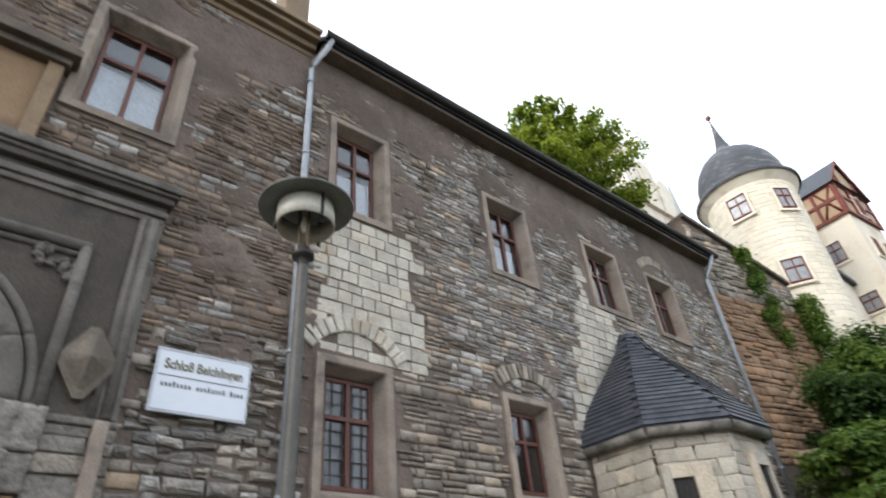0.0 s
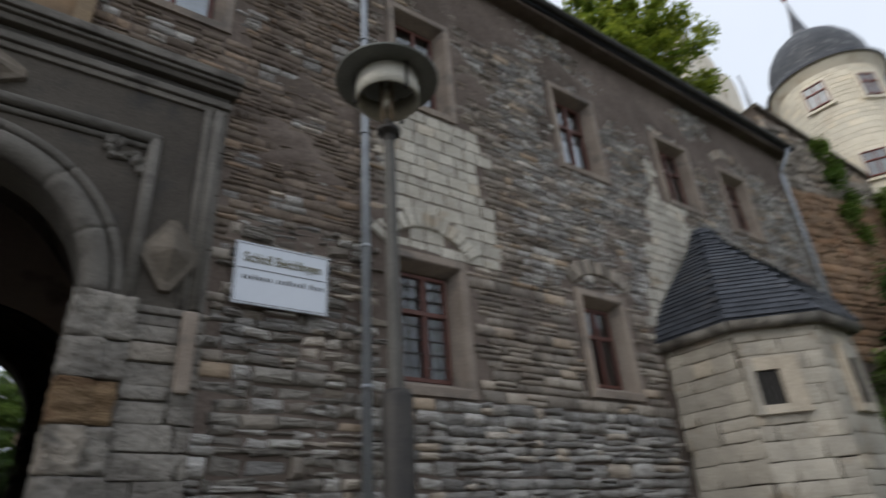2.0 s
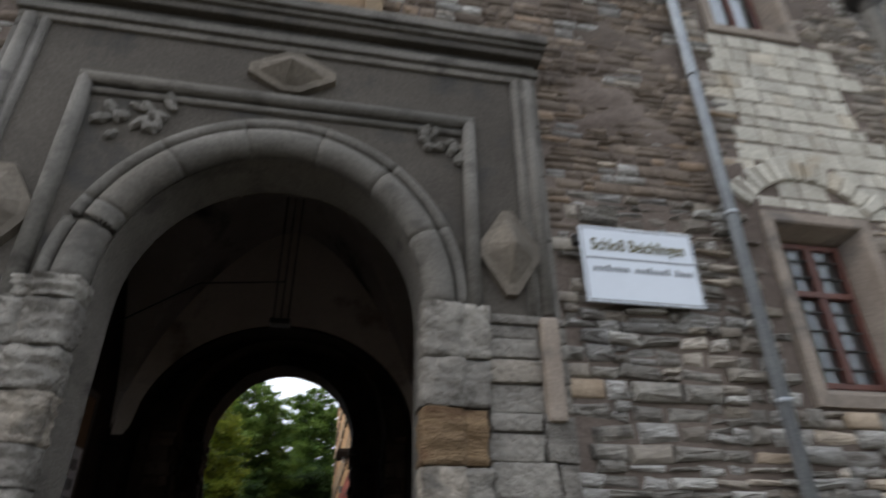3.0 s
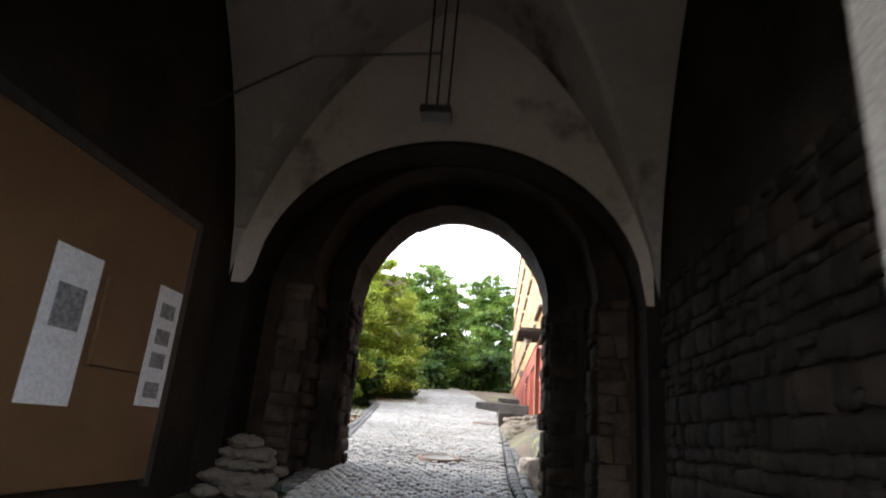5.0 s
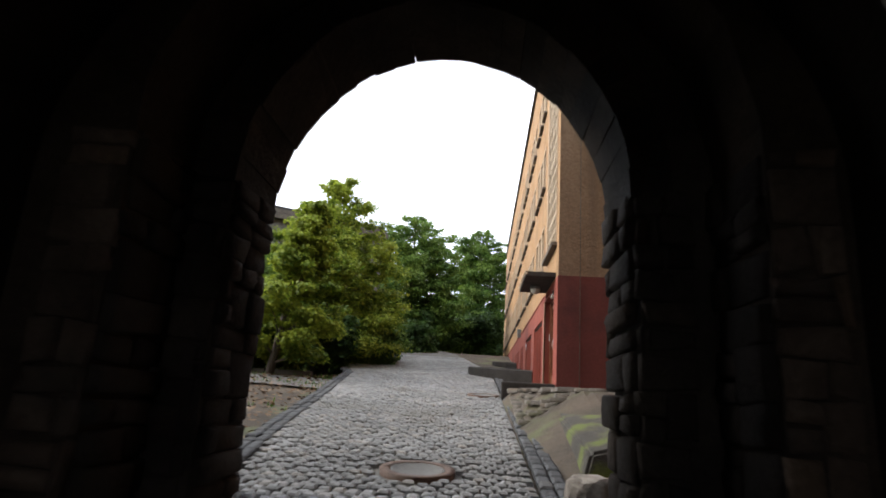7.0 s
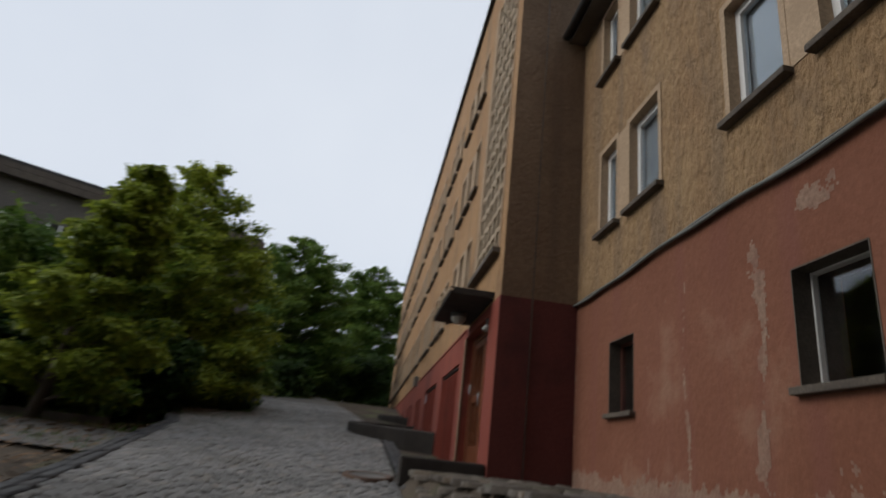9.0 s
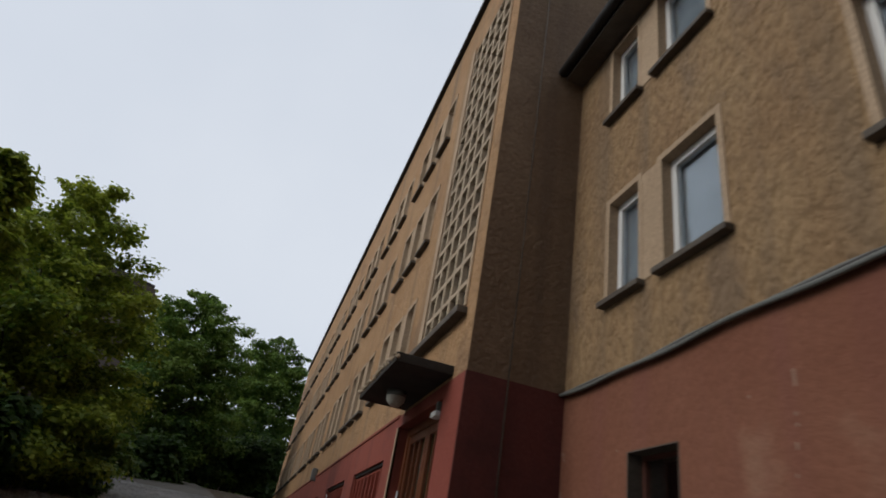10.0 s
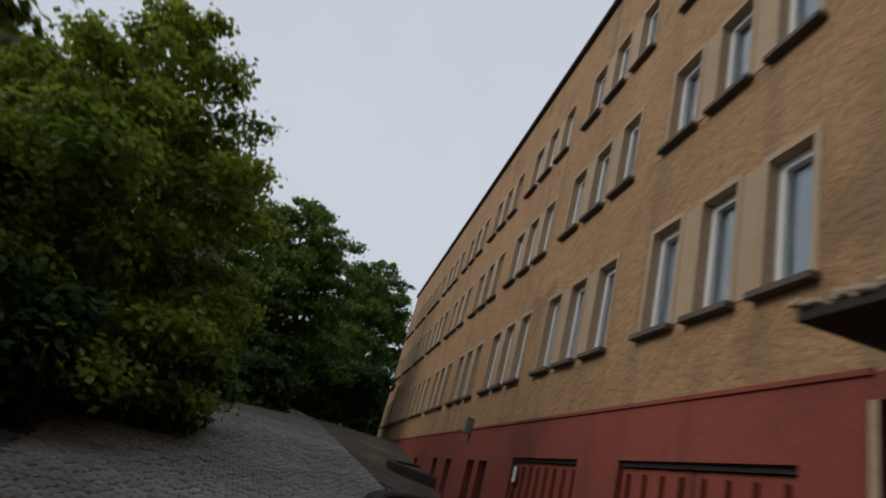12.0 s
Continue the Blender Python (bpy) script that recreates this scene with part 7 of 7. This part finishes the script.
tagged(raw("pavement_yard", verts, faces, ASPHALT), "worn asphalt path crossing the yard", "path", kind="structure")
rng = random.Random(19)
verts, faces = [], []
for _ in range(5000):
    x, y = rng.uniform(-9, -2.8), rng.uniform(14.0, 25.5)
    if x > road_left(y) - 0.15:
        continue
    s, a, z = rng.uniform(0.03, 0.06), rng.uniform(0, 6.3), ground_at(x, y) - 0.02
    u, w = Vector((math.cos(a), math.sin(a), rng.uniform(-0.2, 0.4))) * s, Vector((-math.sin(a), math.cos(a), rng.uniform(-0.2, 0.4))) * s * 0.6
    p = Vector((x, y, z + 0.03))
    k = len(verts)
    verts += [tuple(p - u), tuple(p + w), tuple(p + u), tuple(p - w)]
    faces.append((k, k + 1, k + 2, k + 3))
DEADLEAF = surface("dead_leaves", (0.16, 0.09, 0.045), (0.24, 0.15, 0.08), 4, 40, 0.9, 0.1, vary=0.5)
tagged(raw("fallen_leaves", verts, faces, DEADLEAF), "brown fallen leaves beside the lane", "leaves", kind="stuff")
verts, faces = [], []
for _ in range(14000):
    r = rng.random()
    if r < 0.35:
        x, y = rng.uniform(-12, -3.2), rng.uniform(17.5, 26)
        if x > road_left(y) - 0.3 or noise.noise((x * 0.8, y * 0.8, 2)) < 0.15:
            continue
        h = rng.uniform(0.06, 0.2)
    else:
        x, y = rng.uniform(9.5, 26), rng.uniform(-6, 6.0)
        h = rng.uniform(0.15, 0.4)
    z = ground_at(x, y) - 0.07
    a = rng.uniform(0, 6.3)
    d = Vector((math.cos(a), math.sin(a), 0))
    k = len(verts)
    p = Vector((x, y, z))
    verts += [tuple(p - d * 0.02), tuple(p + d * 0.02), tuple(p + Vector((-d.y, d.x, 0)) * h * rng.uniform(0.1, 0.5) + Vector((0, 0, h)))]
    faces.append((k, k + 1, k + 2))
tagged(raw("grass", verts, faces, GRASS), "tufts of green grass", "grass", kind="stuff")

# ---------------------------------------------------------------- single pieces: gate stones, cobbles, kerb setts
stone_parts("ashlar_block", SIDE_BLOCKS, random.Random(62), lambda u, v, n: (u, WY - 0.1 - n, v), Matrix.Identity(4), JAMB, (0.03, 0.08), portal)
rng = random.Random(61)
for c in GATE_STONES:
    raw("stone", stone_verts(*c, rng.uniform(0.03, 0.1), rng, front, 0.026, 0.045), STONE_FACES, WEATHERED if rng.random() < 0.4 else RUBBLE if rng.random() < 0.4 else JAMB, castle_wall)
rng = random.Random(71)
near, far = [], []
# Unseen rows before the gate are added to bounce light into the vault.
y, row = 1.0, 0
while y < 37:
    d = 0.105 * (1 + max(0, (y - 20) * 0.02))
    x0, x1 = road_left(y), road_right(y)
    n = max(8, int((x1 - x0) / d))
    for i in range(n):
        a = x0 + (x1 - x0) * (i + 0.5 * (row % 2)) / n
        if any(math.hypot(a - mx, y - my) < 0.36 for mx, my in ((-1.37, 14.62), (-0.85, 21.41))):
            continue
        (near if 14.0 <= y < 15.15 else far).append((a, y, (x1 - x0) / n, d))
    y += d
    row += 1


def sett(a, y, w, d, rng):
    s = 0.007
    h = rng.uniform(0.032, 0.055)
    out = []
    for z, e in ((-0.02, 0.0), (h - 0.014, 0.0), (h, 0.018)):
        for u, v in ((-1, -1), (1, -1), (1, 1), (-1, 1)):
            px, py = a + u * (w / 2 - s - e) + rng.uniform(-0.005, 0.005), y + v * (d / 2 - s - e) + rng.uniform(-0.005, 0.005)
            out.append((px, py, ground_z(py) + 0.015 + z))
    return out


far += near[298:]
verts, faces = [], []
for c in far:
    k = len(verts)
    verts += sett(*c, rng)
    faces += [tuple(i + k for i in f) for f in SETT_FACES]
raw("cobbles", verts, faces, COBBLE, road, "rows of granite setts")["kind"] = "stuff"
kinds = []
for _ in range(10):
    me = bpy.data.meshes.new("cobble")
    pts = sett(0, 14.5, 0.105, 0.105, rng)
    me.from_pydata([(p[0] / 0.105, (p[1] - 14.5) / 0.105, p[2] - ground_z(p[1])) for p in pts], [], SETT_FACES)
    me.materials.append(COBBLE)
    kinds.append(me)
for a, y, w, d in near[:298]:
    ob = new("cobble", rng.choice(kinds))
    ob.parent = road
    ob.matrix_basis = Matrix.Translation((a, y, ground_z(y))) @ Matrix.Diagonal((w, d, 1, 1))
verts, faces = [], []
for side_x in (lambda y: road_left(y) - 0.1, lambda y: road_left(y) - 0.22, lambda y: road_right(y) + 0.08, lambda y: road_right(y) + 0.2):
    y = 12.0
    while y < 32:
        k = len(verts)
        pts = sett(side_x(y), y, 0.12, 0.2, rng)
        verts += [(p[0], p[1], p[2] + 0.01) for p in pts]
        faces += [tuple(i + k for i in f) for f in SETT_FACES]
        y += 0.2
BASALT = surface("dark_basalt", (0.06, 0.06, 0.062), (0.09, 0.09, 0.092), 3, 50, 0.8, 0.4, vary=0.25)
raw("gutter_setts", verts, faces, BASALT, road, "dark basalt gutter setts")["kind"] = "stuff"
PAVING = surface("worn_paving_stone", (0.13, 0.11, 0.09), (0.20, 0.175, 0.15), 2.0, 40, 0.9, 0.5, vary=0.3, dirt=(0.09, 0.085, 0.05), dirt_at=0.58, dirt_scale=1.5)
pavement = thing("pavement_wing", "uneven rough paving stones along the wing", "paving", kind="structure")
laid = list(courses(-0.4, 1.52, 17.3, 20.95, rng, (0.13, 0.22), (0.14, 0.34), None, 0.02))
stone_parts("paving_stone", laid[:298], rng, lambda u, v, n: (u, v, ground_at(u, v) - 0.075), Matrix.Rotation(radians(-90), 4, "X"), PAVING, (0.035, 0.065), pavement)
